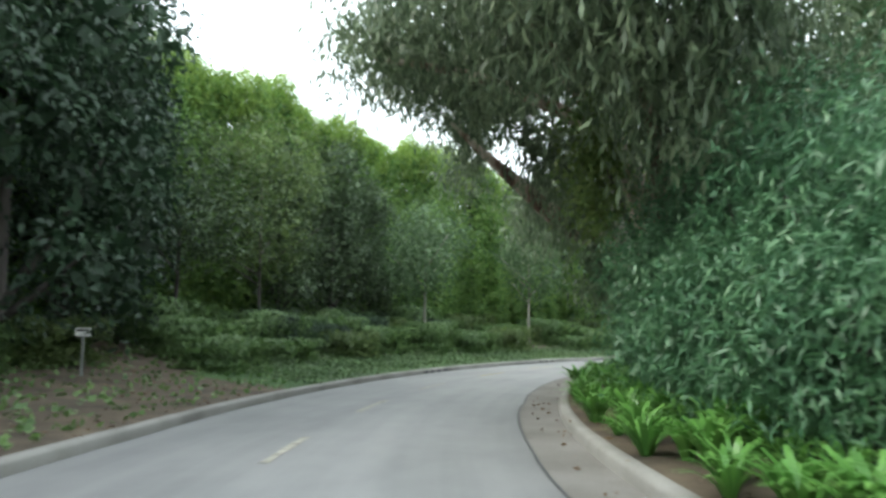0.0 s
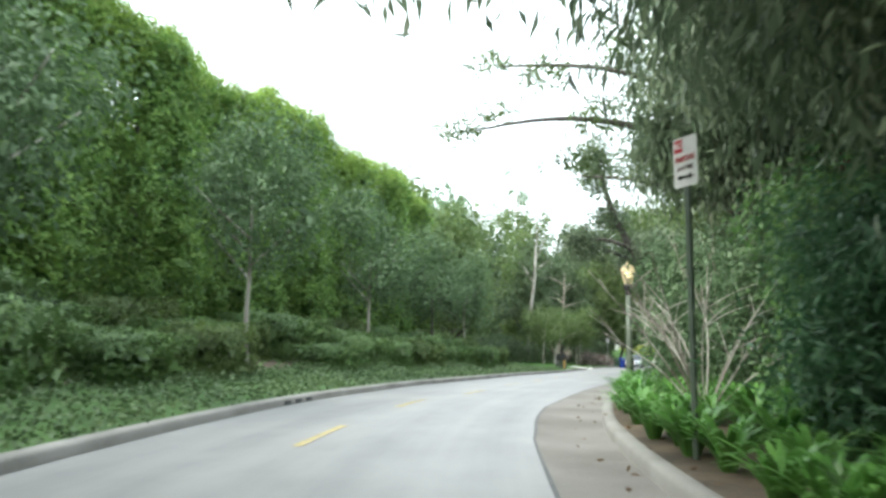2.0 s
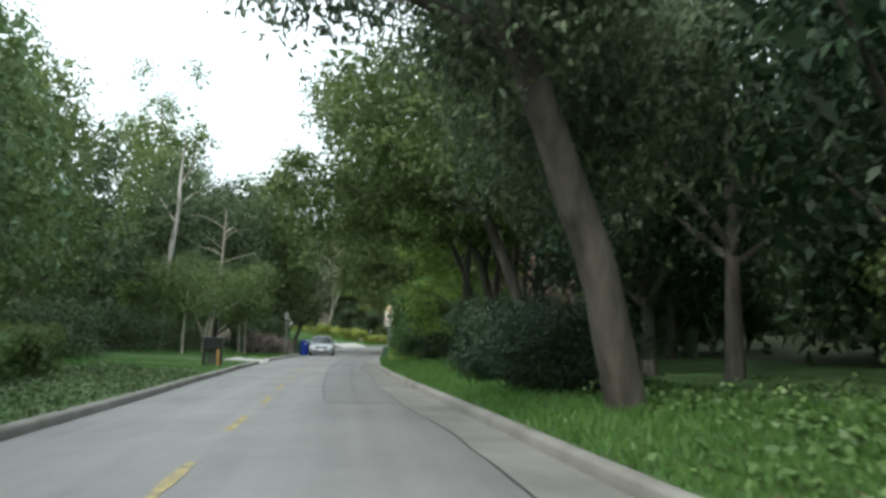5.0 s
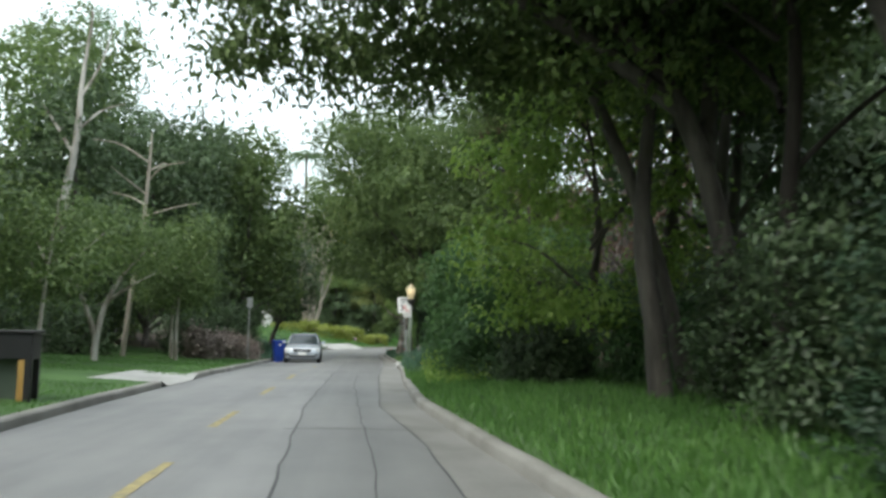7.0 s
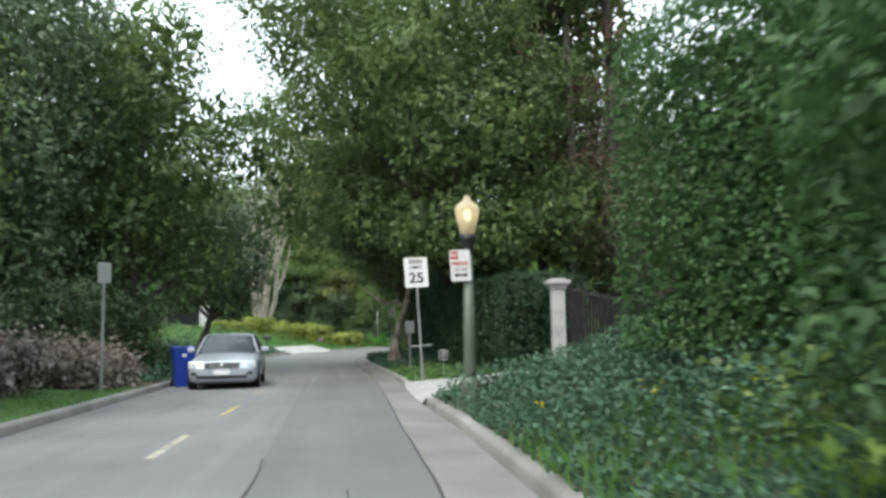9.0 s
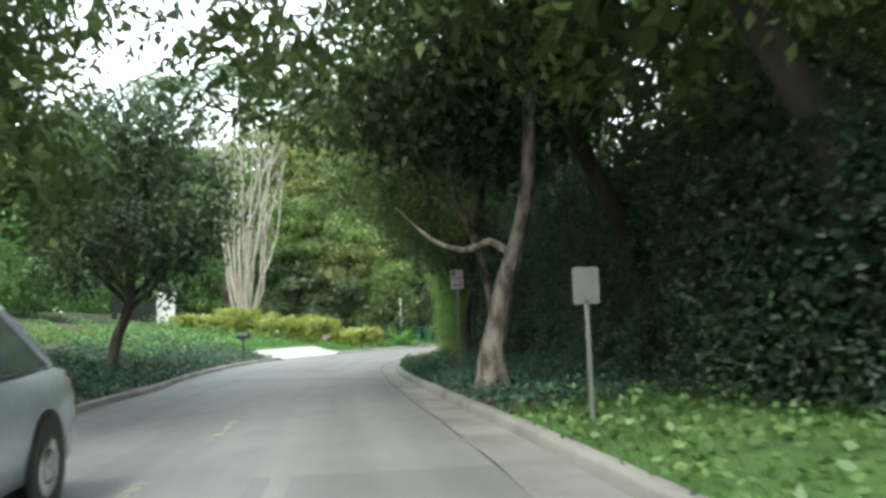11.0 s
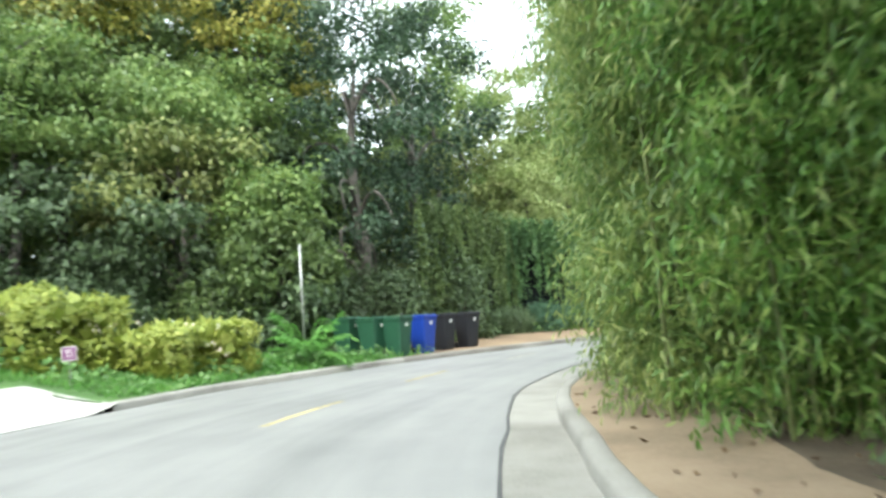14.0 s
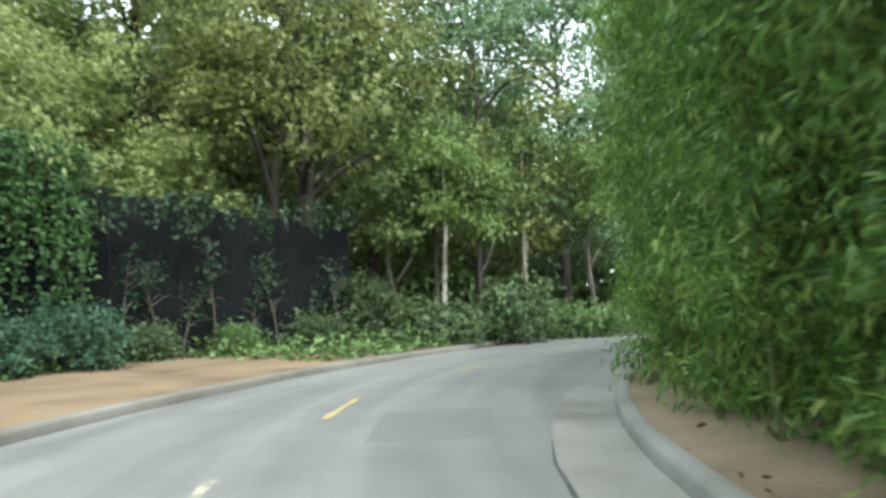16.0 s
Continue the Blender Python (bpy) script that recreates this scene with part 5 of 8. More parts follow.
eucalypt("eucalyptus_tree", "pine-like eucalyptus behind the verge", [
    ([(8.6, -21.5, 0.0), (8.2, -21.8, 2.8), (7.4, -22.2, 5.2), (6.6, -22.8, 8.0)], [.3, .25, .2, .07])], EUC_BARK,
    [(6.8, -22.6, 7.6, 2.1, 2.1, 1.6), (7.6, -20.6, 6.2, 1.8, 1.8, 1.7), (5.8, -24.2, 7.8, 1.4, 1.4, .9), (8.4, -24.0, 6.0, 1.8, 1.8, 1.8), (7.8, -18.6, 5.0, 1.6, 1.6, 1.6), (4.6, -22.4, 6.8, 1.4, 1.4, 1.4), (4.0, -22.8, 5.5, .9, .9, 1.0), (5.6, -22, 5.0, 1.3, 1.3, 1.3), (5.0, -23.4, 8.2, 1.5, 1.5, 1.1)], 21000, 505)
# pale-barked great trunk and the leaning tree of the straight
eucalypt("eucalyptus_tree", "great eucalyptus with pale peeling trunk", [
    ([(8.5, -10.3, 0.0), (8.3, -10.2, 1.6), (8.05, -10.2, 3.2), (7.85, -10.1, 5.0), (7.7, -10.0, 8.0)], [.3, .25, .22, .2, .1]),
    ([(7.6, -10.9, 0.0), (7.25, -10.9, 1.2), (6.85, -10.95, 2.9), (6.45, -11.0, 4.6), (6.0, -11.0, 6.4), (5.6, -11.0, 8.6)], [.55, .43, .39, .37, .33, .18])], WHITE_GUM,
    [(5.4, -10.6, 8.6, 2.4, 2.4, 1.6), (7.6, -9.0, 7.6, 2.2, 2.2, 1.7), (7.2, -12.6, 8.0, 2.2, 2.2, 1.4)], 14000, 506)
eucalypt("leaning_tree", "leaning roadside tree with a rough grey-brown trunk", [
    ([(3.95, -.9, 0.1), (3.5, -1.15, 2.0), (2.96, -1.46, 3.3), (2.2, -1.9, 5.0), (1.3, -2.5, 6.6), (.75, -3.1, 8.1), (.2, -3.6, 10.5)], [.3, .27, .25, .22, .17, .12, .04]),
    ([(2.2, -1.9, 5.0), (.9, -1.5, 5.8), (-.5, -1.4, 6.2)], [.13, .09, .03]),
    ([(1.7, -2.2, 5.9), (.6, -3.4, 6.2), (-.6, -4.2, 6.1)], [.12, .08, .03])], BARK,
    [(-.4, -1.6, 6.3, 1.2, 1.2, .8), (-.6, -4.0, 6.3, 1.0, 1.0, .6), (.2, -3.5, 9.6, 1.0, 1.0, 1.5), (2.2, -1.0, 5.6, 1.7, 1.7, 1.2), (3.0, -2.2, 6.0, 1.4, 1.4, .9), (.7, -2.6, 7.3, .9, .9, .7), (3.4, .8, 4.6, 1.7, 1.7, 1.5), (4.6, -.2, 5.4, 1.7, 1.7, 1.6)], 15000, 507, leaf=.17, slim=.4, droop=.3, hang=.1)

# pine reaching over the road, and the oak limb over the straight
eucalypt("pine_tree", "tall pine with layered tufts over the road", [
    ([(6.6, -17.6, 0.1), (6.2, -17.8, 3.0), (5.4, -18.2, 6.0), (4.4, -18.6, 9.0), (3.6, -18.8, 12.0)], [.26, .23, .19, .14, .04]),
    ([(5.4, -18.2, 6.0), (3.2, -18.6, 7.0), (1.0, -19.0, 7.3), (-1.4, -19.4, 7.0)], [.12, .09, .06, .02]),
    ([(4.9, -18.4, 7.6), (2.4, -19.4, 8.4), (-.4, -19.8, 8.6)], [.1, .07, .02]),
    ([(5.8, -18.0, 4.6), (3.4, -17.2, 5.8), (1.4, -16.8, 6.2)], [.1, .07, .02])], BARK,
    [(-1.5, -19.4, 7.1, .9, .8, .35), (-.4, -19.2, 7.5, .8, .8, .35), (-.6, -19.8, 8.7, .9, .9, .4), (.9, -19.4, 8.4, 1.0, 1.0, .5), (1.4, -18.0, 6.4, .8, .8, .5), (2.2, -18.6, 7.4, 1.1, 1.1, .7), (3.2, -18.6, 9.2, 1.6, 1.6, 1.0), (3.6, -17.2, 6.2, 1.5, 1.5, 1.0), (4.6, -18.6, 7.6, 1.7, 1.7, 1.2), (4.2, -18.6, 11.0, 1.5, 1.5, 1.2), (6.2, -17.6, 5.6, 1.7, 1.7, 1.4), (6.8, -18.6, 8.0, 1.8, 1.8, 1.6), (5.6, -16.4, 4.4, 1.3, 1.3, 1.1)], 15000, 508, mat=OAK_GREEN, leaf=.17, slim=.18, droop=.1, gaps=.35, hang=.05)
eucalypt("oak_tree", "spreading oak with a long limb over the road", [
    ([(5.4, 17.6, 0.0), (5.2, 17.5, 2.2), (4.6, 17.6, 4.4), (3.4, 17.8, 6.0), (2.0, 18.0, 7.6)], [.19, .165, .145, .11, .04]),
    ([(4.6, 17.6, 4.4), (2.4, 17.8, 5.9), (0.2, 18.2, 6.7), (-2.4, 18.8, 7.0)], [.14, .11, .07, .02]),
    ([(4.9, 17.5, 3.6), (5.4, 18.4, 6.0), (5.2, 19.4, 9.0)], [.15, .1, .03])], BARK,
    [(-1.7, 18.5, 5.2, .9, .9, .55), (-.4, 19.0, 5.4, .9, 1.0, .55), (1.3, 19.5, 5.7, 1.2, 1.2, .7), (2.6, 18.9, 5.4, 1.1, 1.1, .7), (-2.8, 19.0, 6.9, 1.1, 1.2, .8), (-1.6, 18.2, 6.2, 1.0, 1.1, .7), (-2.2, 19.6, 8.0, 1.0, 1.1, .6), (-.4, 19.0, 7.2, 1.3, 1.3, .9), (.9, 17.8, 6.3, 1.2, 1.3, .8), (1.6, 19.0, 8.0, 1.5, 1.5, 1.0), (2.8, 18.0, 6.4, 1.4, 1.4, .9), (3.4, 17.6, 8.2, 1.7, 1.7, 1.2), (4.6, 19.4, 9.2, 1.7, 1.7, 1.4), (5.4, 16.4, 6.4, 1.7, 1.7, 1.5), (6.2, 18.8, 6.8, 1.7, 1.7, 1.5)], 20000, 509, mat=OAK_GREEN, leaf=.15, slim=.45, droop=.25, gaps=.4, hang=.15)

# cypresses and far tall trees
for i, (x, y, top) in enumerate(((9.9, 50.0, 33.5), (7.9, 51.6, 30.5), (12.7, 44.5, 29.0))):
    root = thing("cypress_tree", "tall pointed dark-green cypress above the wood", "tree", (x, y, ground_z(x, y)), group="cypresses above the wood")
    limbs = [([(0, 0, -.2), (.1, 0, 8), (0, .1, 16), (0, 0, top * .92)], [.2, .17, .13, .03])]
    limbs += [([(0, 0, z), (.7 * math.cos(z * 3), .7 * math.sin(z * 3), z - .1), (1.4 * math.cos(z * 3 + .2), 1.4 * math.sin(z * 3 + .2), z + .1)], [.05, .035, .012]) for z in np.arange(7.5, 14, .8)]
    blobs = [(.5 * math.cos(z * 5), .5 * math.sin(z * 5), z, 3.6 * (1.04 - z / top) ** .75 + .25, 3.6 * (1.04 - z / top) ** .75 + .25, .8) for z in np.arange(13, top - .3, .8)]
    blobs += [(1.3 * math.cos(z * 3), 1.3 * math.sin(z * 3), z + .1, .6, .6, .35) for z in np.arange(8.3, 13, 1.1)]
    tree(root, limbs, SHADE_BARK, [crown("crown", OAK_GREEN, blobs, 9000, .28, .1, 520 + i, droop=-.2, lift=.4, tuft=8, spread=.22)])
for i, (x, y, top, r, lab) in enumerate(((-17.5, 60, 25, 4.5, "tall airy eucalyptus far behind the lawn"), (-15.5, 62, 15.5, 2.4, "slim white-trunked tree far behind the lawn"), (-26, 40, 17, 4.2, "tall airy eucalyptus behind the hedge"), (-22, 20, 16, 4.0, "tall airy eucalyptus behind the hedge"))):
    root = thing("eucalyptus_tree", lab, "tree", (x, y, ground_z(x, y)))
    rng = np.random.default_rng(540 + i)
    blobs = [(r * .6 * math.cos(a), r * .6 * math.sin(a), top * q, r * .36, r * .36, r * .3) for a, q in zip(np.arange(9) * 2.4, np.linspace(.5, .95, 9))]
    tree(root, [([(0, 0, -.2), (.3, 0, top * .4), (0, .3, top * .85)], [.3, .24, .06])] + [([(.2, .1, top * .45), tuple(np.array(b[:3]) * [1, 1, 1])], [.12, .03]) for b in blobs[:5]], PALE_BARK,
         [crown("crown", GREY_GREEN, blobs, 4200, .3, .1, 540 + i, droop=.3, tuft=9, spread=.4, inner=.02, gaps=.6)])
# white gum and dead-limbed tree behind the lawn
root = thing("gum_tree", "white-barked gum tree with sparse foliage", "tree", (-12.2, 40.6, ground_z(-12.2, 40.6)))
tree(root, [([(0, 0, -.1), (.2, 0, 3), (.5, -.2, 6), (.9, -.4, 8.6), (1.0, -.5, 11), (1.3, -.6, 14)], [.22, .2, .17, .14, .09, .03]),
            ([(.8, -.3, 8.0), (0, 0, 9.2), (-.7, .2, 10.2)], [.09, .06, .02]), ([(1.0, -.5, 10.4), (1.8, -.6, 12), (2.1, -.6, 13.5)], [.06, .04, .015]), ([(.9, -.4, 9.0), (1.7, 0, 10), (2.6, .2, 10.4)], [.06, .04, .015])], PALE_BARK,
     [crown("crown", YELLOW_GREEN, [(-1.8, 0, 10.5, 1.4, 1.4, 1.6), (-2.6, .6, 8.2, 1.6, 1.6, 1.5), (-1.6, 0, 13, 1.2, 1.2, 1.0)], 1500, .2, .07, 560, droop=.4, tuft=8, spread=.4, inner=0, gaps=.6)])
root = thing("dead_tree", "bare dead-limbed tree behind the lawn", "tree", (-9.0, 40.2, ground_z(-9.0, 40.2)))
tree(root, [([(0, 0, -.1), (.2, 0, 2.5), (.6, -.4, 5), (.85, -.9, 7.6), (.9, -1, 9)], [.12, .11, .09, .06, .015])] + [([(.7, -.6, 5.6 + .45 * i), (.7 + 1.1 * math.cos(a), -.6 + 1.1 * math.sin(a), 6.0 + .5 * i), (.7 + 2.1 * math.cos(a + .2), -.6 + 2.1 * math.sin(a + .2), 6.3 + .45 * i)], [.04, .028, .01]) for i, a in enumerate((0, 2.4, 4.1, 5.5, 1.2, 3.2))], BARE_WOOD, [])
# grey many-stemmed bare tree on the bank
root = thing("bare_tree", "leafless grey tree with many upright stems", "tree", (-3.9, 95.4, ground_z(-3.9, 95.4) - .1))
rng = np.random.default_rng(77)
for i in range(17):
    a = i * 2.4
    q = .25 + .75 * (i / 16) ** .8
    x, y = math.cos(a) * q, math.sin(a) * q
    topz = 14.2 - 2.8 * q * q + rng.uniform(-.6, .6)
    w = rng.uniform(-.3, .3, 6)
    pts = [(.5 * x, .45 * y, -.1), (.7 * x + .15 * w[0], .6 * y, 1.0), (1.3 * x + w[1] * .8, 1.1 * y, 2.8), (2.3 * x + w[2] * 1.7, 2.1 * y + w[3], 6.2), (3.7 * x + w[4] * 2.6, 3.2 * y + w[5], topz)]
    part("trunk" if i == 0 else "limb", limb_mesh("limb", [(pts, [.17, .14, .085, .045, .008])], BARE_WOOD, 7, .08), BARE_WOOD, root)
    for j in range(11):
        z = rng.uniform(.15, .98)
        c = np.array(pts[3]) + (np.array(pts[4]) - np.array(pts[3])) * max(z - .4, 0) / .6 if z > .4 else np.array(pts[2]) + (np.array(pts[3]) - np.array(pts[2])) * z / .4
        b = rng.uniform(0, 6.28)
        e = c + np.array([.9 * math.cos(b), .9 * math.sin(b), 1.5]) * rng.uniform(.6, 1.3)
        part("limb", limb_mesh("limb", [([tuple(c), tuple((c + e) / 2 + [.1, 0, .1]), tuple(e)], [.03, .02, .006])], BARE_WOOD, 5, .05), BARE_WOOD, root)


# loose bush masses built as one foliage mesh over stems
def bush(x, y, top, r, mat, seed, label, count=4500, leaf=.18, slim=.3, droop=.2, gaps=.2, stems=5, name="bush", z=None, squash=(1, 1)):
    root = thing(name, label, "bush", (x, y, (ground_z(x, y) if z is None else z) - .05))
    rng = np.random.default_rng(seed)
    blobs = [(r * q * squash[0] * math.cos(a), r * q * squash[1] * math.sin(a), top * h, r * .5 * squash[0], r * .5 * squash[1], top * .2) for a, q, h in zip(np.arange(10) * 2.4, rng.uniform(.25, .6, 10), np.linspace(.14, .8, 10))]
    blobs.append((0, 0, top * .48, r * .66 * squash[0], r * .66 * squash[1], top * .46))
    part("stem", limb_mesh("stem", [([(.1 * math.cos(a), .1 * math.sin(a), -.05), (r * .25 * math.cos(a), r * .25 * math.sin(a), top * .3), (r * .5 * math.cos(a), r * .5 * math.sin(a), top * .65)], [.035, .025, .01]) for a in rng.uniform(0, 6.28, stems)], BARK, 5), BARK, root)
    part("foliage", crown("foliage", mat, blobs, count, leaf, leaf * slim, seed, droop=droop, tuft=9, spread=leaf * 1.3, inner=.24, gaps=gaps, fill=1.5), None, root)
    return root


OLE = "tall oleander bush with narrow blue-green leaves"
for s, d, top, r, sd in ((4.5, 4.5, 3.0, 1.6, 601), (7.6, 4.6, 3.8, 1.9, 602), (10.6, 4.6, 4.3, 1.9, 603), (13.6, 4.8, 4.2, 1.9, 604), (12.0, 3.75, 3.0, 1.35, 605), (8.6, 3.65, 2.2, 1.2, 617), (6.2, 3.75, 2.0, 1.2, 618), (16.6, 5.6, 3.6, 1.8, 606), (1.0, 5.2, 4.0, 2.0, 607), (15.2, 7.2, 5.2, 2.2, 608), (9.0, 7.4, 5.4, 2.2, 609), (20.5, 6.4, 3.4, 1.8, 611), (20.2, 3.9, 2.3, 1.1, 613), (22.4, 4.1, 2.2, 1.1, 614), (18.8, 5.7, 2.8, 1.2, 615), (25.6, 4.0, 2.3, 1.2, 616), (24.0, 5.6, 3.2, 1.7, 612)):
    p = at(s, d)
    bush(p.x, p.y, top, r, OLEANDER, sd, OLE, count=10500, leaf=.14, slim=.2, droop=.2, gaps=.35)
for s, d, top, r, mat, sd, lab in (
        (28.5, 5.0, 3.0, 1.7, BRIGHT_GREEN, 621, "bright green bush beside the road"), (31.5, 4.8, 2.7, 1.6, STREET_GREEN, 622, "grey-green bush with bare pale twigs"),
        (34.4, 4.1, 2.9, 1.5, STREET_GREEN, 623, "grey-green bush with bare pale twigs"), (37.0, 4.2, 3.0, 1.5, STREET_GREEN, 624, "grey-green bush with bare pale twigs"), (41.5, 5.8, 3.4, 1.8, IVY_GREEN, 625, OLE), (44.5, 6.6, 3.6, 1.9, IVY_GREEN, 626, OLE),
        # Deep-green bushes hold the shade of the canopy in their leaf colour.
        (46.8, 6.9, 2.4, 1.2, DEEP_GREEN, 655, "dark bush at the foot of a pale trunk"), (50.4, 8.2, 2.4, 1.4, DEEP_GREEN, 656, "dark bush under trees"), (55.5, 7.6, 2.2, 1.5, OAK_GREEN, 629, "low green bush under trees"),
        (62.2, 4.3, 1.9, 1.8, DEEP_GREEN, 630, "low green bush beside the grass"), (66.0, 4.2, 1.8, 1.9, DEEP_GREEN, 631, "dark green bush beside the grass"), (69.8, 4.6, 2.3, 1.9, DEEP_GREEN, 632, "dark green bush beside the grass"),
        (73.0, 5.5, 2.3, 1.6, DARK_GREEN, 633, "dark green bush beside the grass"), (76.2, 6.0, 2.2, 1.5, DARK_GREEN, 634, "dark green bush beside the grass"), (80.5, 6.0, 2.0, 1.5, HEDGE_DARK, 635, "dark green bush beside the grass"),
        (87.0, 3.7, 1.5, 1.2, HEDGE_DARK, 636, "dark green bush against a hedge"), (85.0, 3.2, 1.6, 1.2, HEDGE_DARK, 638, "dark green bush beside the grass"), (82.6, 4.2, 1.3, 1.2, DARK_GREEN, 639, "dark green bush beside the grass")):
    p = at(s, d)
    b = bush(p.x, p.y, top, r, mat, sd, lab, count=14000 if mat == DEEP_GREEN else 7500, leaf=.075 if mat == DEEP_GREEN else .11, slim=.45, droop=.2)
    if "bare pale twigs" in lab:
        rng = np.random.default_rng(sd)
        for i in range(9):
            a, q, h = rng.uniform(0, 6.28), rng.uniform(.75, 1.12), rng.uniform(.5, 1.1)
            e = np.array([r * q * math.cos(a), r * q * math.sin(a), top * h])
            m = e * [.7, .7, .62]
            rows = [([(0, 0, .1), tuple(m * .6), tuple(m), tuple(e)], [.012, .01, .008, .003])]
            for _ in range(5):
                w = m + (e - m) * rng.uniform(0, .7)
                rows.append(([tuple(w), tuple(w + rng.normal(size=3) * .16 + [0, 0, .22])], [.005, .002]))
            part("twig", limb_mesh("twig", rows, BARE_WOOD, 5), BARE_WOOD, b, "bare pale twig")
for s, d, top, r, sd in ((3, 10, 11.5, 3.6, 271), (9, 11, 13, 3.8, 272), (16, 10.5, 12.5, 3.8, 273), (22.5, 10.5, 12, 3.6, 274), (29, 9.5, 11, 3.4, 275), (35.5, 9.2, 11.5, 3.4, 276), (40.5, 10.5, 12.5, 3.6, 277)):
    broad_tree(s, d, top, r, DARK_GREEN, sd, DARK, clear=1.4, count=6000, leaf=.24, gaps=.2)
for s, d, top, r, sd in ((48.0, 7.4, 2.6, .8, 627), (52.2, 7.2, 2.8, .9, 628), (50.2, 7.8, 3.6, .9, 637)):
    p = at(s, d)
    bush(p.x, p.y, top, r, GRASS_GREEN, sd, "bright green sapling thicket under trees", count=620, leaf=.15, slim=.5, gaps=.6, stems=7)
# shrubs on the left beyond the lawn
for s, d, top, r, mat, sd, lab in ((101.2, -6.6, 1.3, .9, DRY_BLOOM, 641, "dry pinkish-grey flowering shrub"), (103.6, -5.9, 1.1, .8, DRY_BLOOM, 642, "dry pale flowering shrub by a kerb"), (105.2, -5.5, .9, .7, DRY_BLOOM, 643, "dry pale flowering shrub by a kerb"),
                                  (103.0, -7.8, 2.2, 1.4, DARK_GREEN, 644, "dark evergreen shrub behind dry shrubs"), (106.6, -7.2, 3.0, 1.6, DARK_GREEN, 645, "dark evergreen shrub behind a blue bin"), (110.5, -6.9, 3.2, 1.7, DARK_GREEN, 646, "dark evergreen shrub by the kerb"),
                                  (114.0, -7.4, 2.6, 1.6, SHRUB_GREEN, 647, "dark evergreen shrub by the kerb"), (98.0, -11, 2.4, 1.8, DARK_GREEN, 648, "dark evergreen shrub behind a lawn"), (94, -12.5, 2.4, 1.8, DARK_GREEN, 649, "dark evergreen shrub behind a lawn"), (90, -12.5, 2.6, 1.9, DARK_GREEN, 650, "dark evergreen shrub behind a lawn"), (86, -13, 2.6, 1.9, DARK_GREEN, 651, "dark evergreen shrub behind a lawn"), (81.5, -12, 2.6, 1.9, DARK_GREEN, 652, "dark evergreen shrub behind a lawn"), (77, -11, 2.4, 1.8, DARK_GREEN, 653, "dark evergreen shrub behind a lawn")):
    p = at(s, d)
    bush(p.x, p.y, top, r, mat, sd, lab, count=2600, leaf=.15, slim=.45)
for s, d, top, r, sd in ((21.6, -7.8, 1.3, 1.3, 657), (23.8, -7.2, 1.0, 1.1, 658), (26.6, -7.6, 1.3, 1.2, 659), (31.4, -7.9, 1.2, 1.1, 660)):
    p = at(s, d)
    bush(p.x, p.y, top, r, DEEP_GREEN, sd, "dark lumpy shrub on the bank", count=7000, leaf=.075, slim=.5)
# dark shrubs below the yellowing trees, and the row behind the bins
for x, y, top, r, mat, sd, lab in ((-3, 99.5, 2.2, 1.9, DARK_GREEN, 661, "dark shrub behind a low hedge"), (1, 99.4, 2.2, 1.9, DARK_GREEN, 662, "dark shrub behind a low hedge"), (4.2, 99.2, 2.6, 1.7, OAK_GREEN, 663, "green shrub behind a signless pole"), (7.3, 100.6, 3.0, 1.6, DARK_GREEN, 664, "green shrub behind waste bins"), (10.2, 102.2, 3.2, 1.6, DARK_GREEN, 665, "dark shrub behind waste bins"), (13.2, 104.2, 3.4, 1.7, DARK_GREEN, 666, "dark shrub behind waste bins"),
                                   (-10, 97.5, 2.4, 1.8, BRIGHT_GREEN, 667, "bright green shrub behind a gate pillar"), (-13.5, 95.5, 2.4, 1.8, BRIGHT_GREEN, 668, "bright green shrub behind a gate pillar"), (-17.5, 92.5, 2.6, 2, BRIGHT_GREEN, 669, "bright green shrub behind a gate")):
    bush(x, y, top, r, mat, sd, lab, count=2800, leaf=.17, slim=.45)
for x, y in ((33, 103.5), (36.5, 102.8), (40, 101.5), (44, 99.5), (29.4, 107.4), (31, 105), (48, 97)):
    bush(x, y, 1.5 + .5 * math.sin(x), 1.6, COVER_GREEN if int(x) % 2 else SHRUB_GREEN, int(x * 7), "leafy green shrub below the trees", count=2000, leaf=.2, slim=.4)


for x, y, top, r, mat, sd in ((20.4, 106.9, 1.5, 1.0, IVY_GREEN, 671), (22.6, 107.6, .9, .7, DARK_GREEN, 672), (25.2, 107.4, .8, .6, SHRUB_GREEN, 673), (27.4, 106.9, 1.0, .7, DARK_GREEN, 674), (29.5, 106.6, 2.3, 1.0, DARK_GREEN, 675), (30.6, 106.0, 1.6, 1.0, OAK_GREEN, 676), (18.4, 106.6, 1.3, 1.0, IVY_GREEN, 677), (16.2, 105.6, 1.2, .9, DARK_GREEN, 678)):
    bush(x, y, top, r, mat, sd, "leafy shrub at the foot of a dark fence", count=3600, leaf=.1, slim=.5)
# Added filler bush closing the hedge gap, its shade in the leaf colour.
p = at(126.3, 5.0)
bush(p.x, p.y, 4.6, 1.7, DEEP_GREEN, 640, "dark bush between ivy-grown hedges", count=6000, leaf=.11)


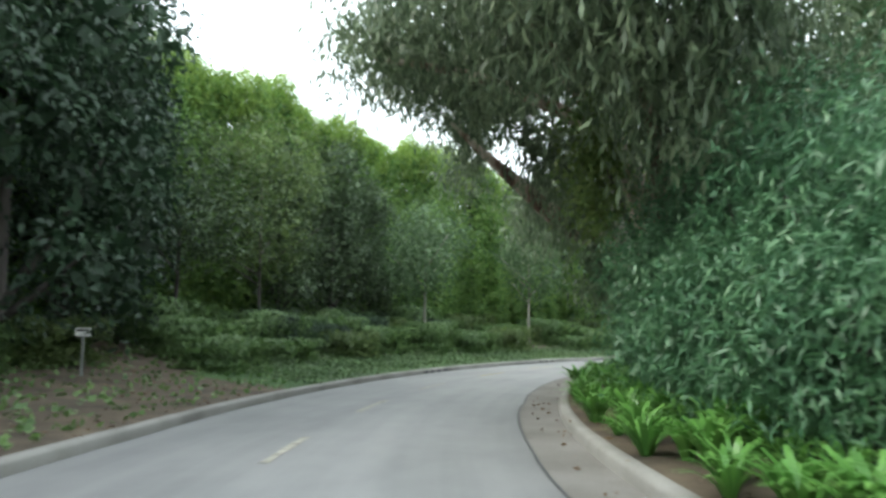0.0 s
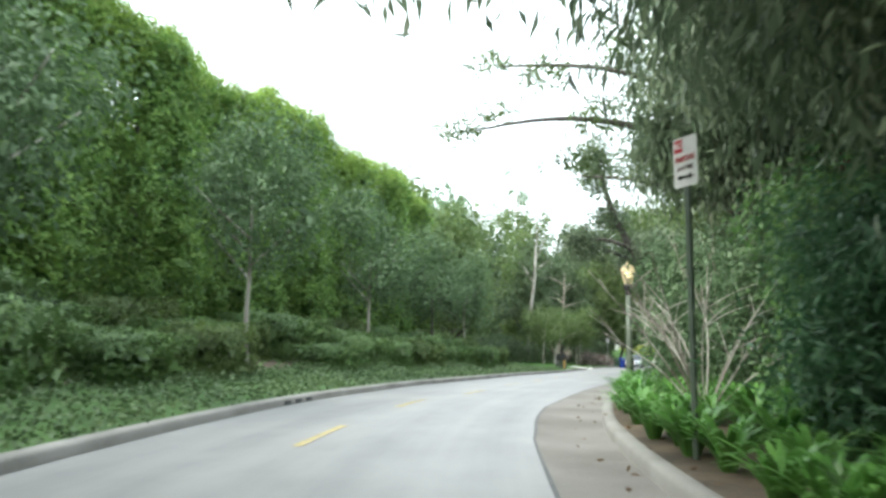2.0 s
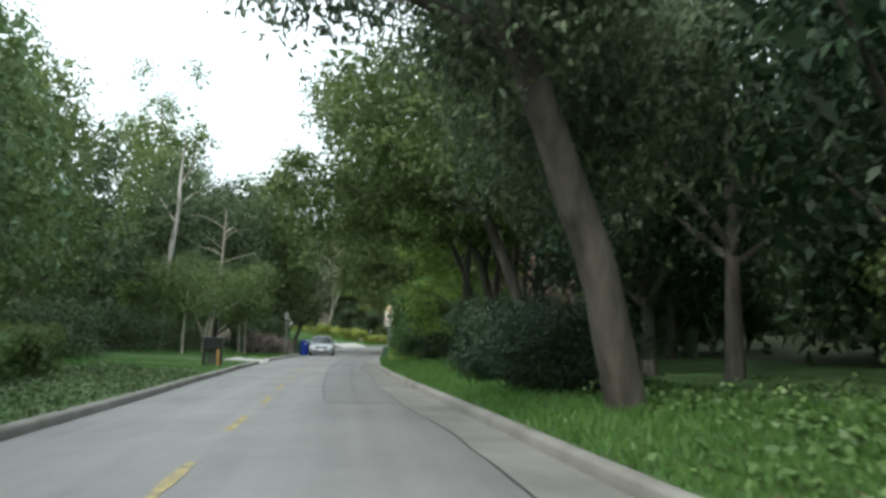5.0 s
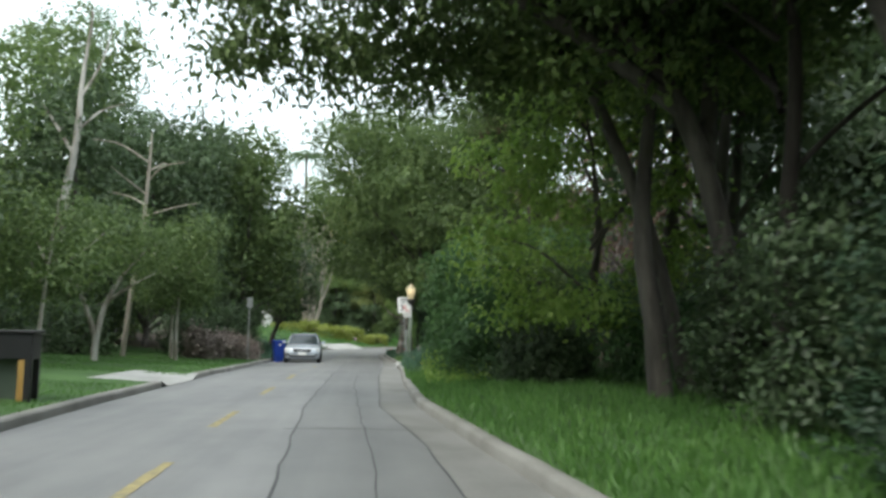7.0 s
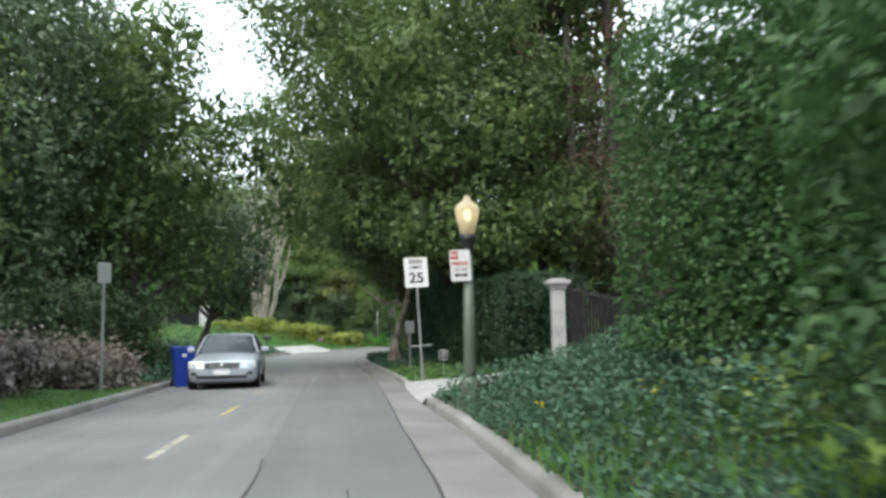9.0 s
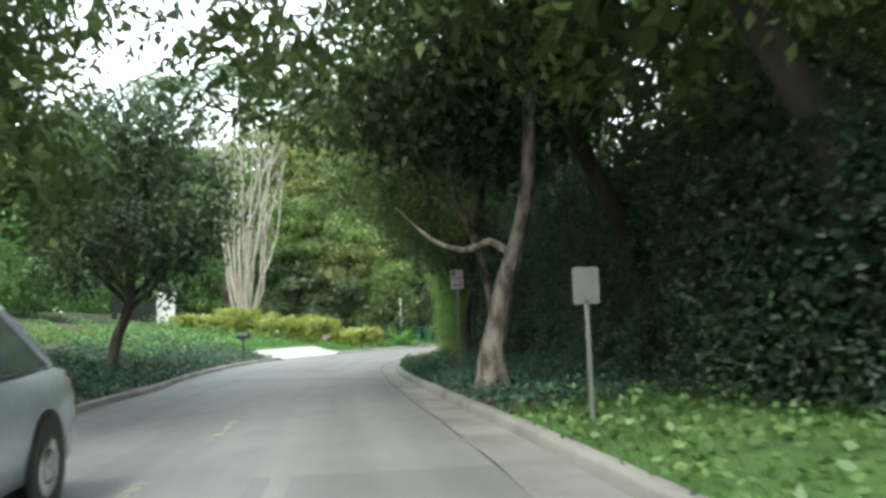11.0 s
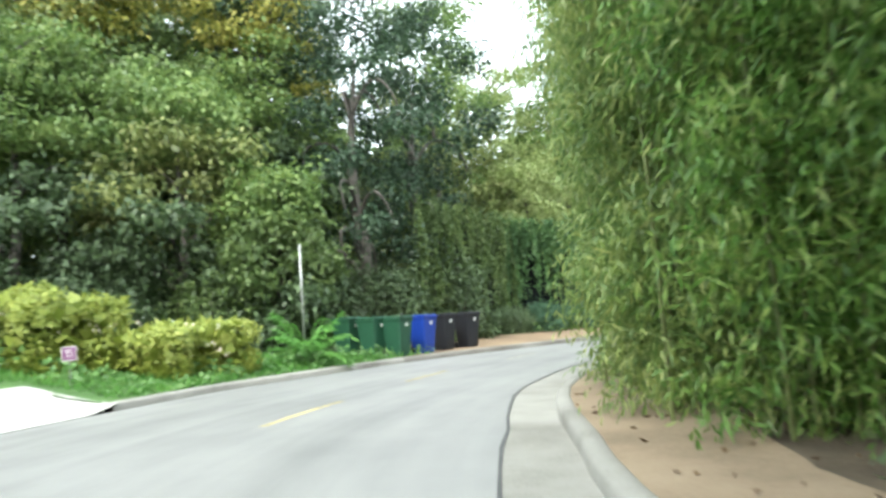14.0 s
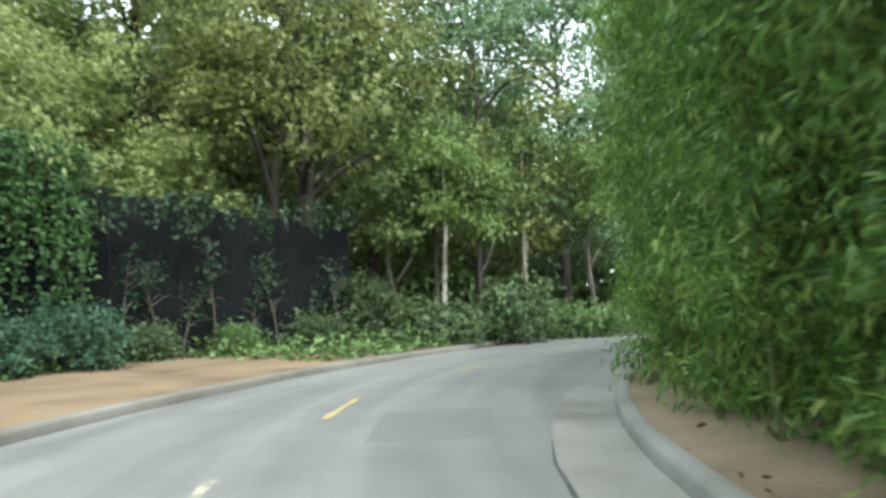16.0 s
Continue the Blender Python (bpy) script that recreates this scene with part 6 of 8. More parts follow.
# box hedges
def box_hedge(name, label, corners, top, mat, seed, count, leaf, bulge=.12, z0=0.0):
    """A clipped hedge over a four-cornered plan, with leafy faces."""
    c = np.array(corners, float)
    root = thing(name, label, "hedge", (*c.mean(0), ground_z(*c.mean(0)) - .05))
    rel = c - c.mean(0)
    rng = np.random.default_rng(seed)
    p, nrm = [], []
    sides = [(rel[i], rel[(i + 1) % 4]) for i in range(4)]
    w = np.array([np.linalg.norm(b - a) * top for a, b in sides] + [np.linalg.norm(rel[1] - rel[0]) * np.linalg.norm(rel[2] - rel[1])])
    k = rng.choice(5, count, p=w / w.sum())
    u, v = rng.random(count), rng.random(count)
    for i in range(5):
        m = k == i
        if i < 4:
            a, b = sides[i]
            q = a + (b - a) * u[m, None]
            t = unit(b - a)
            nn = np.array([t[1], -t[0]])
            z = v[m] * top
            out = bulge * np.sin(q[:, 0] * 2.3 + z * 1.7) * np.cos(q[:, 1] * 2.1 + z * 2.3) - .22 * rng.random(m.sum()) ** 2
            p.append(np.c_[q + nn * out[:, None], z])
            nrm.append(np.tile(np.r_[nn, .25], (m.sum(), 1)))
        else:
            a = rel[0] + (rel[1] - rel[0]) * u[m, None]
            b = rel[3] + (rel[2] - rel[3]) * u[m, None]
            q = a + (b - a) * v[m, None]
            p.append(np.c_[q, top + bulge * np.sin(q[:, 0] * 2 + q[:, 1] * 3) - .15 * rng.random(m.sum())])
            nrm.append(np.tile(np.array([0, 0, 1.0]), (m.sum(), 1)))
    p, nrm = np.concatenate(p), np.concatenate(nrm)
    a = nrm * .5 + rng.normal(size=p.shape) * .6
    ni = count // 2
    cp = rng.random((ni, 2))
    ia = rel[0] + (rel[1] - rel[0]) * cp[:, :1]
    ib = rel[3] + (rel[2] - rel[3]) * cp[:, :1]
    ip = np.c_[ia + (ib - ia) * (.12 + .76 * cp[:, 1:]), rng.random(ni) * top * .92]
    v1, f1 = joined([leaf_quads(p, a, leaf, leaf * .5, rng), leaf_quads(ip, rng.normal(size=(ni, 3)), leaf * 2, leaf * 1.6, rng)])
    part("foliage", mesh_of("foliage", v1, f1, mat), None, root)
    return root


def plan(*sd):
    return [tuple(at(s, d))[:2] for s, d in sd]


box_hedge("clipped_hedge", "tall square-clipped green hedge above the ivy", plan((88.4, 3.9), (93.0, 3.2), (93.0, 6.2), (88.4, 6.8)), 3.45, HEDGE_DARK, 701, 44000, .07, .08)
p = at(87.6, 4.7)
bush(p.x, p.y, 3.7, 1.6, OAK_GREEN, 654, "loose willowy shrub growing over a clipped hedge", count=7000, leaf=.2, slim=.16, droop=.3, gaps=.35)
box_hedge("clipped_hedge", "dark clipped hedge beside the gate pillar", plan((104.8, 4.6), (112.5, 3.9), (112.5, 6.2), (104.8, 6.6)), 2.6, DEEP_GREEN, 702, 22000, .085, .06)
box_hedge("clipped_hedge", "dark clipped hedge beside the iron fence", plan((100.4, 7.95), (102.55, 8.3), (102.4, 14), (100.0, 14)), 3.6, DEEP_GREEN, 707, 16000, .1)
box_hedge("ivy_hedge", "high dark hedge wall grown with ivy", plan((112.6, 4.9), (126, 4.6), (126, 6.6), (112.6, 7)), 4.6, HEDGE_IVY, 703, 24000, .1, .25)
box_hedge("ivy_hedge", "high dark hedge wall grown with ivy", plan((126, 4.5), (131.0, 4.3), (131.2, 6.4), (126, 6.5)), 5.2, HEDGE_IVY, 704, 11000, .1, .3)
# Added wall: its dark leaf colour stands for the hollow's shadow.
box_hedge("ivy_hedge", "dark leafy wall standing for the hollow's shade behind the verge", plan((130.8, 5.1), (140.2, 4.9), (140.2, 7.4), (130.8, 7.2)), 6.2, DEEP_GREEN, 708, 12000, .13, .4)
for q, d, k in ((127.2, 2.6, 3), (133.6, 2.7, 5), (136.6, 4.0, 7)):
    p = at(q, d)
    rr = thing("tree", "dark roadside tree with drooping leafy branches", "tree", (*tuple(at(q, d + 2.4))[:2], ground_z(*tuple(at(q, d + 2.4))[:2]) - .1))
    off = np.array(p)[:2] - np.array(rr.location)[:2]
    tree(rr, [([(0, 0, -.1), (off[0] * .1, off[1] * .1, 2.4), (off[0] * .6, off[1] * .6, 4.6), (off[0] * 1.3, off[1] * 1.3, 5.6)], [.12, .1, .07, .02])], BARK,
         [crown("crown", OAK_GREEN, [(off[0] * m + e, off[1] * m + e2, h, 1.1, 1.1, .8) for m, e, e2, h in ((.5, 0, .6, 5.4), (.9, .3, -.8, 5.0), (1.2, -.2, .9, 5.5), (1.5, 0, -.3, 5.9), (1.7, .4, 1.3, 6.6), (.9, 0, 2.0, 4.7), (1.4, 0, -1.6, 6.4))], 5200, .16, .06, 340 + k, droop=.9, tuft=10, spread=.22, hang=.7, gaps=.35, fill=1.6)])
# Added behind the canes so that the gaps look shaded.
box_hedge("ivy_hedge", "dark leafy wall standing for the shade behind the bamboo", plan((138.6, 5.7), (150.0, 5.6), (150.0, 7.8), (138.6, 7.8)), 7.4, DEEP_GREEN, 709, 12000, .15, .4)
# Added to shade the dirt and close a sky gap; leaves coloured dark.
broad_tree(138.2, 6.8, 11.5, 4.2, DEEP_GREEN, 237, "dense dark tree added to shade the bamboo's end", leaf=.2, lean=(-1.2, 0), count=13000, clear=3.4, gaps=.25, bark=SHADE_BARK)
box_hedge("clipped_hedge", "low clipped hedge topping the far lawn", plan((101, -13.8), (112, -12.5), (112, -15), (101, -16)), 4.0, YELLOW_GREEN, 705, 5000, .2)
root = thing("low_hedge", "low mounded yellow-green flowering hedge", "hedge", (-2.8, 93.1, ground_z(-2.8, 93.1) - .05))
rng = np.random.default_rng(706)
for i in range(2, 11):
    x = -9.0 + 1.22 * i
    h = .58 + .1 * math.sin(i * 1.9) + (.14 if 3 < i < 9 else -.04)
    me = clipped_mound(710 + i, HEDGE_YELLOW, (1.25, 1.05, h), .1, 2900)
    ob = part("mound", me, None, root)
    y = 92.6 + .08 * (x + 9) + rng.uniform(-.25, .25)
    ob.matrix_world = pose(x, y, ground_z(x, y) - .12, 0, 0, rng.uniform(-25, 25))
p = np.c_[rng.uniform(-6.8, 3.9, 80), rng.uniform(91.7, 92.5, 80), np.zeros(80)]
p[:, 1] += .08 * (p[:, 0] + 9)
p[:, 2] = [ground_z(q[0], q[1]) + rng.uniform(.35, 1.05) for q in p]
p = np.repeat(p, 6, 0) + rng.normal(size=(480, 3)) * .03
v, f = leaf_quads(p, rng.normal(size=p.shape), .07, .06, rng, .1)
tagged(new("hedge_flowers", mesh_of("hedge_flowers", v, f, PALE_PETAL)), "small pale blossoms on a yellow-green hedge", "flowers", kind="stuff")


# feather palms far behind the bare tree
def frond(a, up, reach, base, fall, leaf, wide, mat, rng, steps=22):
    """A feather leaf: two rows of leaflets along a drooping spine."""
    t = np.linspace(.05, 1, steps)
    spine = np.stack([math.cos(a) * reach * t, math.sin(a) * reach * t, base + up * t - fall * t ** 2.2], 1)
    side = np.array([-math.sin(a), math.cos(a), 0])
    ax = np.tile(np.array([side, -side]), (steps, 1)) + np.array([math.cos(a) * .6, math.sin(a) * .6, -.3])
    v, f = leaf_quads(np.repeat(spine, 2, 0), ax, leaf, wide, rng, .05, np.array([0, 0, 1.0]) + rng.normal(size=(2 * steps, 3)) * .2)
    return mesh_of("frond", v, f, mat)


def palm(x, y, top, seed):
    root = thing("palm_tree", "tall slim palm with drooping feather fronds", "tree", (x, y, ground_z(x, y) - .1), group="far palms")
    part("trunk", limb_mesh("trunk", [([(0, 0, 0), (.2, 0, top * .5), (0, .1, top)], [.24, .19, .16])], BARK), BARK, root)
    rng = np.random.default_rng(seed)
    for i in range(18):
        part("frond", frond(i * 2.4, 2.2 * rng.uniform(-.1, 1.1), 4.4, top, 3.8, 1.3, .15, GREY_GREEN, rng), None, root)


palm(-12.6, 121, 24.6, 1)
palm(-6.2, 120, 26.0, 2)

# ---- ground cover, bamboo and far woods ----
def scatter(s0, s1, side, o0, o1, density, seed, taper=1.0):
    """Random places on a verge between o0 and o1 metres behind the kerb."""
    rng = np.random.default_rng(seed)
    n = int((s1 - s0) * (o1 - o0) * density)
    s = rng.uniform(s0, s1, n)
    o = o0 + (o1 - o0) * rng.random(n) ** taper
    d = edge(LEFT, s) - o if side < 0 else edge(RIGHT, s) + o
    x, y = np.interp(s, LS, LX), np.interp(s, LS, LY)
    tx, ty = np.interp(s, LS, LTX), np.interp(s, LS, LTY)
    p = np.stack([x + d * ty, y - d * tx, np.interp(s, LS, LZ) + rise(s, d)], 1)
    return p, rng


def ivy(s0, s1, side, o0, o1, density, seed, label, mat=IVY_GREEN, size=.12, lift=.16, name="ivy"):
    p, rng = scatter(s0, s1, side, o0, o1, density, seed)
    p[:, 2] += rng.random(len(p)) ** 1.5 * lift * (1 + .7 * np.sin(p[:, 0] * 1.9 + p[:, 1] * 1.3)) + .02
    a = rng.normal(size=p.shape) * [1, 1, .35] + [0, 0, .25]
    v, f = leaf_quads(p, a, size, size * .8, rng, .12)
    return tagged(new(name, mesh_of(name, v, f, mat)), label, "ground cover", kind="stuff")


def blades(s0, s1, side, o0, o1, density, seed, label, tall, mat=GRASS_GREEN, wide=.018, name="grass"):
    p, rng = scatter(s0, s1, side, o0, o1, density, seed)
    a = rng.normal(size=p.shape) * [.35, .35, .1] + [0, 0, 1]
    p[:, 2] -= .02
    v, f = leaf_quads(p, a, tall * rng.uniform(.5, 1.1, len(p)), wide, rng, .05)
    return tagged(new(name, mesh_of(name, v, f, mat)), label, "grass", kind="stuff")


ivy(17, 72, -1, .12, 2.7, 150, 801, "low green ground cover along the bank foot", COVER_GREEN, .08, .12, "ground_cover")
ivy(20, 66, -1, 2.6, 8.0, 9, 802, "patchy ground cover between bank shrubs", SHRUB_GREEN, .14, .12, "ground_cover")
ivy(2, 18, -1, .3, 5.0, 16, 803, "sparse ground cover on a brown bank", SHRUB_GREEN, .12, .12, "ground_cover")
blades(70, 83.1, -1, .15, 8, 170, 804, "short mown lawn grass", .075)
blades(87.1, 103.5, -1, .15, 8, 170, 805, "short mown lawn grass", .075)
ivy(107, 141.4, -1, .1, 5.5, 140, 806, "glossy ivy covering the bank", IVY_GREEN, .11, .3)
blades(146.6, 155.5, -1, .2, 5.5, 260, 807, "bright green grass before the low hedge", .2, STRAP_GREEN, .025)
ivy(146.6, 156.5, -1, .1, 2.2, 60, 808, "light green creeping plants by the kerb", BRIGHT_GREEN, .14, .22, "ground_cover")
ivy(141.6, 150, -1, 2.6, 10, 60, 821, "light green leafy plants on the bank", BRIGHT_GREEN, .17, .5, "ground_cover")
blades(141.6, 146.6, -1, 2.4, 6, 200, 822, "bright green grass behind the driveway apron", .25, STRAP_GREEN, .025)
ivy(134, 141.4, -1, 2.5, 9, 70, 809, "light green leafy plants on the bank", BRIGHT_GREEN, .17, .4, "ground_cover")
ivy(157.5, 194, -1, 4.6, 7.0, 55, 810, "low green weeds along the fence foot", SHRUB_GREEN, .15, .35, "ground_cover")
ivy(170, 194, -1, .2, 4.2, 60, 811, "low green weeds beside the road", SHRUB_GREEN, .15, .3, "ground_cover")
blades(52, 88, 1, .15, 4.5, 230, 812, "rough grass verge, uncut", .2, GRASS_GREEN, .02)
blades(86, 92, 1, .1, 1.8, 240, 813, "rough grass verge with yellow flowers", .26, GRASS_GREEN, .02)
ivy(43, 60, 1, 1.9, 6.5, 70, 814, "leafy creeper covering the woodland edge", SHRUB_GREEN, .1, .2, "ground_cover")
ivy(40, 54, 1, .25, 2.5, 30, 815, "sparse creeping plants and litter", SHRUB_GREEN, .12, .16, "ground_cover")
ivy(87.5, 98.4, 1, .12, 4.2, 900, 816, "dense glossy ivy covering the bank", IVY_GREEN, .055, .34)
ivy(104.8, 113.5, 1, .12, 3.0, 45, 817, "short weeds in a grass verge", SHRUB_GREEN, .1, .12, "ground_cover")
blades(104.7, 113.5, 1, .12, 3.2, 170, 818, "short grass verge before a hedge", .1)
ivy(113, 131, 1, .15, 3.6, 380, 819, "glossy ivy under roadside trees", IVY_GREEN, .07, .2)
ivy(131, 135.4, 1, .35, 1.3, 130, 825, "weedy creeping plants beside the kerb", SHRUB_GREEN, .08, .18, "ground_cover")
ivy(131, 139, 1, 1.1, 3.4, 110, 820, "weedy creeping plants on bare dirt", DARK_GREEN, .085, .2, "ground_cover")
ivy(83.5, 87.8, 1, .5, 1.9, 260, 824, "lime-green weeds beside the grass", NEW_GROWTH, .09, .4, "ground_cover")
ivy(86.5, 90.4, 1, 1.2, 2.4, 260, 823, "yellow-green weeds at the hedge foot", YELLOW_GREEN, .09, .3, "ground_cover")
# fallen leaves
for s0, s1, side, o0, o1, dens, sd in ((-10, 52, 1, -.5, 1.6, 4, 831), (38, 56, 1, .2, 4, 20, 832), (132, 160, 1, .2, 1.6, 5, 833), (0, 18, -1, .2, 6, 10, 834)):
    p, rng = scatter(s0, s1, side, o0, o1, dens, sd)
    if o0 < 0:
        s_, d_ = road_place(p[:, 0], p[:, 1])
        low = d_ < edge(RIGHT, s_) + .02
        p[low, 2] = np.interp(s_[low], LS, LZ) - .008
    p[:, 2] += .012
    v, f = leaf_quads(p, rng.normal(size=p.shape) * [1, 1, .08], .085, .032, rng, .05)
    tagged(new("fallen_leaves", mesh_of("fallen_leaves", v, f, BROWN_LEAF)), "dry brown fallen leaves on the ground", "leaf litter", kind="stuff")
# yellow blossom in the ivy
p, rng = scatter(86.0, 94.5, 1, .3, 2.8, .8, 841)
p[:, 2] += .32
p = np.repeat(p, 5, 0) + rng.normal(size=(len(p) * 5, 3)) * .02
v, f = leaf_quads(p, rng.normal(size=p.shape) + [0, 0, .8], .05, .045, rng, .1)
tagged(new("wild_flowers", mesh_of("wild_flowers", v, f, FLOWER_YELLOW)), "small bright yellow flowers among ivy", "flowers", kind="stuff")


# strap-leaved clumps along the kerb
def strap_clump(seed, n=44, tall=.62):
    rng = np.random.default_rng(seed)
    pcs = []
    for i in range(n):
        a = rng.uniform(0, 6.28)
        reach = rng.uniform(.25, .6)
        h = tall * rng.uniform(.55, 1)
        w = rng.uniform(.022, .038)
        dirv = np.array([math.cos(a), math.sin(a), 0])
        side = np.array([-dirv[1], dirv[0], 0])
        t = np.linspace(0, 1, 5)[:, None]
        line = dirv * (reach * t ** 1.4 + .05) + np.array([0, 0, 1]) * (h * (1.75 * t - .95 * t ** 2.4))
        ww = w * np.array([.7, 1, .95, .7, .08])[:, None]
        v = np.stack([line - side * ww, line + side * ww], 1).reshape(-1, 3)
        pcs.append((v, np.array([(2 * j, 2 * j + 1, 2 * j + 3, 2 * j + 2) for j in range(4)])))
    v, f = joined(pcs)
    return mesh_of("strap_leaf_plant", v, f, STRAP_GREEN)


STRAPS = [strap_clump(850 + k) for k in range(5)]
k = 0
for s in np.arange(-2, 42.5, .5):
    for o in (.42, 1.0, 1.65, 2.3):
        if RNG.random() < (.12 if s < 32 else .5) or (o > 1.2 and 3 < s < 15) or (o > 1.8 and s > 34):
            continue
        p = on_ground(s + RNG.uniform(-.25, .25), edge(RIGHT, s) + o + RNG.uniform(-.15, .25), .02)
        ob = new("strap_leaf_plant", STRAPS[k % 5])
        ob.matrix_world = pose(*p, 0, 0, RNG.uniform(0, 360)) @ Matrix.Diagonal((*[RNG.uniform(.55, 1.0)] * 3, 1))
        tagged(ob, "clump of arching bright-green strap leaves", "plant", "strap-leaved plants along the kerb")
        k += 1
for q, o in ((39.6, .35), (40.1, .55), (40.5, .3), (40.4, .75), (41.3, .65), (41.6, .35)):
    p = on_ground(q, edge(RIGHT, q) + o, .02)
    ob = new("strap_leaf_plant", STRAPS[k % 5])
    ob.matrix_world = pose(*p, 0, 0, 70 * k) @ Matrix.Diagonal((.75, .75, .8, 1))
    tagged(ob, "small strap-leaved clump at a lamp's foot", "plant", "strap-leaved plants along the kerb")
    k += 1
# spiky fern-like plant at the pole
root = thing("cycad", "spiky arching green plant at a pole's foot", "plant", (5.95, 95.1, ground_z(5.95, 95.1)))
rng = np.random.default_rng(861)
for i in range(26):
    part("frond", frond(i * 2.4, rng.uniform(.5, 1.7), rng.uniform(.75, 1.15), .12, rng.uniform(.4, .9), .26, .045, STRAP_GREEN, rng, 16), None, root)

# bamboo hedge leaning over the dirt strip
def bamboo_clump(seed, tall=7.0, over=0.0, count=15500, leaf=.14, canes=13, mat=BAMBOO_GREEN):
    rng = np.random.default_rng(seed)
    rows, blobs = [], []
    for i in range(canes):
        x, y = rng.uniform(-.7, .7), rng.uniform(-.5, .45)
        lean = rng.uniform(-.1, .5) + over
        top = tall * rng.uniform(.75, 1.05)
        rows.append(([(x, y, -.1), (x + rng.uniform(-.1, .1), y - lean * .2, top * .35), (x + rng.uniform(-.2, .2), y - lean * .6, top * .7), (x + rng.uniform(-.3, .3), y - lean * 1.5, top)], [.022, .02, .015, .005]))
        for z in np.linspace(.08, .98, 9) + rng.uniform(-.05, .05, 9):
            swell = .25 * math.sin(math.pi * min(max(z, 0), 1))
            blobs.append((x + rng.uniform(-.3, .3), y - lean * z * z * 1.4 - swell + rng.uniform(-.35, .25), top * z, rng.uniform(.28, .46), rng.uniform(.25, .4), rng.uniform(.2, .36)))
    return [limb_mesh("cane", [c], CANE, 5, .02) for c in rows], crown("foliage", mat, blobs, count, leaf, leaf * .17, seed, droop=.5, tuft=11, spread=leaf * .95, inner=.22, gaps=.25, hang=.12, fill=1.35)


def bamboo_things(seeds, label, **kw):
    made = []
    for kk in seeds:
        cm, fm = bamboo_clump(kk, **kw)
        r = thing("bamboo_clump", label, "bamboo", group="bamboo hedge")
        for c in cm:
            part("cane", c, None, r)
        part("foliage", fm, None, r)
        made.append(r)
    return made


STRAW_BAMBOO = bamboo_things((870, 871, 872), "tall yellowing bamboo clump arching over bare dirt", mat=BAMBOO_STRAW)
BAMBOO = bamboo_things((876, 877, 878), "tall dense green bamboo clump arching over bare dirt")
BACK_BAMBOO = bamboo_things((874, 875), "tall bamboo clump behind the front row", count=5200, leaf=.22, canes=8)
used = [0, 0, 0]
for s in np.concatenate([np.arange(138.2, 156, 1.1), np.arange(156.6, 178, 1.2)]):
    d = edge(RIGHT, s) + np.interp(s, [138, 142, 148, 152, 158, 163, 168, 184], [2.6, 1.6, 1.45, 1.8, 1.7, 1.45, 1.2, 1.2]) + .25 * math.sin(s * 2.1) + (.3 if 152.2 < s < 155.4 else 0)
    for row in (0, 1):
        kind = 2 if row else (1 if s > 148.5 or s < 141 else 0)
        stock = (STRAW_BAMBOO, BAMBOO, BACK_BAMBOO)[kind]
        if (row and s < 147) or (not row and 152.2 < s < 152.9):
            continue
        p = on_ground(s + row * .5, d + row * 1.1)
        m = pose(*p, 0, 0, heading(s) + RNG.uniform(-22, 22) + 180)
        if used[kind] < len(stock):
            stock[used[kind]].matrix_world = m
        else:
            o = copy_thing(stock[used[kind] % len(stock)], m)
            o.scale = (1, 1, RNG.uniform(.9, 1.12))
        used[kind] += 1

# two clumps hanging far over the lamp
for k, (s, d) in enumerate(((152.7, 3.15), (151.9, 3.2))):
    r = bamboo_things((879 + k,), "bamboo clump hanging over a street lamp", tall=6.4, over=.9)[0]
    r.matrix_world = pose(*on_ground(s, d), 0, 0, heading(s) + 180)

# distant woods closing the view
def far_woods(name, label, places, mat, seed, leaf=.55):
    blobs = []
    rng = np.random.default_rng(seed)
    for x, y, top, r in places:
        z = ground_z(x, y)
        for q in (.2, .45, .7, .9):
            blobs.append((x + rng.uniform(-1, 1), y + rng.uniform(-1, 1), z + top * q, r * (1.1 - .5 * q), r * (1.1 - .5 * q), top * .2))
    v, f = crown_shape(blobs, len(places) * 1300, leaf, leaf * .5, seed, tuft=7, spread=.5, inner=.35, gaps=.2)
    return tagged(new(name, mesh_of(name, v, f, mat)), label, "woods", kind="stuff")


rng = np.random.default_rng(900)
left = [(*tuple(at(s, -20 - 7 * (i % 3) + rng.uniform(-1.5, 1.5)))[:2], rng.uniform(7, 10.5), 3.6) for i, s in enumerate(np.arange(-10, 128, 3.2))]
right = [(*tuple(at(s, 14 + 6 * (i % 3) + (12 if 93 < s < 118 else 0) + rng.uniform(-1.5, 1.5)))[:2], rng.uniform(8, 11.5) * (1.2 if 93 < s < 124 else 1), 3.6) for i, s in enumerate(np.arange(-10, 132, 3.2))]
end = [(x, y + rng.uniform(-2, 2), rng.uniform(14, 20) * (1 if x < 10 else .66 if x < 34 else .9), 4.6) for x in np.arange(-44, 66, 4.5) for y in (119, 126)]
end += [(-30 + rng.uniform(-2, 2), y, rng.uniform(10, 14), 4.0) for y in np.arange(66, 118, 5)]
side = [(54 + rng.uniform(-2, 2), y, rng.uniform(8, 11), 4.0) for y in np.arange(70, 118, 4.5)]
back = [(30 + 6 * i, -78 - 5 * (i % 2), 9, 4) for i in range(-4, 6)]
far_woods("far_woods", "mixed green woods on the hillside beyond the hedge", left, OAK_GREEN, 901)
far_woods("far_woods", "dark green woods behind the roadside trees", right, DARK_GREEN, 902)
far_woods("far_woods", "mixed green woods closing the road's end", end, OAK_GREEN, 903)
far_woods("far_woods", "mixed green woods beyond the bamboo", side + back, OAK_GREEN, 904)

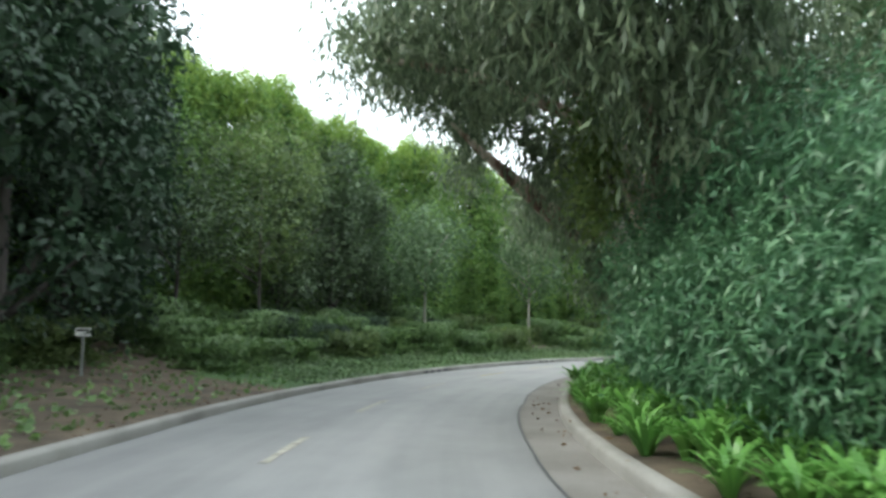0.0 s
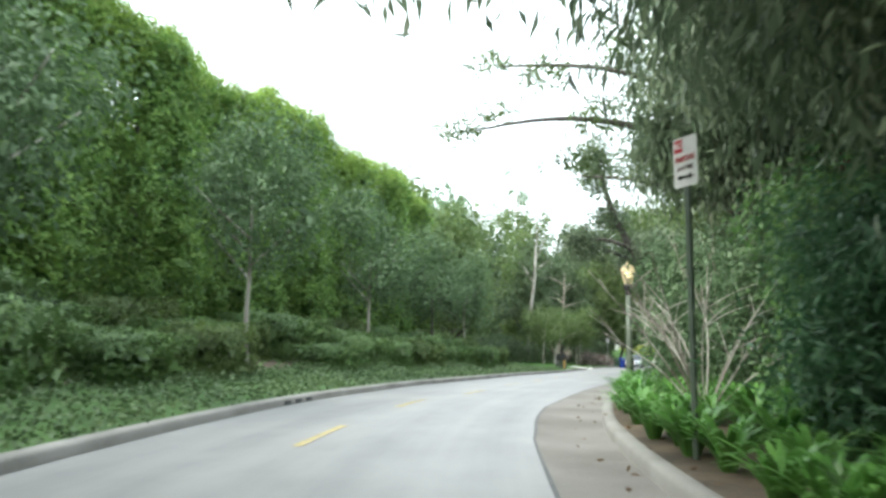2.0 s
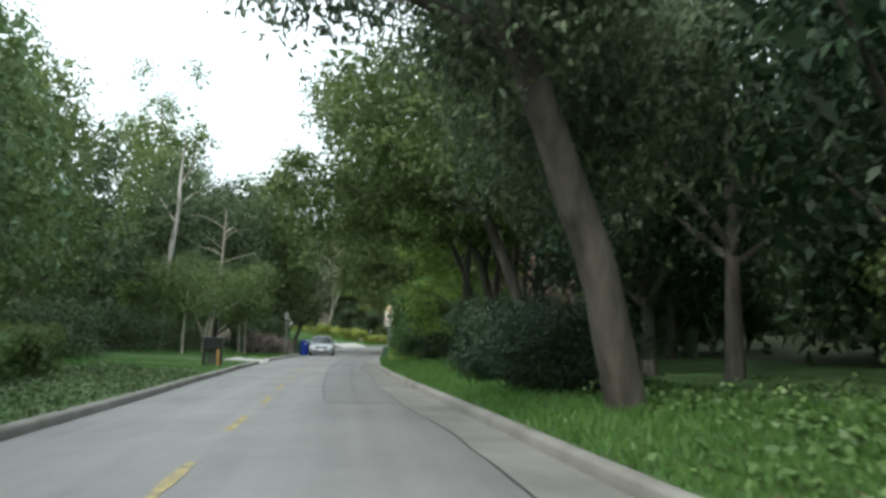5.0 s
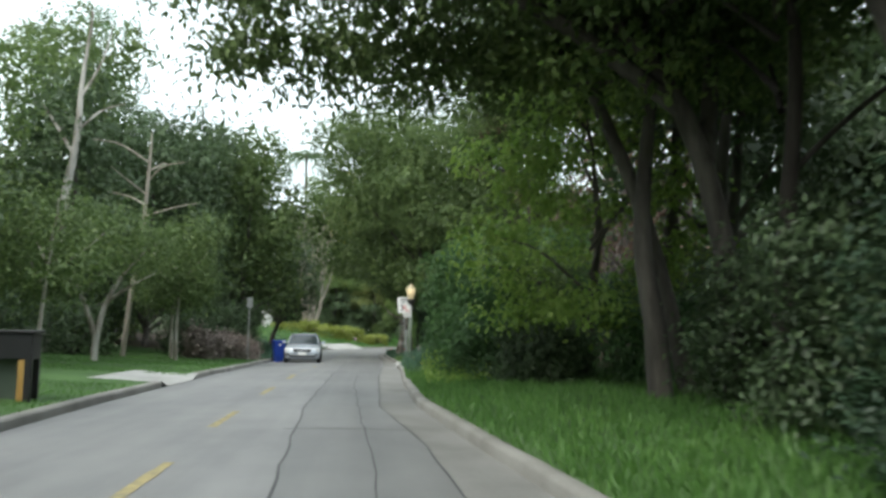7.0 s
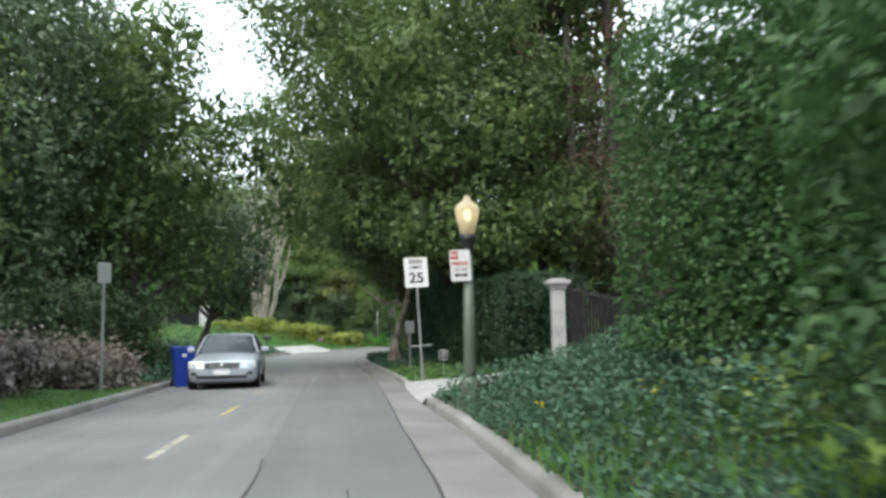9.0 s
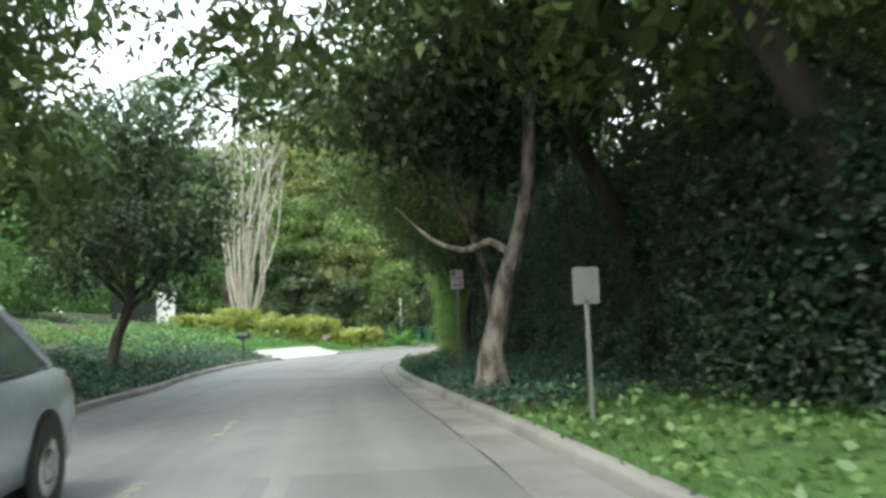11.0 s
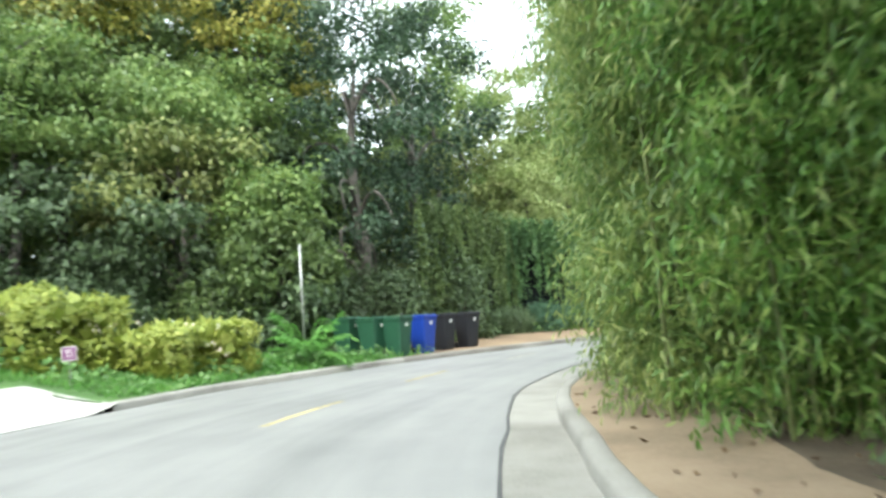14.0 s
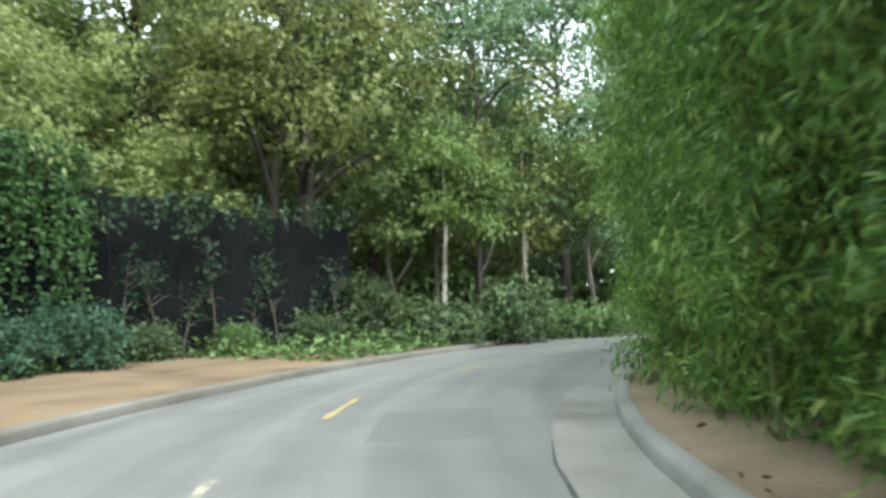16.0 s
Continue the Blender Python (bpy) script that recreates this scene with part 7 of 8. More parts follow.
# ---- street furniture, signs, bins, mailboxes, car ----
LAMP_GREEN = plain("green_grey_cast_iron", (.13, .155, .12), .55, .3)
DARK_IRON = plain("dark_iron", (.05, .05, .05), .5, .6)
GALVANISED = plain("galvanised_steel", (.38, .39, .38), .45, .7)
GREEN_POST = plain("dull_green_post_paint", (.09, .12, .09), .6)
SIGN_WHITE = plain("white_sign_face", (.78, .78, .76), .4)
SIGN_RED = plain("red_sign_ink", (.55, .05, .06), .45)
SIGN_BLACK = plain("black_sign_ink", (.02, .02, .02), .45)
GREY_INK = plain("faded_grey_sign_ink", (.3, .24, .24), .5)
SIGN_BACK = plain("bare_aluminium", (.5, .51, .5), .4, .8)
BLACK_PAINT = plain("black_paint", (.02, .02, .022), .45)
WOOD_POST = surface("honey_wood_post", [(0.2, (.25, .13, .03)), (0.5, (.45, .26, .07)), (0.9, (.6, .4, .13))], 4.0, 0.7, 20.0, 0.3, 0.01, (1, 1, .2))
GREY_STONE = surface("grey_stone", [(0.2, (.2, .2, .19)), (0.5, (.34, .34, .325)), (0.9, (.46, .46, .44))], 3.0, 0.9, 25.0, 0.5, 0.01)
WHITE_STUCCO = surface("white_stucco", [(0.2, (.68, .68, .66)), (0.9, (.82, .82, .8))], 4.0, 0.9, 40.0, 0.3, 0.005)
BIN_GREEN = plain("green_bin_plastic", (.018, .075, .042), .5)
BIN_BLUE = plain("blue_bin_plastic", (.012, .045, .30), .4)
BIN_BLACK = plain("black_bin_plastic", (.012, .014, .02), .55)
TYRE = plain("tyre_rubber", (.02, .02, .02), .85)
SILVER = plain("silver_car_paint", (.56, .61, .67), .24, .4)
CAR_GLASS = plain("tinted_car_glass", (.06, .08, .09), .05, 0.0)
CAR_GLASS.node_tree.nodes["Principled BSDF"].inputs["IOR"].default_value = 2.2
CHROME = plain("chrome", (.75, .76, .78), .15, 1.0)
CAR_BLACK = plain("black_trim", (.015, .015, .016), .5)
HEADLAMP = plain("clear_headlamp", (.75, .78, .8), .1, .3)


def lamp_glass():
    m, nodes, links, bsdf = material("cream_lamp_glass")
    bsdf.inputs["Base Color"].default_value = (.56, .5, .38, 1)
    bsdf.inputs["Roughness"].default_value = .25
    tr = nodes.new("ShaderNodeBsdfTranslucent")
    tr.inputs["Color"].default_value = (.7, .63, .48, 1)
    cl = nodes.new("ShaderNodeBsdfTransparent")
    cl.inputs["Color"].default_value = (1, .95, .8, 1)
    a, b = nodes.new("ShaderNodeMixShader"), nodes.new("ShaderNodeMixShader")
    a.inputs[0].default_value, b.inputs[0].default_value = .5, .16
    links.new(bsdf.outputs[0], a.inputs[1])
    links.new(tr.outputs[0], a.inputs[2])
    links.new(a.outputs[0], b.inputs[1])
    links.new(cl.outputs[0], b.inputs[2])
    links.new(b.outputs[0], nodes["Material Output"].inputs["Surface"])
    return m


LAMP_GLASS = lamp_glass()
BULB = plain("lit_bulb", (1.0, .86, .6), .5, 0, 5.0)


def street_lamp(place, tall, turn=0.0):
    """Cast post with an acorn globe; tall is the height to the tip."""
    r = thing("street_lamp", "lit acorn-globe street lamp on a green-grey post", "street lamp", place, turn, "acorn street lamps")
    k = tall - .62
    part("base", lathe([(.0, -.1), (.19, -.1), (.19, .12), (.17, .15), (.17, .3), (.14, .36), (.11, .42), (.0, .42)], 8), LAMP_GREEN, r)
    bm = lathe([(.0, .4), (.092, .4), (.098, .5), (.088, .9), (.068, k - .26), (.0, k - .26)], 12)
    part("post", bm, LAMP_GREEN, r)
    part("collar", lathe([(.0, k - .28), (.07, k - .28), (.088, k - .24), (.07, k - .2), (.085, k - .16), (.125, k - .08), (.13, k - .03), (.1, k), (.0, k)], 14), DARK_IRON, r)
    g = part("globe", lathe([(.0, k), (.1, k), (.112, k + .03), (.14, k + .14), (.172, k + .27), (.186, k + .35), (.182, k + .39), (.146, k + .45), (.09, k + .49), (.06, k + .52), (.045, k + .56), (.0, k + .61)], 18), LAMP_GLASS, r, "cream glass acorn globe")
    part("bulb", lathe([(.0, k + .2), (.05, k + .23), (.062, k + .29), (.05, k + .35), (.0, k + .38)], 10), BULB, r, "glowing bulb")
    return r


def lettering(name, text, size, mat, parent, x, z, y=-.006, wide=1.0):
    cu = bpy.data.curves.new(name, 'FONT')
    cu.body = text
    cu.size = size
    cu.align_x, cu.align_y = 'CENTER', 'CENTER'
    cu.extrude = .0012
    cu.offset = size * .02
    tmp = bpy.data.objects.new(name, cu)
    me = bpy.data.meshes.new_from_object(tmp)
    bpy.data.objects.remove(tmp)
    me.transform(Matrix.Translation((x, y, z)) @ Matrix.Rotation(radians(90), 4, 'X') @ Matrix.Diagonal((wide, 1, 1, 1)))
    me.materials.clear()
    me.materials.append(mat)
    return part(name, me, mat, parent)


def plate(w, h, z, thick=.004, r=.03):
    bm = bmesh.new()
    pts = []
    for cx, cz, a0 in ((w / 2 - r, h / 2 - r, 0), (-w / 2 + r, h / 2 - r, 90), (-w / 2 + r, -h / 2 + r, 180), (w / 2 - r, -h / 2 + r, 270)):
        for i in range(5):
            a = radians(a0 + i * 22.5)
            pts.append((cx + r * math.cos(a), 0, z + cz + r * math.sin(a)))
    f = bm.faces.new([bm.verts.new(p) for p in pts])
    g = bmesh.ops.extrude_face_region(bm, geom=[f])
    bmesh.ops.translate(bm, verts=[v for v in g["geom"] if isinstance(v, bmesh.types.BMVert)], vec=(0, thick, 0))
    bmesh.ops.recalc_face_normals(bm, faces=bm.faces)
    return bm


def arrow(w, z, mat, parent, y=-.0045):
    bm = bmesh.new()
    t, hd = .012, .032
    for sx in (-1, 1):
        v = [bm.verts.new((sx * q[0], y, z + q[1])) for q in ((0, t), (w / 2 - .05, t), (w / 2 - .05, hd), (w / 2, 0), (w / 2 - .05, -hd), (w / 2 - .05, -t), (0, -t))]
        bm.faces.new(v if sx < 0 else v[::-1])
    part("arrow", bm, mat, parent)


def no_parking_panel(parent, z, ink=SIGN_RED, w=.305, h=.457):
    p = part("sign_panel", plate(w, h, z), SIGN_WHITE, parent, "white no-parking panel with red lettering")
    bm = bmesh.new()
    c = (-w * .27, z + h * .33)
    a, b = w * .185, h * .125
    bm.faces.new([bm.verts.new((c[0] + q[0] * a, -.004, c[1] + q[1] * b)) for q in ((-1, -1), (1, -1), (1, 1), (-1, 1))])
    part("red_box", bm, ink, p)
    lettering("lettering", "NO", .085, SIGN_WHITE, p, c[0], c[1], -.006, .85)
    lettering("lettering", "PARKING", .075, ink, p, 0, z + h * .06, -.004, .78)
    lettering("lettering", "ANY TIME", .055, GREY_INK, p, 0, z - h * .13, -.004, .8)
    arrow(w * .68, z - h * .31, SIGN_BLACK, p)
    return p


def sign_on_post(name, label, place, turn, height, post, panel, lean=0.0, tilt=0.0):
    r = new(name)
    r.matrix_world = pose(*place, lean, tilt, turn)
    tagged(r, label, "road sign")
    part("post", block(-.03, .03, .006, .036, -.2, height, .006), post, r)
    panel(r, height)
    return r


facing = lambda s: heading(s) - 90

# first sign and lamp
p = on_ground(26.5, 2.35)
sign_on_post("no_parking_sign", "white no-parking sign on a dark green post", p, facing(26.2) - 62, 2.85, GREEN_POST, lambda r, h: no_parking_panel(r, h - .24))
p = at(41.0, 2.42)
street_lamp((p.x, p.y, ground_z(p.x, p.y)), 3.24)
# lamp with sign by the driveway
p = at(96.0, 1.98)
street_lamp((p.x, p.y, ground_z(p.x, p.y)), 3.12)
r = new("no_parking_sign")
r.matrix_world = pose(p.x - .02, p.y - .11, at(96, 0).z, 0, -3, 2)
tagged(r, "white no-parking sign strapped to a lamp post", "road sign")
no_parking_panel(r, 2.2)
part("strap", block(-.06, .06, .006, .02, 2.1, 2.13, .003), GALVANISED, r)
part("strap", block(-.06, .06, .006, .02, 2.28, 2.31, .003), GALVANISED, r)
# third lamp, half hidden by bamboo
p = at(153.5, 2.3)
street_lamp((p.x, p.y, ground_z(p.x, p.y)), 3.4)


def speed_panel(r, h):
    z = h - .381
    q = part("sign_panel", plate(.61, .762, z, .004, .04), SIGN_WHITE, r, "white speed limit panel")
    lettering("lettering", "SPEED", .13, SIGN_BLACK, q, 0, z + .265, -.004, 1.05)
    lettering("lettering", "LIMIT", .13, SIGN_BLACK, q, 0, z + .12, -.004, 1.05)
    lettering("lettering", "25", .36, SIGN_BLACK, q, 0, z - .15, -.004, 1.1)
    part("crossbar", block(-.3, .3, .0, .03, .86, .9, .008), GALVANISED, r)


p = on_ground(104.6, 2.25)
sign_on_post("speed_limit_sign", "white speed limit sign on a thin leaning post", p, 4, 3.12, GALVANISED, speed_panel, 0, -3)
# small lawn sign
def lawn_sign(place, turn, label, face):
    r = thing("lawn_sign", label, "sign", place, turn)
    part("stake", block(-.012, .012, .004, .02, -.1, .5, .004), GALVANISED, r)
    q = part("panel", plate(.26, .26, .56, .006, .03), SIGN_WHITE, r)
    bm = bmesh.new()
    bm.faces.new([bm.verts.new((x, -.004, z)) for x, z in ((-.12, .445), (.12, .445), (.12, .675), (-.12, .675))])
    part("printed_panel", bm, face, q)
    for z in (.52, .58, .62):
        bm = bmesh.new()
        bm.faces.new([bm.verts.new((x, -.006, zz)) for x, zz in ((-.06, z - .007), (.06, z - .007), (.06, z + .007), (-.06, z + .007))])
        part("printed_bar", bm, SIGN_WHITE, q)


p = on_ground(106.2, 3.0)
lawn_sign(p, 3, "small square yard sign in a grass verge", plain("dark_print_ink", (.09, .075, .075), .6))
p = on_ground(147.0, -7.75)
lawn_sign(p, -12, "small square yard sign before a low hedge", plain("violet_ink", (.17, .06, .16), .6))
# sign on the left kerb, seen edge-lit
p = on_ground(102.9, -5.0)
sign_on_post("road_sign", "narrow grey sign on a slim pale post", p, 38, 2.85, GALVANISED, lambda r, h: part("sign_panel", plate(.305, .457, h - .24), SIGN_BACK, r))
# no-parking sign under the trees
p = on_ground(121.9, 2.66)
sign_on_post("no_parking_sign", "white no-parking sign on a slim grey post", p, 2, 2.5, GALVANISED, lambda r, h: no_parking_panel(r, h - .24, plain("faded_red_ink", (.33, .12, .11), .5)))
# bare pole beside the spiky plant
r = thing("pole", "slim bare steel pole beside a spiky plant", "pole", (6.1, 96.4, ground_z(6.1, 96.4)))
part("shaft", lathe([(.0, -.2), (.03, -.2), (.03, 3.0), (.0, 3.01)], 10), GALVANISED, r)
# small white marker on the dark bank
p = on_ground(14.2, -7.0)
r = thing("marker_sign", "small white marker plate on a short post", "sign", p, 40)
part("post", block(-.025, .025, 0, .03, -.1, .8, .005), GALVANISED, r)
q = part("panel", plate(.3, .16, .84, .006, .02), SIGN_WHITE, r)
bm = bmesh.new()
bm.faces.new([bm.verts.new((x, -.004, z)) for x, z in ((-.11, .85), (.11, .85), (.11, .89), (-.11, .89))])
part("printed_bar", bm, SIGN_BLACK, q)
# second marker far along the right verge
p = on_ground(111.5, 2.6)
r = thing("marker_sign", "small pale notice on a post before a hedge", "sign", p, 0)
part("post", block(-.025, .025, 0, .03, -.1, 1.3, .005), GALVANISED, r)
part("panel", plate(.3, .4, 1.45, .006, .02), SIGN_BACK, r)


# mailboxes
def arch_box(w, length, h, z):
    """A mailbox body with an arched top, along y."""
    bm = bmesh.new()
    prof = [(-w / 2, 0), (-w / 2, h - w / 2)] + [(-w / 2 * math.cos(a), h - w / 2 + w / 2 * math.sin(a)) for a in np.linspace(.3, math.pi - .3, 7)] + [(w / 2, h - w / 2), (w / 2, 0)]
    rings = [[bm.verts.new((x, y, z + q)) for x, q in prof] for y in (-length / 2, length / 2)]
    n = len(prof)
    for i in range(n):
        bm.faces.new((rings[0][i], rings[0][(i + 1) % n], rings[1][(i + 1) % n], rings[1][i]))
    bm.faces.new(rings[0])
    bm.faces.new(rings[1][::-1])
    bmesh.ops.recalc_face_normals(bm, faces=bm.faces)
    return bm


p = on_ground(139.3, -6.55)
r = thing("mailbox", "black arched mailbox on a slim post", "mailbox", p, 70)
part("post", block(-.03, .03, -.03, .03, -.2, .98, .006), BLACK_PAINT, r)
q = part("box", arch_box(.22, .54, .27, .98), BLACK_PAINT, r)
part("door", block(-.105, .105, -.295, -.272, .99, 1.2, .008), BLACK_PAINT, q)
part("flag", block(.113, .122, -.02, .1, 1.06, 1.3, .003), BLACK_PAINT, q)
p = on_ground(78.9, -5.1)
r = thing("mailbox", "large dark mailbox on wooden legs beside a kerb", "mailbox", p, 8)
part("box", block(-.36, .36, -.3, .3, .62, 1.02, .02), BLACK_PAINT, r)
part("roof", block(-.4, .4, -.34, .34, 1.02, 1.07, .012), DARK_IRON, r)
for x, y, m in ((-.31, -.25, BLACK_PAINT), (-.31, .25, BLACK_PAINT), (.31, .25, BLACK_PAINT), (.31, -.25, BLACK_PAINT), (.22, -.24, WOOD_POST)):
    part("leg", block(x - .05, x + .05, y - .05, y + .05, -.15, .64, .008), m, r)
part("back_panel", block(-.2, .16, -.1, -.06, -.1, .62, .006), GREEN_POST, r)
# dark post box on the bank
p = on_ground(60.2, -5.8)
r = thing("mailbox", "dark weathered mailbox post on a grassy bank", "mailbox", p, 10)
part("post", block(-.1, .1, -.1, .1, -.2, .5, .012), DARK_IRON, r)
part("box", block(-.16, .16, -.22, .22, .48, .74, .03), DARK_IRON, r)


# wheeled bins
def wheeled_bin(place, turn, mat, label, tall=1.05):
    r = thing("wheeled_bin", label, "bin", place, turn, "bins along the kerb")
    bm = bmesh.new()
    rings = []
    for z, a, b in ((0.0, .21, .24), (.06, .22, .25), (tall * .55, .262, .3), (tall * .86, .295, .335), (tall * .9, .315, .355), (tall * .94, .315, .355)):
        ring = []
        for cx, cy, a0 in ((1, 1, 0), (-1, 1, 90), (-1, -1, 180), (1, -1, 270)):
            for i in range(3):
                t = radians(a0 + i * 45)
                ring.append(bm.verts.new((cx * (a - .06) + .06 * math.cos(t), cy * (b - .06) + .06 * math.sin(t), z)))
        rings.append(ring)
    for u, v in zip(rings, rings[1:]):
        for i in range(12):
            bm.faces.new((u[i], u[(i + 1) % 12], v[(i + 1) % 12], v[i]))
    bm.faces.new(rings[0][::-1])
    bm.faces.new(rings[-1])
    body = part("body", bm, mat, r)
    bm = block(-.325, .325, -.375, .365, tall * .94, tall, .03)
    for v in bm.verts:
        if v.co.z > tall * .97:
            v.co.x *= .88
            v.co.y *= .9
    part("lid", bm, mat, r)
    part("handle", limb_mesh("handle", [([(-.22, .36, tall * .9), (-.22, .44, tall * .93), (.22, .44, tall * .93), (.22, .36, tall * .9)], [.016] * 4)], mat, 6, 0), mat, r)
    for x in (-.26, .26):
        w = lathe([(.0, -.025), (.1, -.025), (.11, -.01), (.11, .01), (.1, .025), (.0, .025)], 12)
        bmesh.ops.transform(w, matrix=Matrix.Translation((x, .24, .09)) @ Matrix.Rotation(radians(90), 4, 'Y'), verts=w.verts)
        part("wheel", w, TYRE, r)
    bm = bmesh.new()
    bm.faces.new([bm.verts.new((x, -(.27 + .115 * (z / tall)) + .0, z)) for x, z in ((-.06, tall * .74), (.06, tall * .74), (.06, tall * .82), (-.06, tall * .82))])
    for v in bm.verts:
        v.co.y = -(.335 + .02) if v.co.z > tall * .78 else -(.325 + .015)
    part("sticker", bm, SIGN_WHITE, body, "small white sticker")
    return r


p = on_ground(107.7, -4.15)
wheeled_bin((p.x, p.y, at(107.7, 0).z), 15, BIN_BLUE, "blue wheeled recycling bin in the gutter", 1.1)
for s, d, mat, lab in ((155.3, -6.9, BIN_GREEN, "green wheeled bin on the verge"), (155.3, -6.1, BIN_GREEN, "green wheeled bin on the verge"), (155.5, -5.45, BIN_GREEN, "green wheeled bin on the verge"), (156.5, -5.3, BIN_BLUE, "blue wheeled bin between green and black ones"), (157.7, -5.4, BIN_BLACK, "black wheeled bin with a white sticker"), (158.6, -5.15, BIN_BLACK, "black wheeled bin with a white sticker")):
    p = on_ground(s, d)
    wheeled_bin(p, heading(s) - 12, mat, lab, 1.1)


# gate pillar and wave-topped iron fence by the right-hand driveway
p = at(103.9, 5.6)
gz = ground_z(p.x, p.y)
r = thing("gate_pillar", "grey stone gate pillar with a wide cap", "pillar", (p.x, p.y, gz), -10)
part("shaft", block(-.17, .17, -.17, .17, -.2, 2.0, .02), GREY_STONE, r)
part("neck", block(-.21, .21, -.21, .21, 2.0, 2.08, .015), GREY_STONE, r)
cap = part("cap", block(-.3, .3, -.3, .3, 2.12, 2.22, .02), PALE_CONCRETE, r, "pale weathered cap")
part("cap_moulding", block(-.25, .25, -.25, .25, 2.07, 2.125, .02), PALE_CONCRETE, cap)
part("cap_crown", block(-.2, .2, -.2, .2, 2.215, 2.27, .03), PALE_CONCRETE, cap)
r = thing("iron_fence", "black iron fence with a dipping top rail", "fence", (0, 0, 0))
a, b = np.array(at(103.7, 5.85)), np.array(at(101.4, 10.4))
n = 64
mk = []
for i in range(n):
    t = i / (n - 1)
    q = a + (b - a) * t
    z0 = ground_z(q[0], q[1])
    dip = 1.98 - .48 * math.sin(math.pi * min(t * 1.25, 1.0)) + .35 * max(0, t - .6)
    mk.append((q[0], q[1], z0, dip))
    part("picket", block(-.027, .027, -.014, .014, .08, dip + .07, .003), BLACK_PAINT, r).matrix_world = pose(q[0], q[1], z0)
part("top_rail", limb_mesh("top_rail", [([(x, y, z + h) for x, y, z, h in mk[::3]], [.02] * len(mk[::3]))], BLACK_PAINT, 6, 0), BLACK_PAINT, r)
part("bottom_rail", limb_mesh("bottom_rail", [([(x, y, z + .16) for x, y, z, h in mk[::3]], [.018] * len(mk[::3]))], BLACK_PAINT, 6, 0), BLACK_PAINT, r)

# white pillar with lantern and dark gate on the far bank
r = thing("gate_pillar", "white stucco gate pillar with a dark lantern", "pillar", (-8.4, 94.0, ground_z(-8.4, 94.0)), 28)
part("shaft", block(-.42, .42, -.42, .42, -.4, 1.75, .02), WHITE_STUCCO, r)
part("cap", block(-.47, .47, -.47, .47, 1.75, 1.83, .02), WHITE_STUCCO, r)
q = part("lantern", block(-.24, .24, -.24, .24, 1.88, 2.3, .02), DARK_IRON, r, "black iron lantern")
part("lantern_roof", lathe([(.0, 2.3), (.42, 2.3), (.38, 2.35), (.1, 2.5), (.0, 2.52)], 4), DARK_IRON, q)
part("lantern_foot", lathe([(.0, 1.82), (.2, 1.82), (.1, 1.88), (.0, 1.88)], 8), DARK_IRON, q)
r = thing("gate", "dark solid gate with a scooped top", "gate", (-9.0, 94.2, ground_z(-9.0, 94.2)), 205)
for i in range(9):
    w = .28
    part("board", block(i * w, i * w + w - .01, -.03, .03, .05, 1.5 - .5 * math.sin(math.pi * min(1, (i + .5) / 9)), .006), BLACK_PAINT, r)

# vine-grown fence behind the dirt shoulder
FENCE = [(12.6, 104.4), (17.5, 108.2), (22.5, 109.0), (29.4, 107.2)]
fence_top = lambda x: float(np.interp(x, [12.6, 17.5, 22.5, 29.4], [4.9, 4.7, 4.15, 3.5]))
DARK_MESH = surface("dark_fence_cloth", [(0.2, (.007, .008, .009)), (0.9, (.018, .02, .022))], 2.0, 1.0, 30, .3, .01)
DARK_MESH.node_tree.nodes["Principled BSDF"].inputs["Specular IOR Level"].default_value = .1
r = thing("fence", "dark screened fence behind the dirt shoulder", "fence", (0, 0, 0))
for (x0, y0), (x1, y1) in zip(FENCE, FENCE[1:]):
    L = math.hypot(x1 - x0, y1 - y0)
    ang = math.degrees(math.atan2(y1 - y0, x1 - x0))
    nn = max(int(L / 1.6), 1)
    for i in range(nn):
        q = (x0 + (x1 - x0) * (i + .5) / nn, y0 + (y1 - y0) * (i + .5) / nn)
        part("panel", block(-L / nn / 2 + .02, L / nn / 2 - .02, -.015, .015, .05, fence_top(q[0]), .004), DARK_MESH, r).matrix_world = pose(*q, ground_z(*q), 0, 0, ang)
        q = (x0 + (x1 - x0) * i / nn, y0 + (y1 - y0) * i / nn)
        part("fence_post", block(-.04, .04, .02, .12, -.2, fence_top(q[0]) - .08, .008), DARK_IRON, r).matrix_world = pose(*q, ground_z(*q), 0, 0, ang)
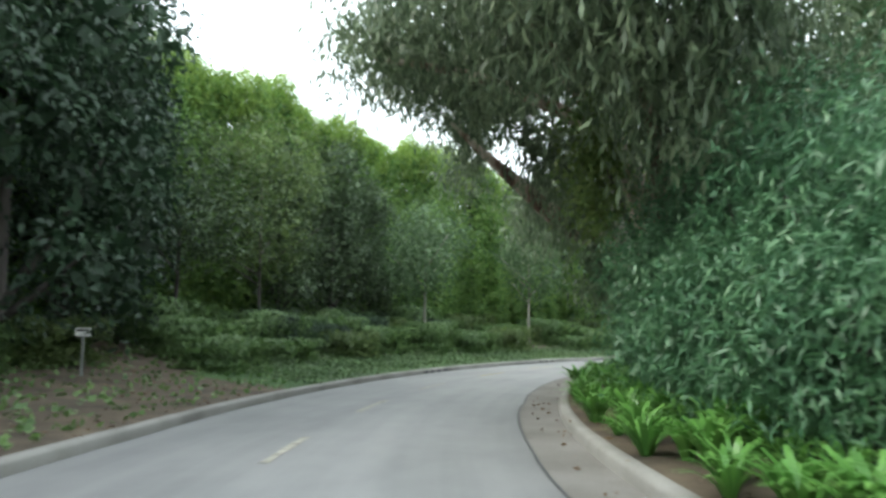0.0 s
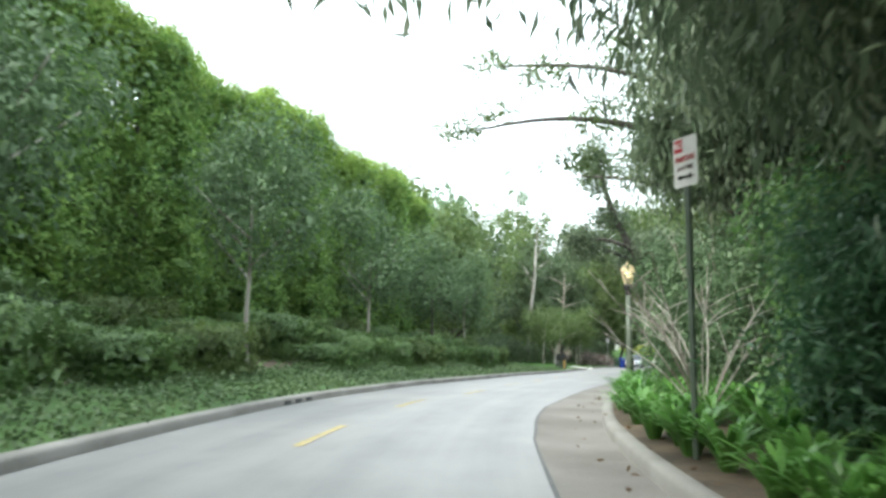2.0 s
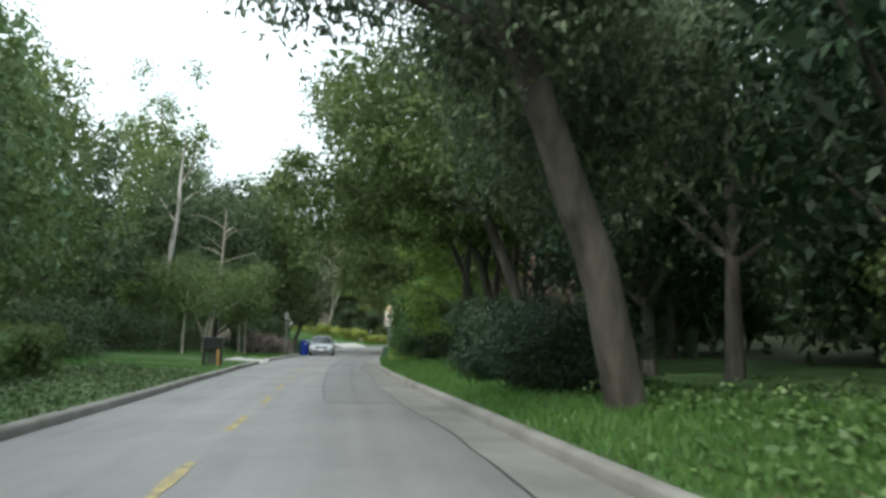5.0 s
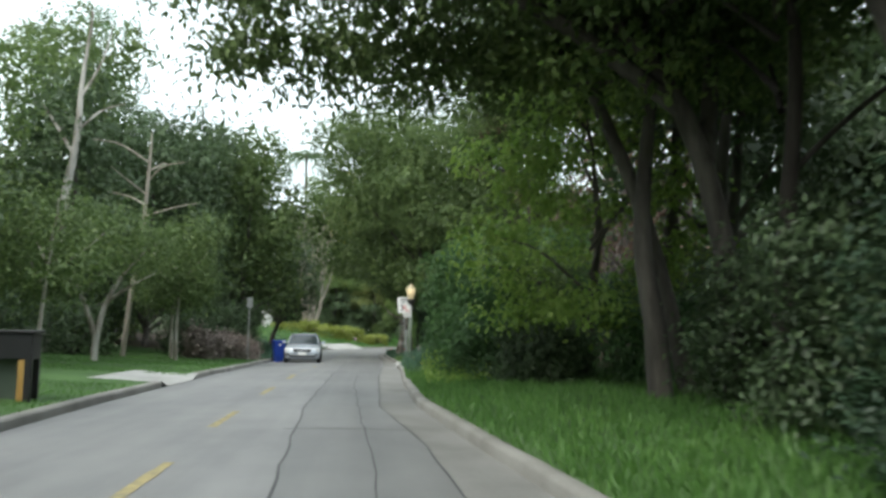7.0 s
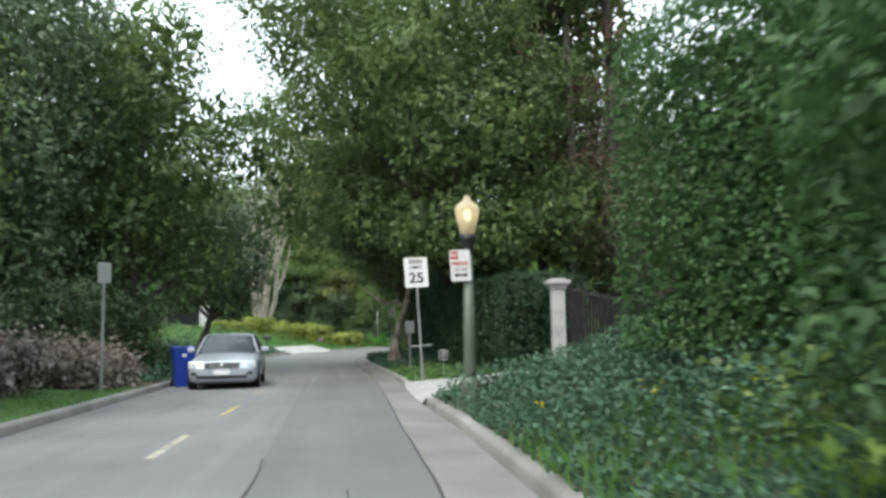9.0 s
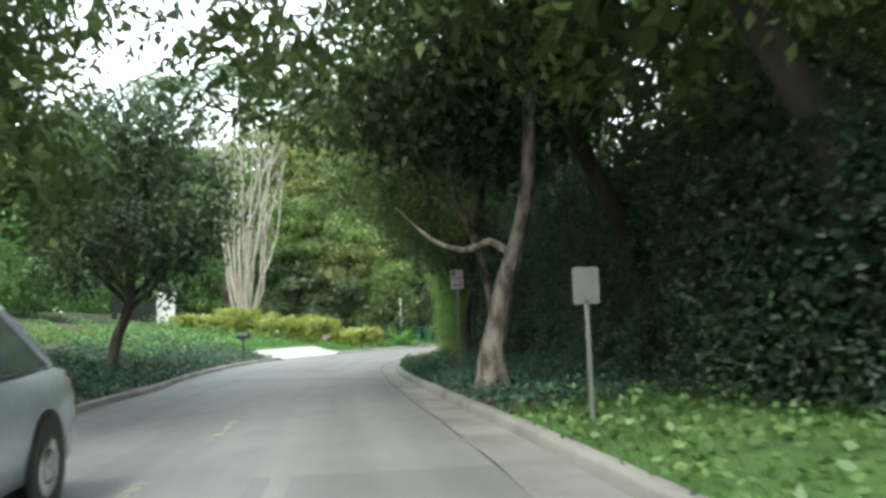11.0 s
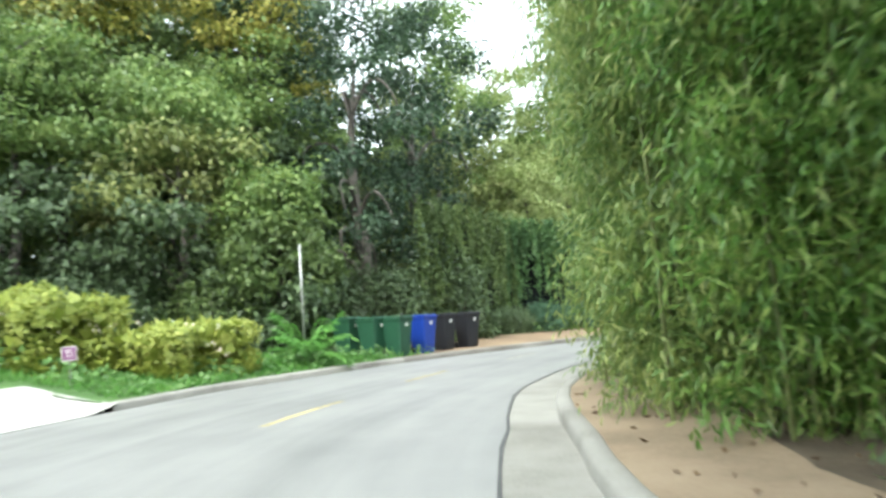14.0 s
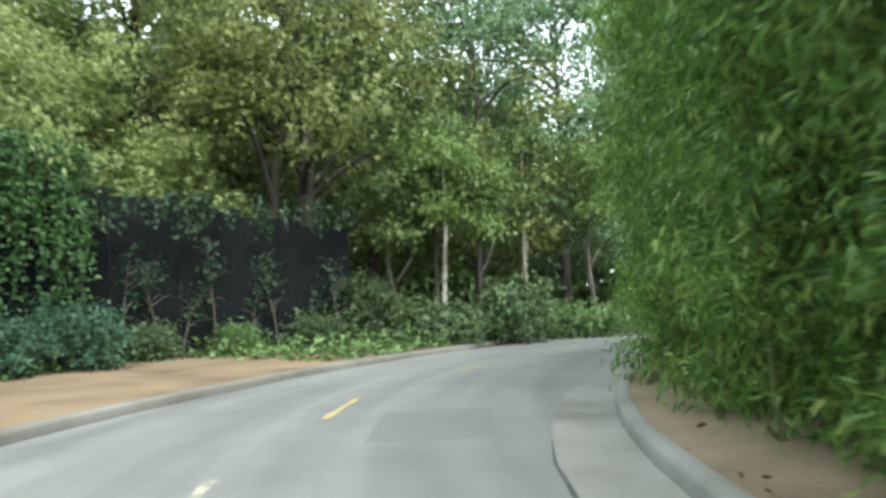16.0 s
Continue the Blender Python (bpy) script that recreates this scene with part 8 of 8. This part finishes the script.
for i, ((x0, y0), (x1, y1), cnt, top, low, mat) in enumerate((((11.0, 102.2), (17.6, 107.9), 12500, 5.1, .0, OAK_GREEN), ((16.6, 107.2), (21.4, 108.3), 7500, 4.8, .15, HEDGE_DARK), ((21.0, 108.6), (29.2, 106.7), 1300, 4.0, .75, DEEP_GREEN))):
    rng = np.random.default_rng(960 + i)
    # strands that hang from the top to different lengths
    ns = cnt // 26
    st, sl = rng.random(ns), (1 - low) * top * rng.uniform(.25, 1.0, ns) ** (.8 if i == 0 else 1.6)
    t = np.repeat(st, 26) + rng.normal(size=ns * 26) * .006
    z = top * rng.uniform(.93, 1.06, ns * 26) - np.repeat(sl, 26) * rng.random(ns * 26)
    foot = rng.random(cnt // 6)
    t, z = np.r_[t, foot], np.r_[z, .6 * rng.random(cnt // 6) ** 1.4 * (1 + .6 * np.sin(foot * 31))]
    ln = np.array([x1 - x0, y1 - y0])
    nn = np.array([ln[1], -ln[0]]) / np.linalg.norm(ln)
    out = .08 + .3 * rng.random(len(t)) * (.6 + .4 * np.sin(t * 23 + z * 2)) + .12 * np.sin(t * 57)
    pp = np.c_[np.array([x0, y0]) + ln * t[:, None] + nn * np.maximum(out, .04)[:, None], z]
    pp[:, 2] += ground_z(x0, y0)
    v, f = leaf_quads(pp, rng.normal(size=pp.shape) * .55 + np.array([nn[0] * .6, nn[1] * .6, -.9]), .15, .085, rng)
    tagged(new("vine", mesh_of("vine", v, f, mat)), "leafy vine hanging in strands over a dark fence", "vine", kind="stuff")

# bare vine stems and dead twigs climbing the fence
for i, (f, h, lean) in enumerate(((.1, 2.6, .3), (.22, 2.2, -.4), (.3, 1.5, .5), (.42, 2.8, -.2), (.55, 1.8, .4), (.66, 2.4, -.5), (.8, 1.6, .2), (.93, 2.2, -.3))):
    bx, by = 21.6 + 7.4 * f, 108.65 - 1.75 * f - .12
    r = thing("climbing_stem", "bare grey-brown climbing stem against a dark fence", "vine", (bx, by, ground_z(bx, by)), group="bare stems on the dark fence")
    rng = np.random.default_rng(990 + i)
    pts = [(0, 0, -.05), (lean * .2, -.03, h * .35), (lean * .6, .02, h * .7), (lean, 0, h)]
    rows = [(pts, [.022, .018, .013, .005])]
    for j in range(9):
        c = np.array(pts[1]) + (np.array(pts[3]) - np.array(pts[1])) * rng.random()
        e = c + np.array([rng.uniform(-.6, .6), -rng.uniform(0, .15), rng.uniform(-.1, .5)])
        rows.append(([tuple(c), tuple((c + e) / 2 + [0, -.03, .06]), tuple(e)], [.009, .007, .003]))
    part("stem", limb_mesh("stem", rows, TWIG_WOOD, 5, .05), TWIG_WOOD, r)
    part("leaves", crown("leaves", DEEP_GREEN, [(lean * .6, -.08, h * .75, .5, .12, .4), (lean, -.08, h, .4, .12, .3)], 110, .1, .06, 990 + i, tuft=5, spread=.2, gaps=.5), None, r)

# gnarled trunk, its long limb and the leaning trunk by the sign
root = thing("gnarled_tree", "old tree with a flaring gnarled grey trunk", "tree", (3.45, 57.1, ground_z(3.45, 57.1) - .1))
rel = lambda pts: [(x - 3.45, y - 57.1, z - root.location.z) for x, y, z in pts]
tree(root, [(rel([(3.4, 57.1, -.7), (3.4, 57.05, -.3), (3.4, 57.0, .2), (3.5, 56.95, .7), (3.65, 56.9, 1.4), (3.85, 56.85, 2.0), (4.1, 56.8, 3.2), (4.3, 57.0, 6.0)]), [.42, .31, .22, .18, .155, .14, .12, .07]),
            (rel([(3.85, 56.85, 1.8), (3.6, 57.1, 2.0), (3.5, 57.45, 2.12), (3.35, 57.85, 2.06), (3.14, 58.5, 2.1), (2.75, 59.3, 2.4), (2.2, 60.4, 3.2)]), [.085, .07, .06, .065, .05, .042, .02])], GNARLED_BARK,
     [crown("crown", DARK_GREEN, [(.8, 0, 6.6, 2.4, 2.4, 1.5), (-.8, 2.6, 5.6, 1.5, 1.5, 1.0), (1.8, 2, 6, 2, 2, 1.6)], 6000, .22, .1, 980)])
root2 = thing("leaning_tree", "slim leaning grey trunk in a dark hedge", "tree", (4.6, 61.5, ground_z(4.6, 61.5) - .1))
rel2 = lambda pts: [(x - 4.6, y - 61.5, z - root2.location.z) for x, y, z in pts]
tree(root2, [(rel2([(4.6, 61.5, -.6), (4.45, 61.4, .4), (4.28, 61.27, 1.7), (3.97, 61.0, 2.55), (3.69, 60.7, 3.1), (3.35, 60.4, 4.0), (3.3, 60.6, 6.0)]), [.1, .09, .082, .078, .07, .06, .025]),
             (rel2([(3.95, 61.0, 2.6), (4.3, 61.6, 3.6), (4.6, 62.4, 5.0)]), [.1, .08, .03])], GNARLED_BARK,
     [crown("crown", DARK_GREEN, [(-.9, -.6, 5.8, 1.9, 1.9, 1.2), (.4, .8, 5.6, 1.8, 1.8, 1.2)], 4500, .2, .1, 981)])
# manhole cover on the dirt and marking flags in the ivy
mp = at(136.35, 1.85)
r = thing("manhole_cover", "rectangular dark utility cover set in tan dirt", "utility cover", (mp.x, mp.y, ground_z(mp.x, mp.y) + .04), heading(136.4))
part("rim", block(-.36, .36, -.27, .27, -.06, .012, .006), DIRTY_CONCRETE, r)
part("lid", block(-.32, .32, -.23, .23, -.02, .02, .004), DARK_IRON, r)
FLAG = plain("orange_plastic", (.75, .13, .06), .5)
for s, d in ((126.9, 1.9), (126.6, 2.9)):
    r = thing("marking_flag", "small orange marking flag stuck in ivy", "flag", on_ground(s, d), 10, "orange flags in the ivy")
    part("stake", block(-.006, .006, -.006, .006, -.05, .42, .001), GALVANISED, r)
    part("cloth", block(0, .07, -.003, .003, .34, .42, .001), FLAG, r)
# dead sticks on the woodland edge
for i, pts in enumerate(([(4.6, -7.6, .35), (5.8, -8.6, .42), (6.8, -9.6, .4), (8.0, -10.2, .36)], [(8.6, -10.4, .4), (9.6, -10.6, .38), (10.6, -11.2, .36)])):
    z = [ground_z(x, y) + .16 for x, y, _ in pts]
    tagged(new("dead_branch", limb_mesh("dead_branch", [([(x, y, q + .05 * (j % 2)) for j, ((x, y, _), q) in enumerate(zip(pts, z))], [.03, .028, .025, .012][:len(pts)])], BARE_WOOD, 6)), "pale dead branch lying on the ground", "branch")
# pale bare twigs in the roadside bush
rng = np.random.default_rng(990)
root = thing("bare_bush", "tangle of pale bare branches in a bush", "bush", (4.55, -29.2, ground_z(4.55, -29.2)))
for i in range(16):
    a, l, h = rng.uniform(0, 6.28), rng.uniform(.6, 1.5), rng.uniform(.9, 2.0)
    mid = np.array([.45 * l * math.cos(a), .45 * l * math.sin(a), .5 * h + .1])
    tip = np.array([l * math.cos(a + .2), l * math.sin(a + .2), h])
    stem = part("branch", limb_mesh("branch", [([(0, 0, .05), tuple(mid), tuple(tip)], [.017, .012, .004])], PALE_BARK, 5), PALE_BARK, root)
    for j in range(3):
        q = mid + (tip - mid) * rng.uniform(0, .7)
        end = q + rng.normal(size=3) * [.3, .3, .15] + [0, 0, .3]
        part("twig", limb_mesh("twig", [([tuple(q), tuple((q + end) / 2 + [0, 0, .04]), tuple(end)], [.008, .006, .002])], PALE_BARK, 4), PALE_BARK, stem)


# silver saloon car
def saloon(place, turn):
    r = thing("car", "silver four-door saloon car in the facing lane", "car", place, turn)
    L = 4.55
    # stations along the length: y, half width at sill, at belt, belt height, sill height
    st = [(-2.27, .62, .60, .58, .36), (-2.2, .76, .72, .66, .24), (-2.0, .845, .80, .72, .19), (-1.7, .875, .84, .77, .19), (-1.2, .885, .86, .83, .2), (-.7, .885, .87, .89, .2), (0, .885, .875, .92, .2), (.8, .885, .875, .94, .2), (1.4, .885, .865, .96, .2), (1.8, .87, .84, .97, .21), (2.1, .83, .79, .95, .25), (2.25, .72, .68, .86, .36)]
    bm = bmesh.new()
    rings = []
    for y, ws, wb, hb, hs in st:
        half = [(0, hs), (ws * .8, hs), (ws * .97, hs + .07), (ws, hs + (hb - hs) * .45), (ws * .99, hs + (hb - hs) * .72), (wb * .95, hb - .015), (wb * .8, hb + .012), (wb * .4, hb + .035), (0, hb + .042)]
        ring = [bm.verts.new((x, y, z)) for x, z in half] + [bm.verts.new((-x, y, z)) for x, z in half[-2:0:-1]]
        rings.append(ring)
    n = len(rings[0])
    for a, b in zip(rings, rings[1:]):
        for i in range(n):
            bm.faces.new((a[i], a[(i + 1) % n], b[(i + 1) % n], b[i]))
    bm.faces.new(rings[0])
    bm.faces.new(rings[-1][::-1])
    bmesh.ops.recalc_face_normals(bm, faces=bm.faces)
    for f in bm.faces:
        f.smooth = True
    body = part("body", bm, SILVER, r)
    # cabin: roof and panes over pillars
    def strip_mesh(name, mat, rows):
        bm = bmesh.new()
        pr = None
        for y, w, z in rows:
            cur = [bm.verts.new((q * w, y, z + .03 * (1 - q * q))) for q in (-1, -.6, 0, .6, 1)]
            if pr:
                for i in range(4):
                    bm.faces.new((pr[i], pr[i + 1], cur[i + 1], cur[i]))
            pr = cur
        bmesh.ops.solidify(bm, geom=bm.faces[:], thickness=.03)
        return part(name, bm, mat, r)
    strip_mesh("roof", SILVER, [(-.22, .615, 1.35), (.15, .6, 1.41), (.75, .595, 1.415), (1.12, .595, 1.375)])
    strip_mesh("windscreen", CAR_GLASS, [(-.86, .72, .895), (-.54, .67, 1.13), (-.22, .61, 1.345)])
    strip_mesh("rear_window", CAR_GLASS, [(1.12, .59, 1.37), (1.45, .64, 1.17), (1.74, .69, .98)])
    for sx in (-1, 1):
        bm = bmesh.new()
        lo = [(-.8, .83, .915), (0, .84, .945), (.8, .84, .965), (1.55, .80, .985)]
        hi = [(-.24, .625, 1.335), (.15, .615, 1.385), (.75, .61, 1.39), (1.1, .615, 1.35)]
        a = [bm.verts.new((sx * x, y, z)) for y, x, z in lo]
        b = [bm.verts.new((sx * x, y, z)) for y, x, z in hi]
        for i in range(3):
            bm.faces.new((a[i], a[i + 1], b[i + 1], b[i]))
        part("side_window", bm, CAR_GLASS, r)
        for p0, p1, nm in (((-.84, .80, .9), (-.22, .63, 1.36), "windscreen_pillar"), ((1.62, .78, .98), (1.1, .61, 1.385), "rear_pillar"), ((.45, .85, .95), (.42, .625, 1.4), "door_pillar")):
            part(nm, limb_mesh(nm, [([(sx * p0[1], p0[0], p0[2]), (sx * (p0[1] + p1[1]) / 2, (p0[0] + p1[0]) / 2, (p0[2] + p1[2]) / 2 + .01), (sx * p1[1], p1[0], p1[2])], [.035, .032, .03])], SILVER if nm != "door_pillar" else CAR_BLACK, 6, 0), SILVER, r)
        m = block(-.1, .1, -.05, .06, -.06, .07, .03)
        bmesh.ops.translate(m, verts=m.verts, vec=(sx * .98, -.55, .99))
        part("door_mirror", m, SILVER, r)
        h = block(-.2, .2, -.05, .1, -.09, .09, .03)
        for v in h.verts:
            v.co.y += .25 * max(0, sx * v.co.x)
        bmesh.ops.translate(h, verts=h.verts, vec=(sx * .64, -2.16, .64))
        hl = part("headlight", h, HEADLAMP, r, "clear headlamp")
        g = block(-.15, .15, -.02, .03, -.04, .04, .01)
        bmesh.ops.translate(g, verts=g.verts, vec=(sx * .6, -2.245, .43))
        part("bumper_vent", g, CAR_BLACK, r)
        tl = block(-.14, .14, -.03, .05, -.07, .07, .02)
        bmesh.ops.translate(tl, verts=tl.verts, vec=(sx * .62, 2.2, .8))
        part("tail_light", tl, SIGN_RED, r)
        for y in (-1.38, 1.28):
            w = lathe([(.0, -.1), (.26, -.1), (.31, -.08), (.325, -.03), (.325, .05), (.31, .09), (.2, .1), (.0, .1)], 20)
            bmesh.ops.transform(w, matrix=Matrix.Translation((sx * .79, y, .325)) @ Matrix.Rotation(radians(90 * sx), 4, 'Y'), verts=w.verts)
            wheel = part("wheel", w, TYRE, r)
            rim = lathe([(.0, .098), (.07, .115), (.1, .1), (.19, .108), (.215, .1), (.215, .085), (.0, .085)], 10)
            bmesh.ops.transform(rim, matrix=Matrix.Translation((sx * .79, y, .325)) @ Matrix.Rotation(radians(90 * sx), 4, 'Y'), verts=rim.verts)
            part("rim", rim, CHROME, wheel)
            ar = lathe([(.3, -.02), (.37, -.02), (.37, .02), (.3, .02)], 20)
            bmesh.ops.transform(ar, matrix=Matrix.Translation((sx * .872, y, .335)) @ Matrix.Rotation(radians(90), 4, 'Y'), verts=ar.verts)
            part("wheel_arch", ar, CAR_BLACK, r)
    part("grille_surround", block(-.44, .44, -2.285, -2.2, .535, .735, .03), CHROME, r, "chrome grille surround")
    g = block(-.4, .4, -.03, .05, -.075, .075, .02)
    bmesh.ops.translate(g, verts=g.verts, vec=(0, -2.275, .635))
    gr = part("grille", g, CAR_BLACK, r, "black grille with a chrome surround")
    for z in (.595, .635, .675):
        part("grille_bar", block(-.38, .38, -2.312, -2.30, z - .006, z + .006, .002), CHROME, gr)
    part("badge", lathe([(.0, 0), (.05, 0), (.05, .008), (.0, .008)], 14), CHROME, gr).matrix_local = Matrix.Translation((0, -2.312, .635)) @ Matrix.Rotation(radians(90), 4, 'X')
    part("lower_intake", block(-.62, .62, -2.29, -2.2, .3, .38, .015), CAR_BLACK, r)
    part("number_plate", block(-.2, .2, -2.315, -2.295, .40, .52, .006), SIGN_WHITE, r, "pale number plate")
    part("underbody", block(-.78, .78, -2.0, 2.0, .16, .22, .02), CAR_BLACK, r)
    return r


p = at(107.6, -2.85)
saloon((p.x, p.y, p.z + .012), facing(107.6) + 2)
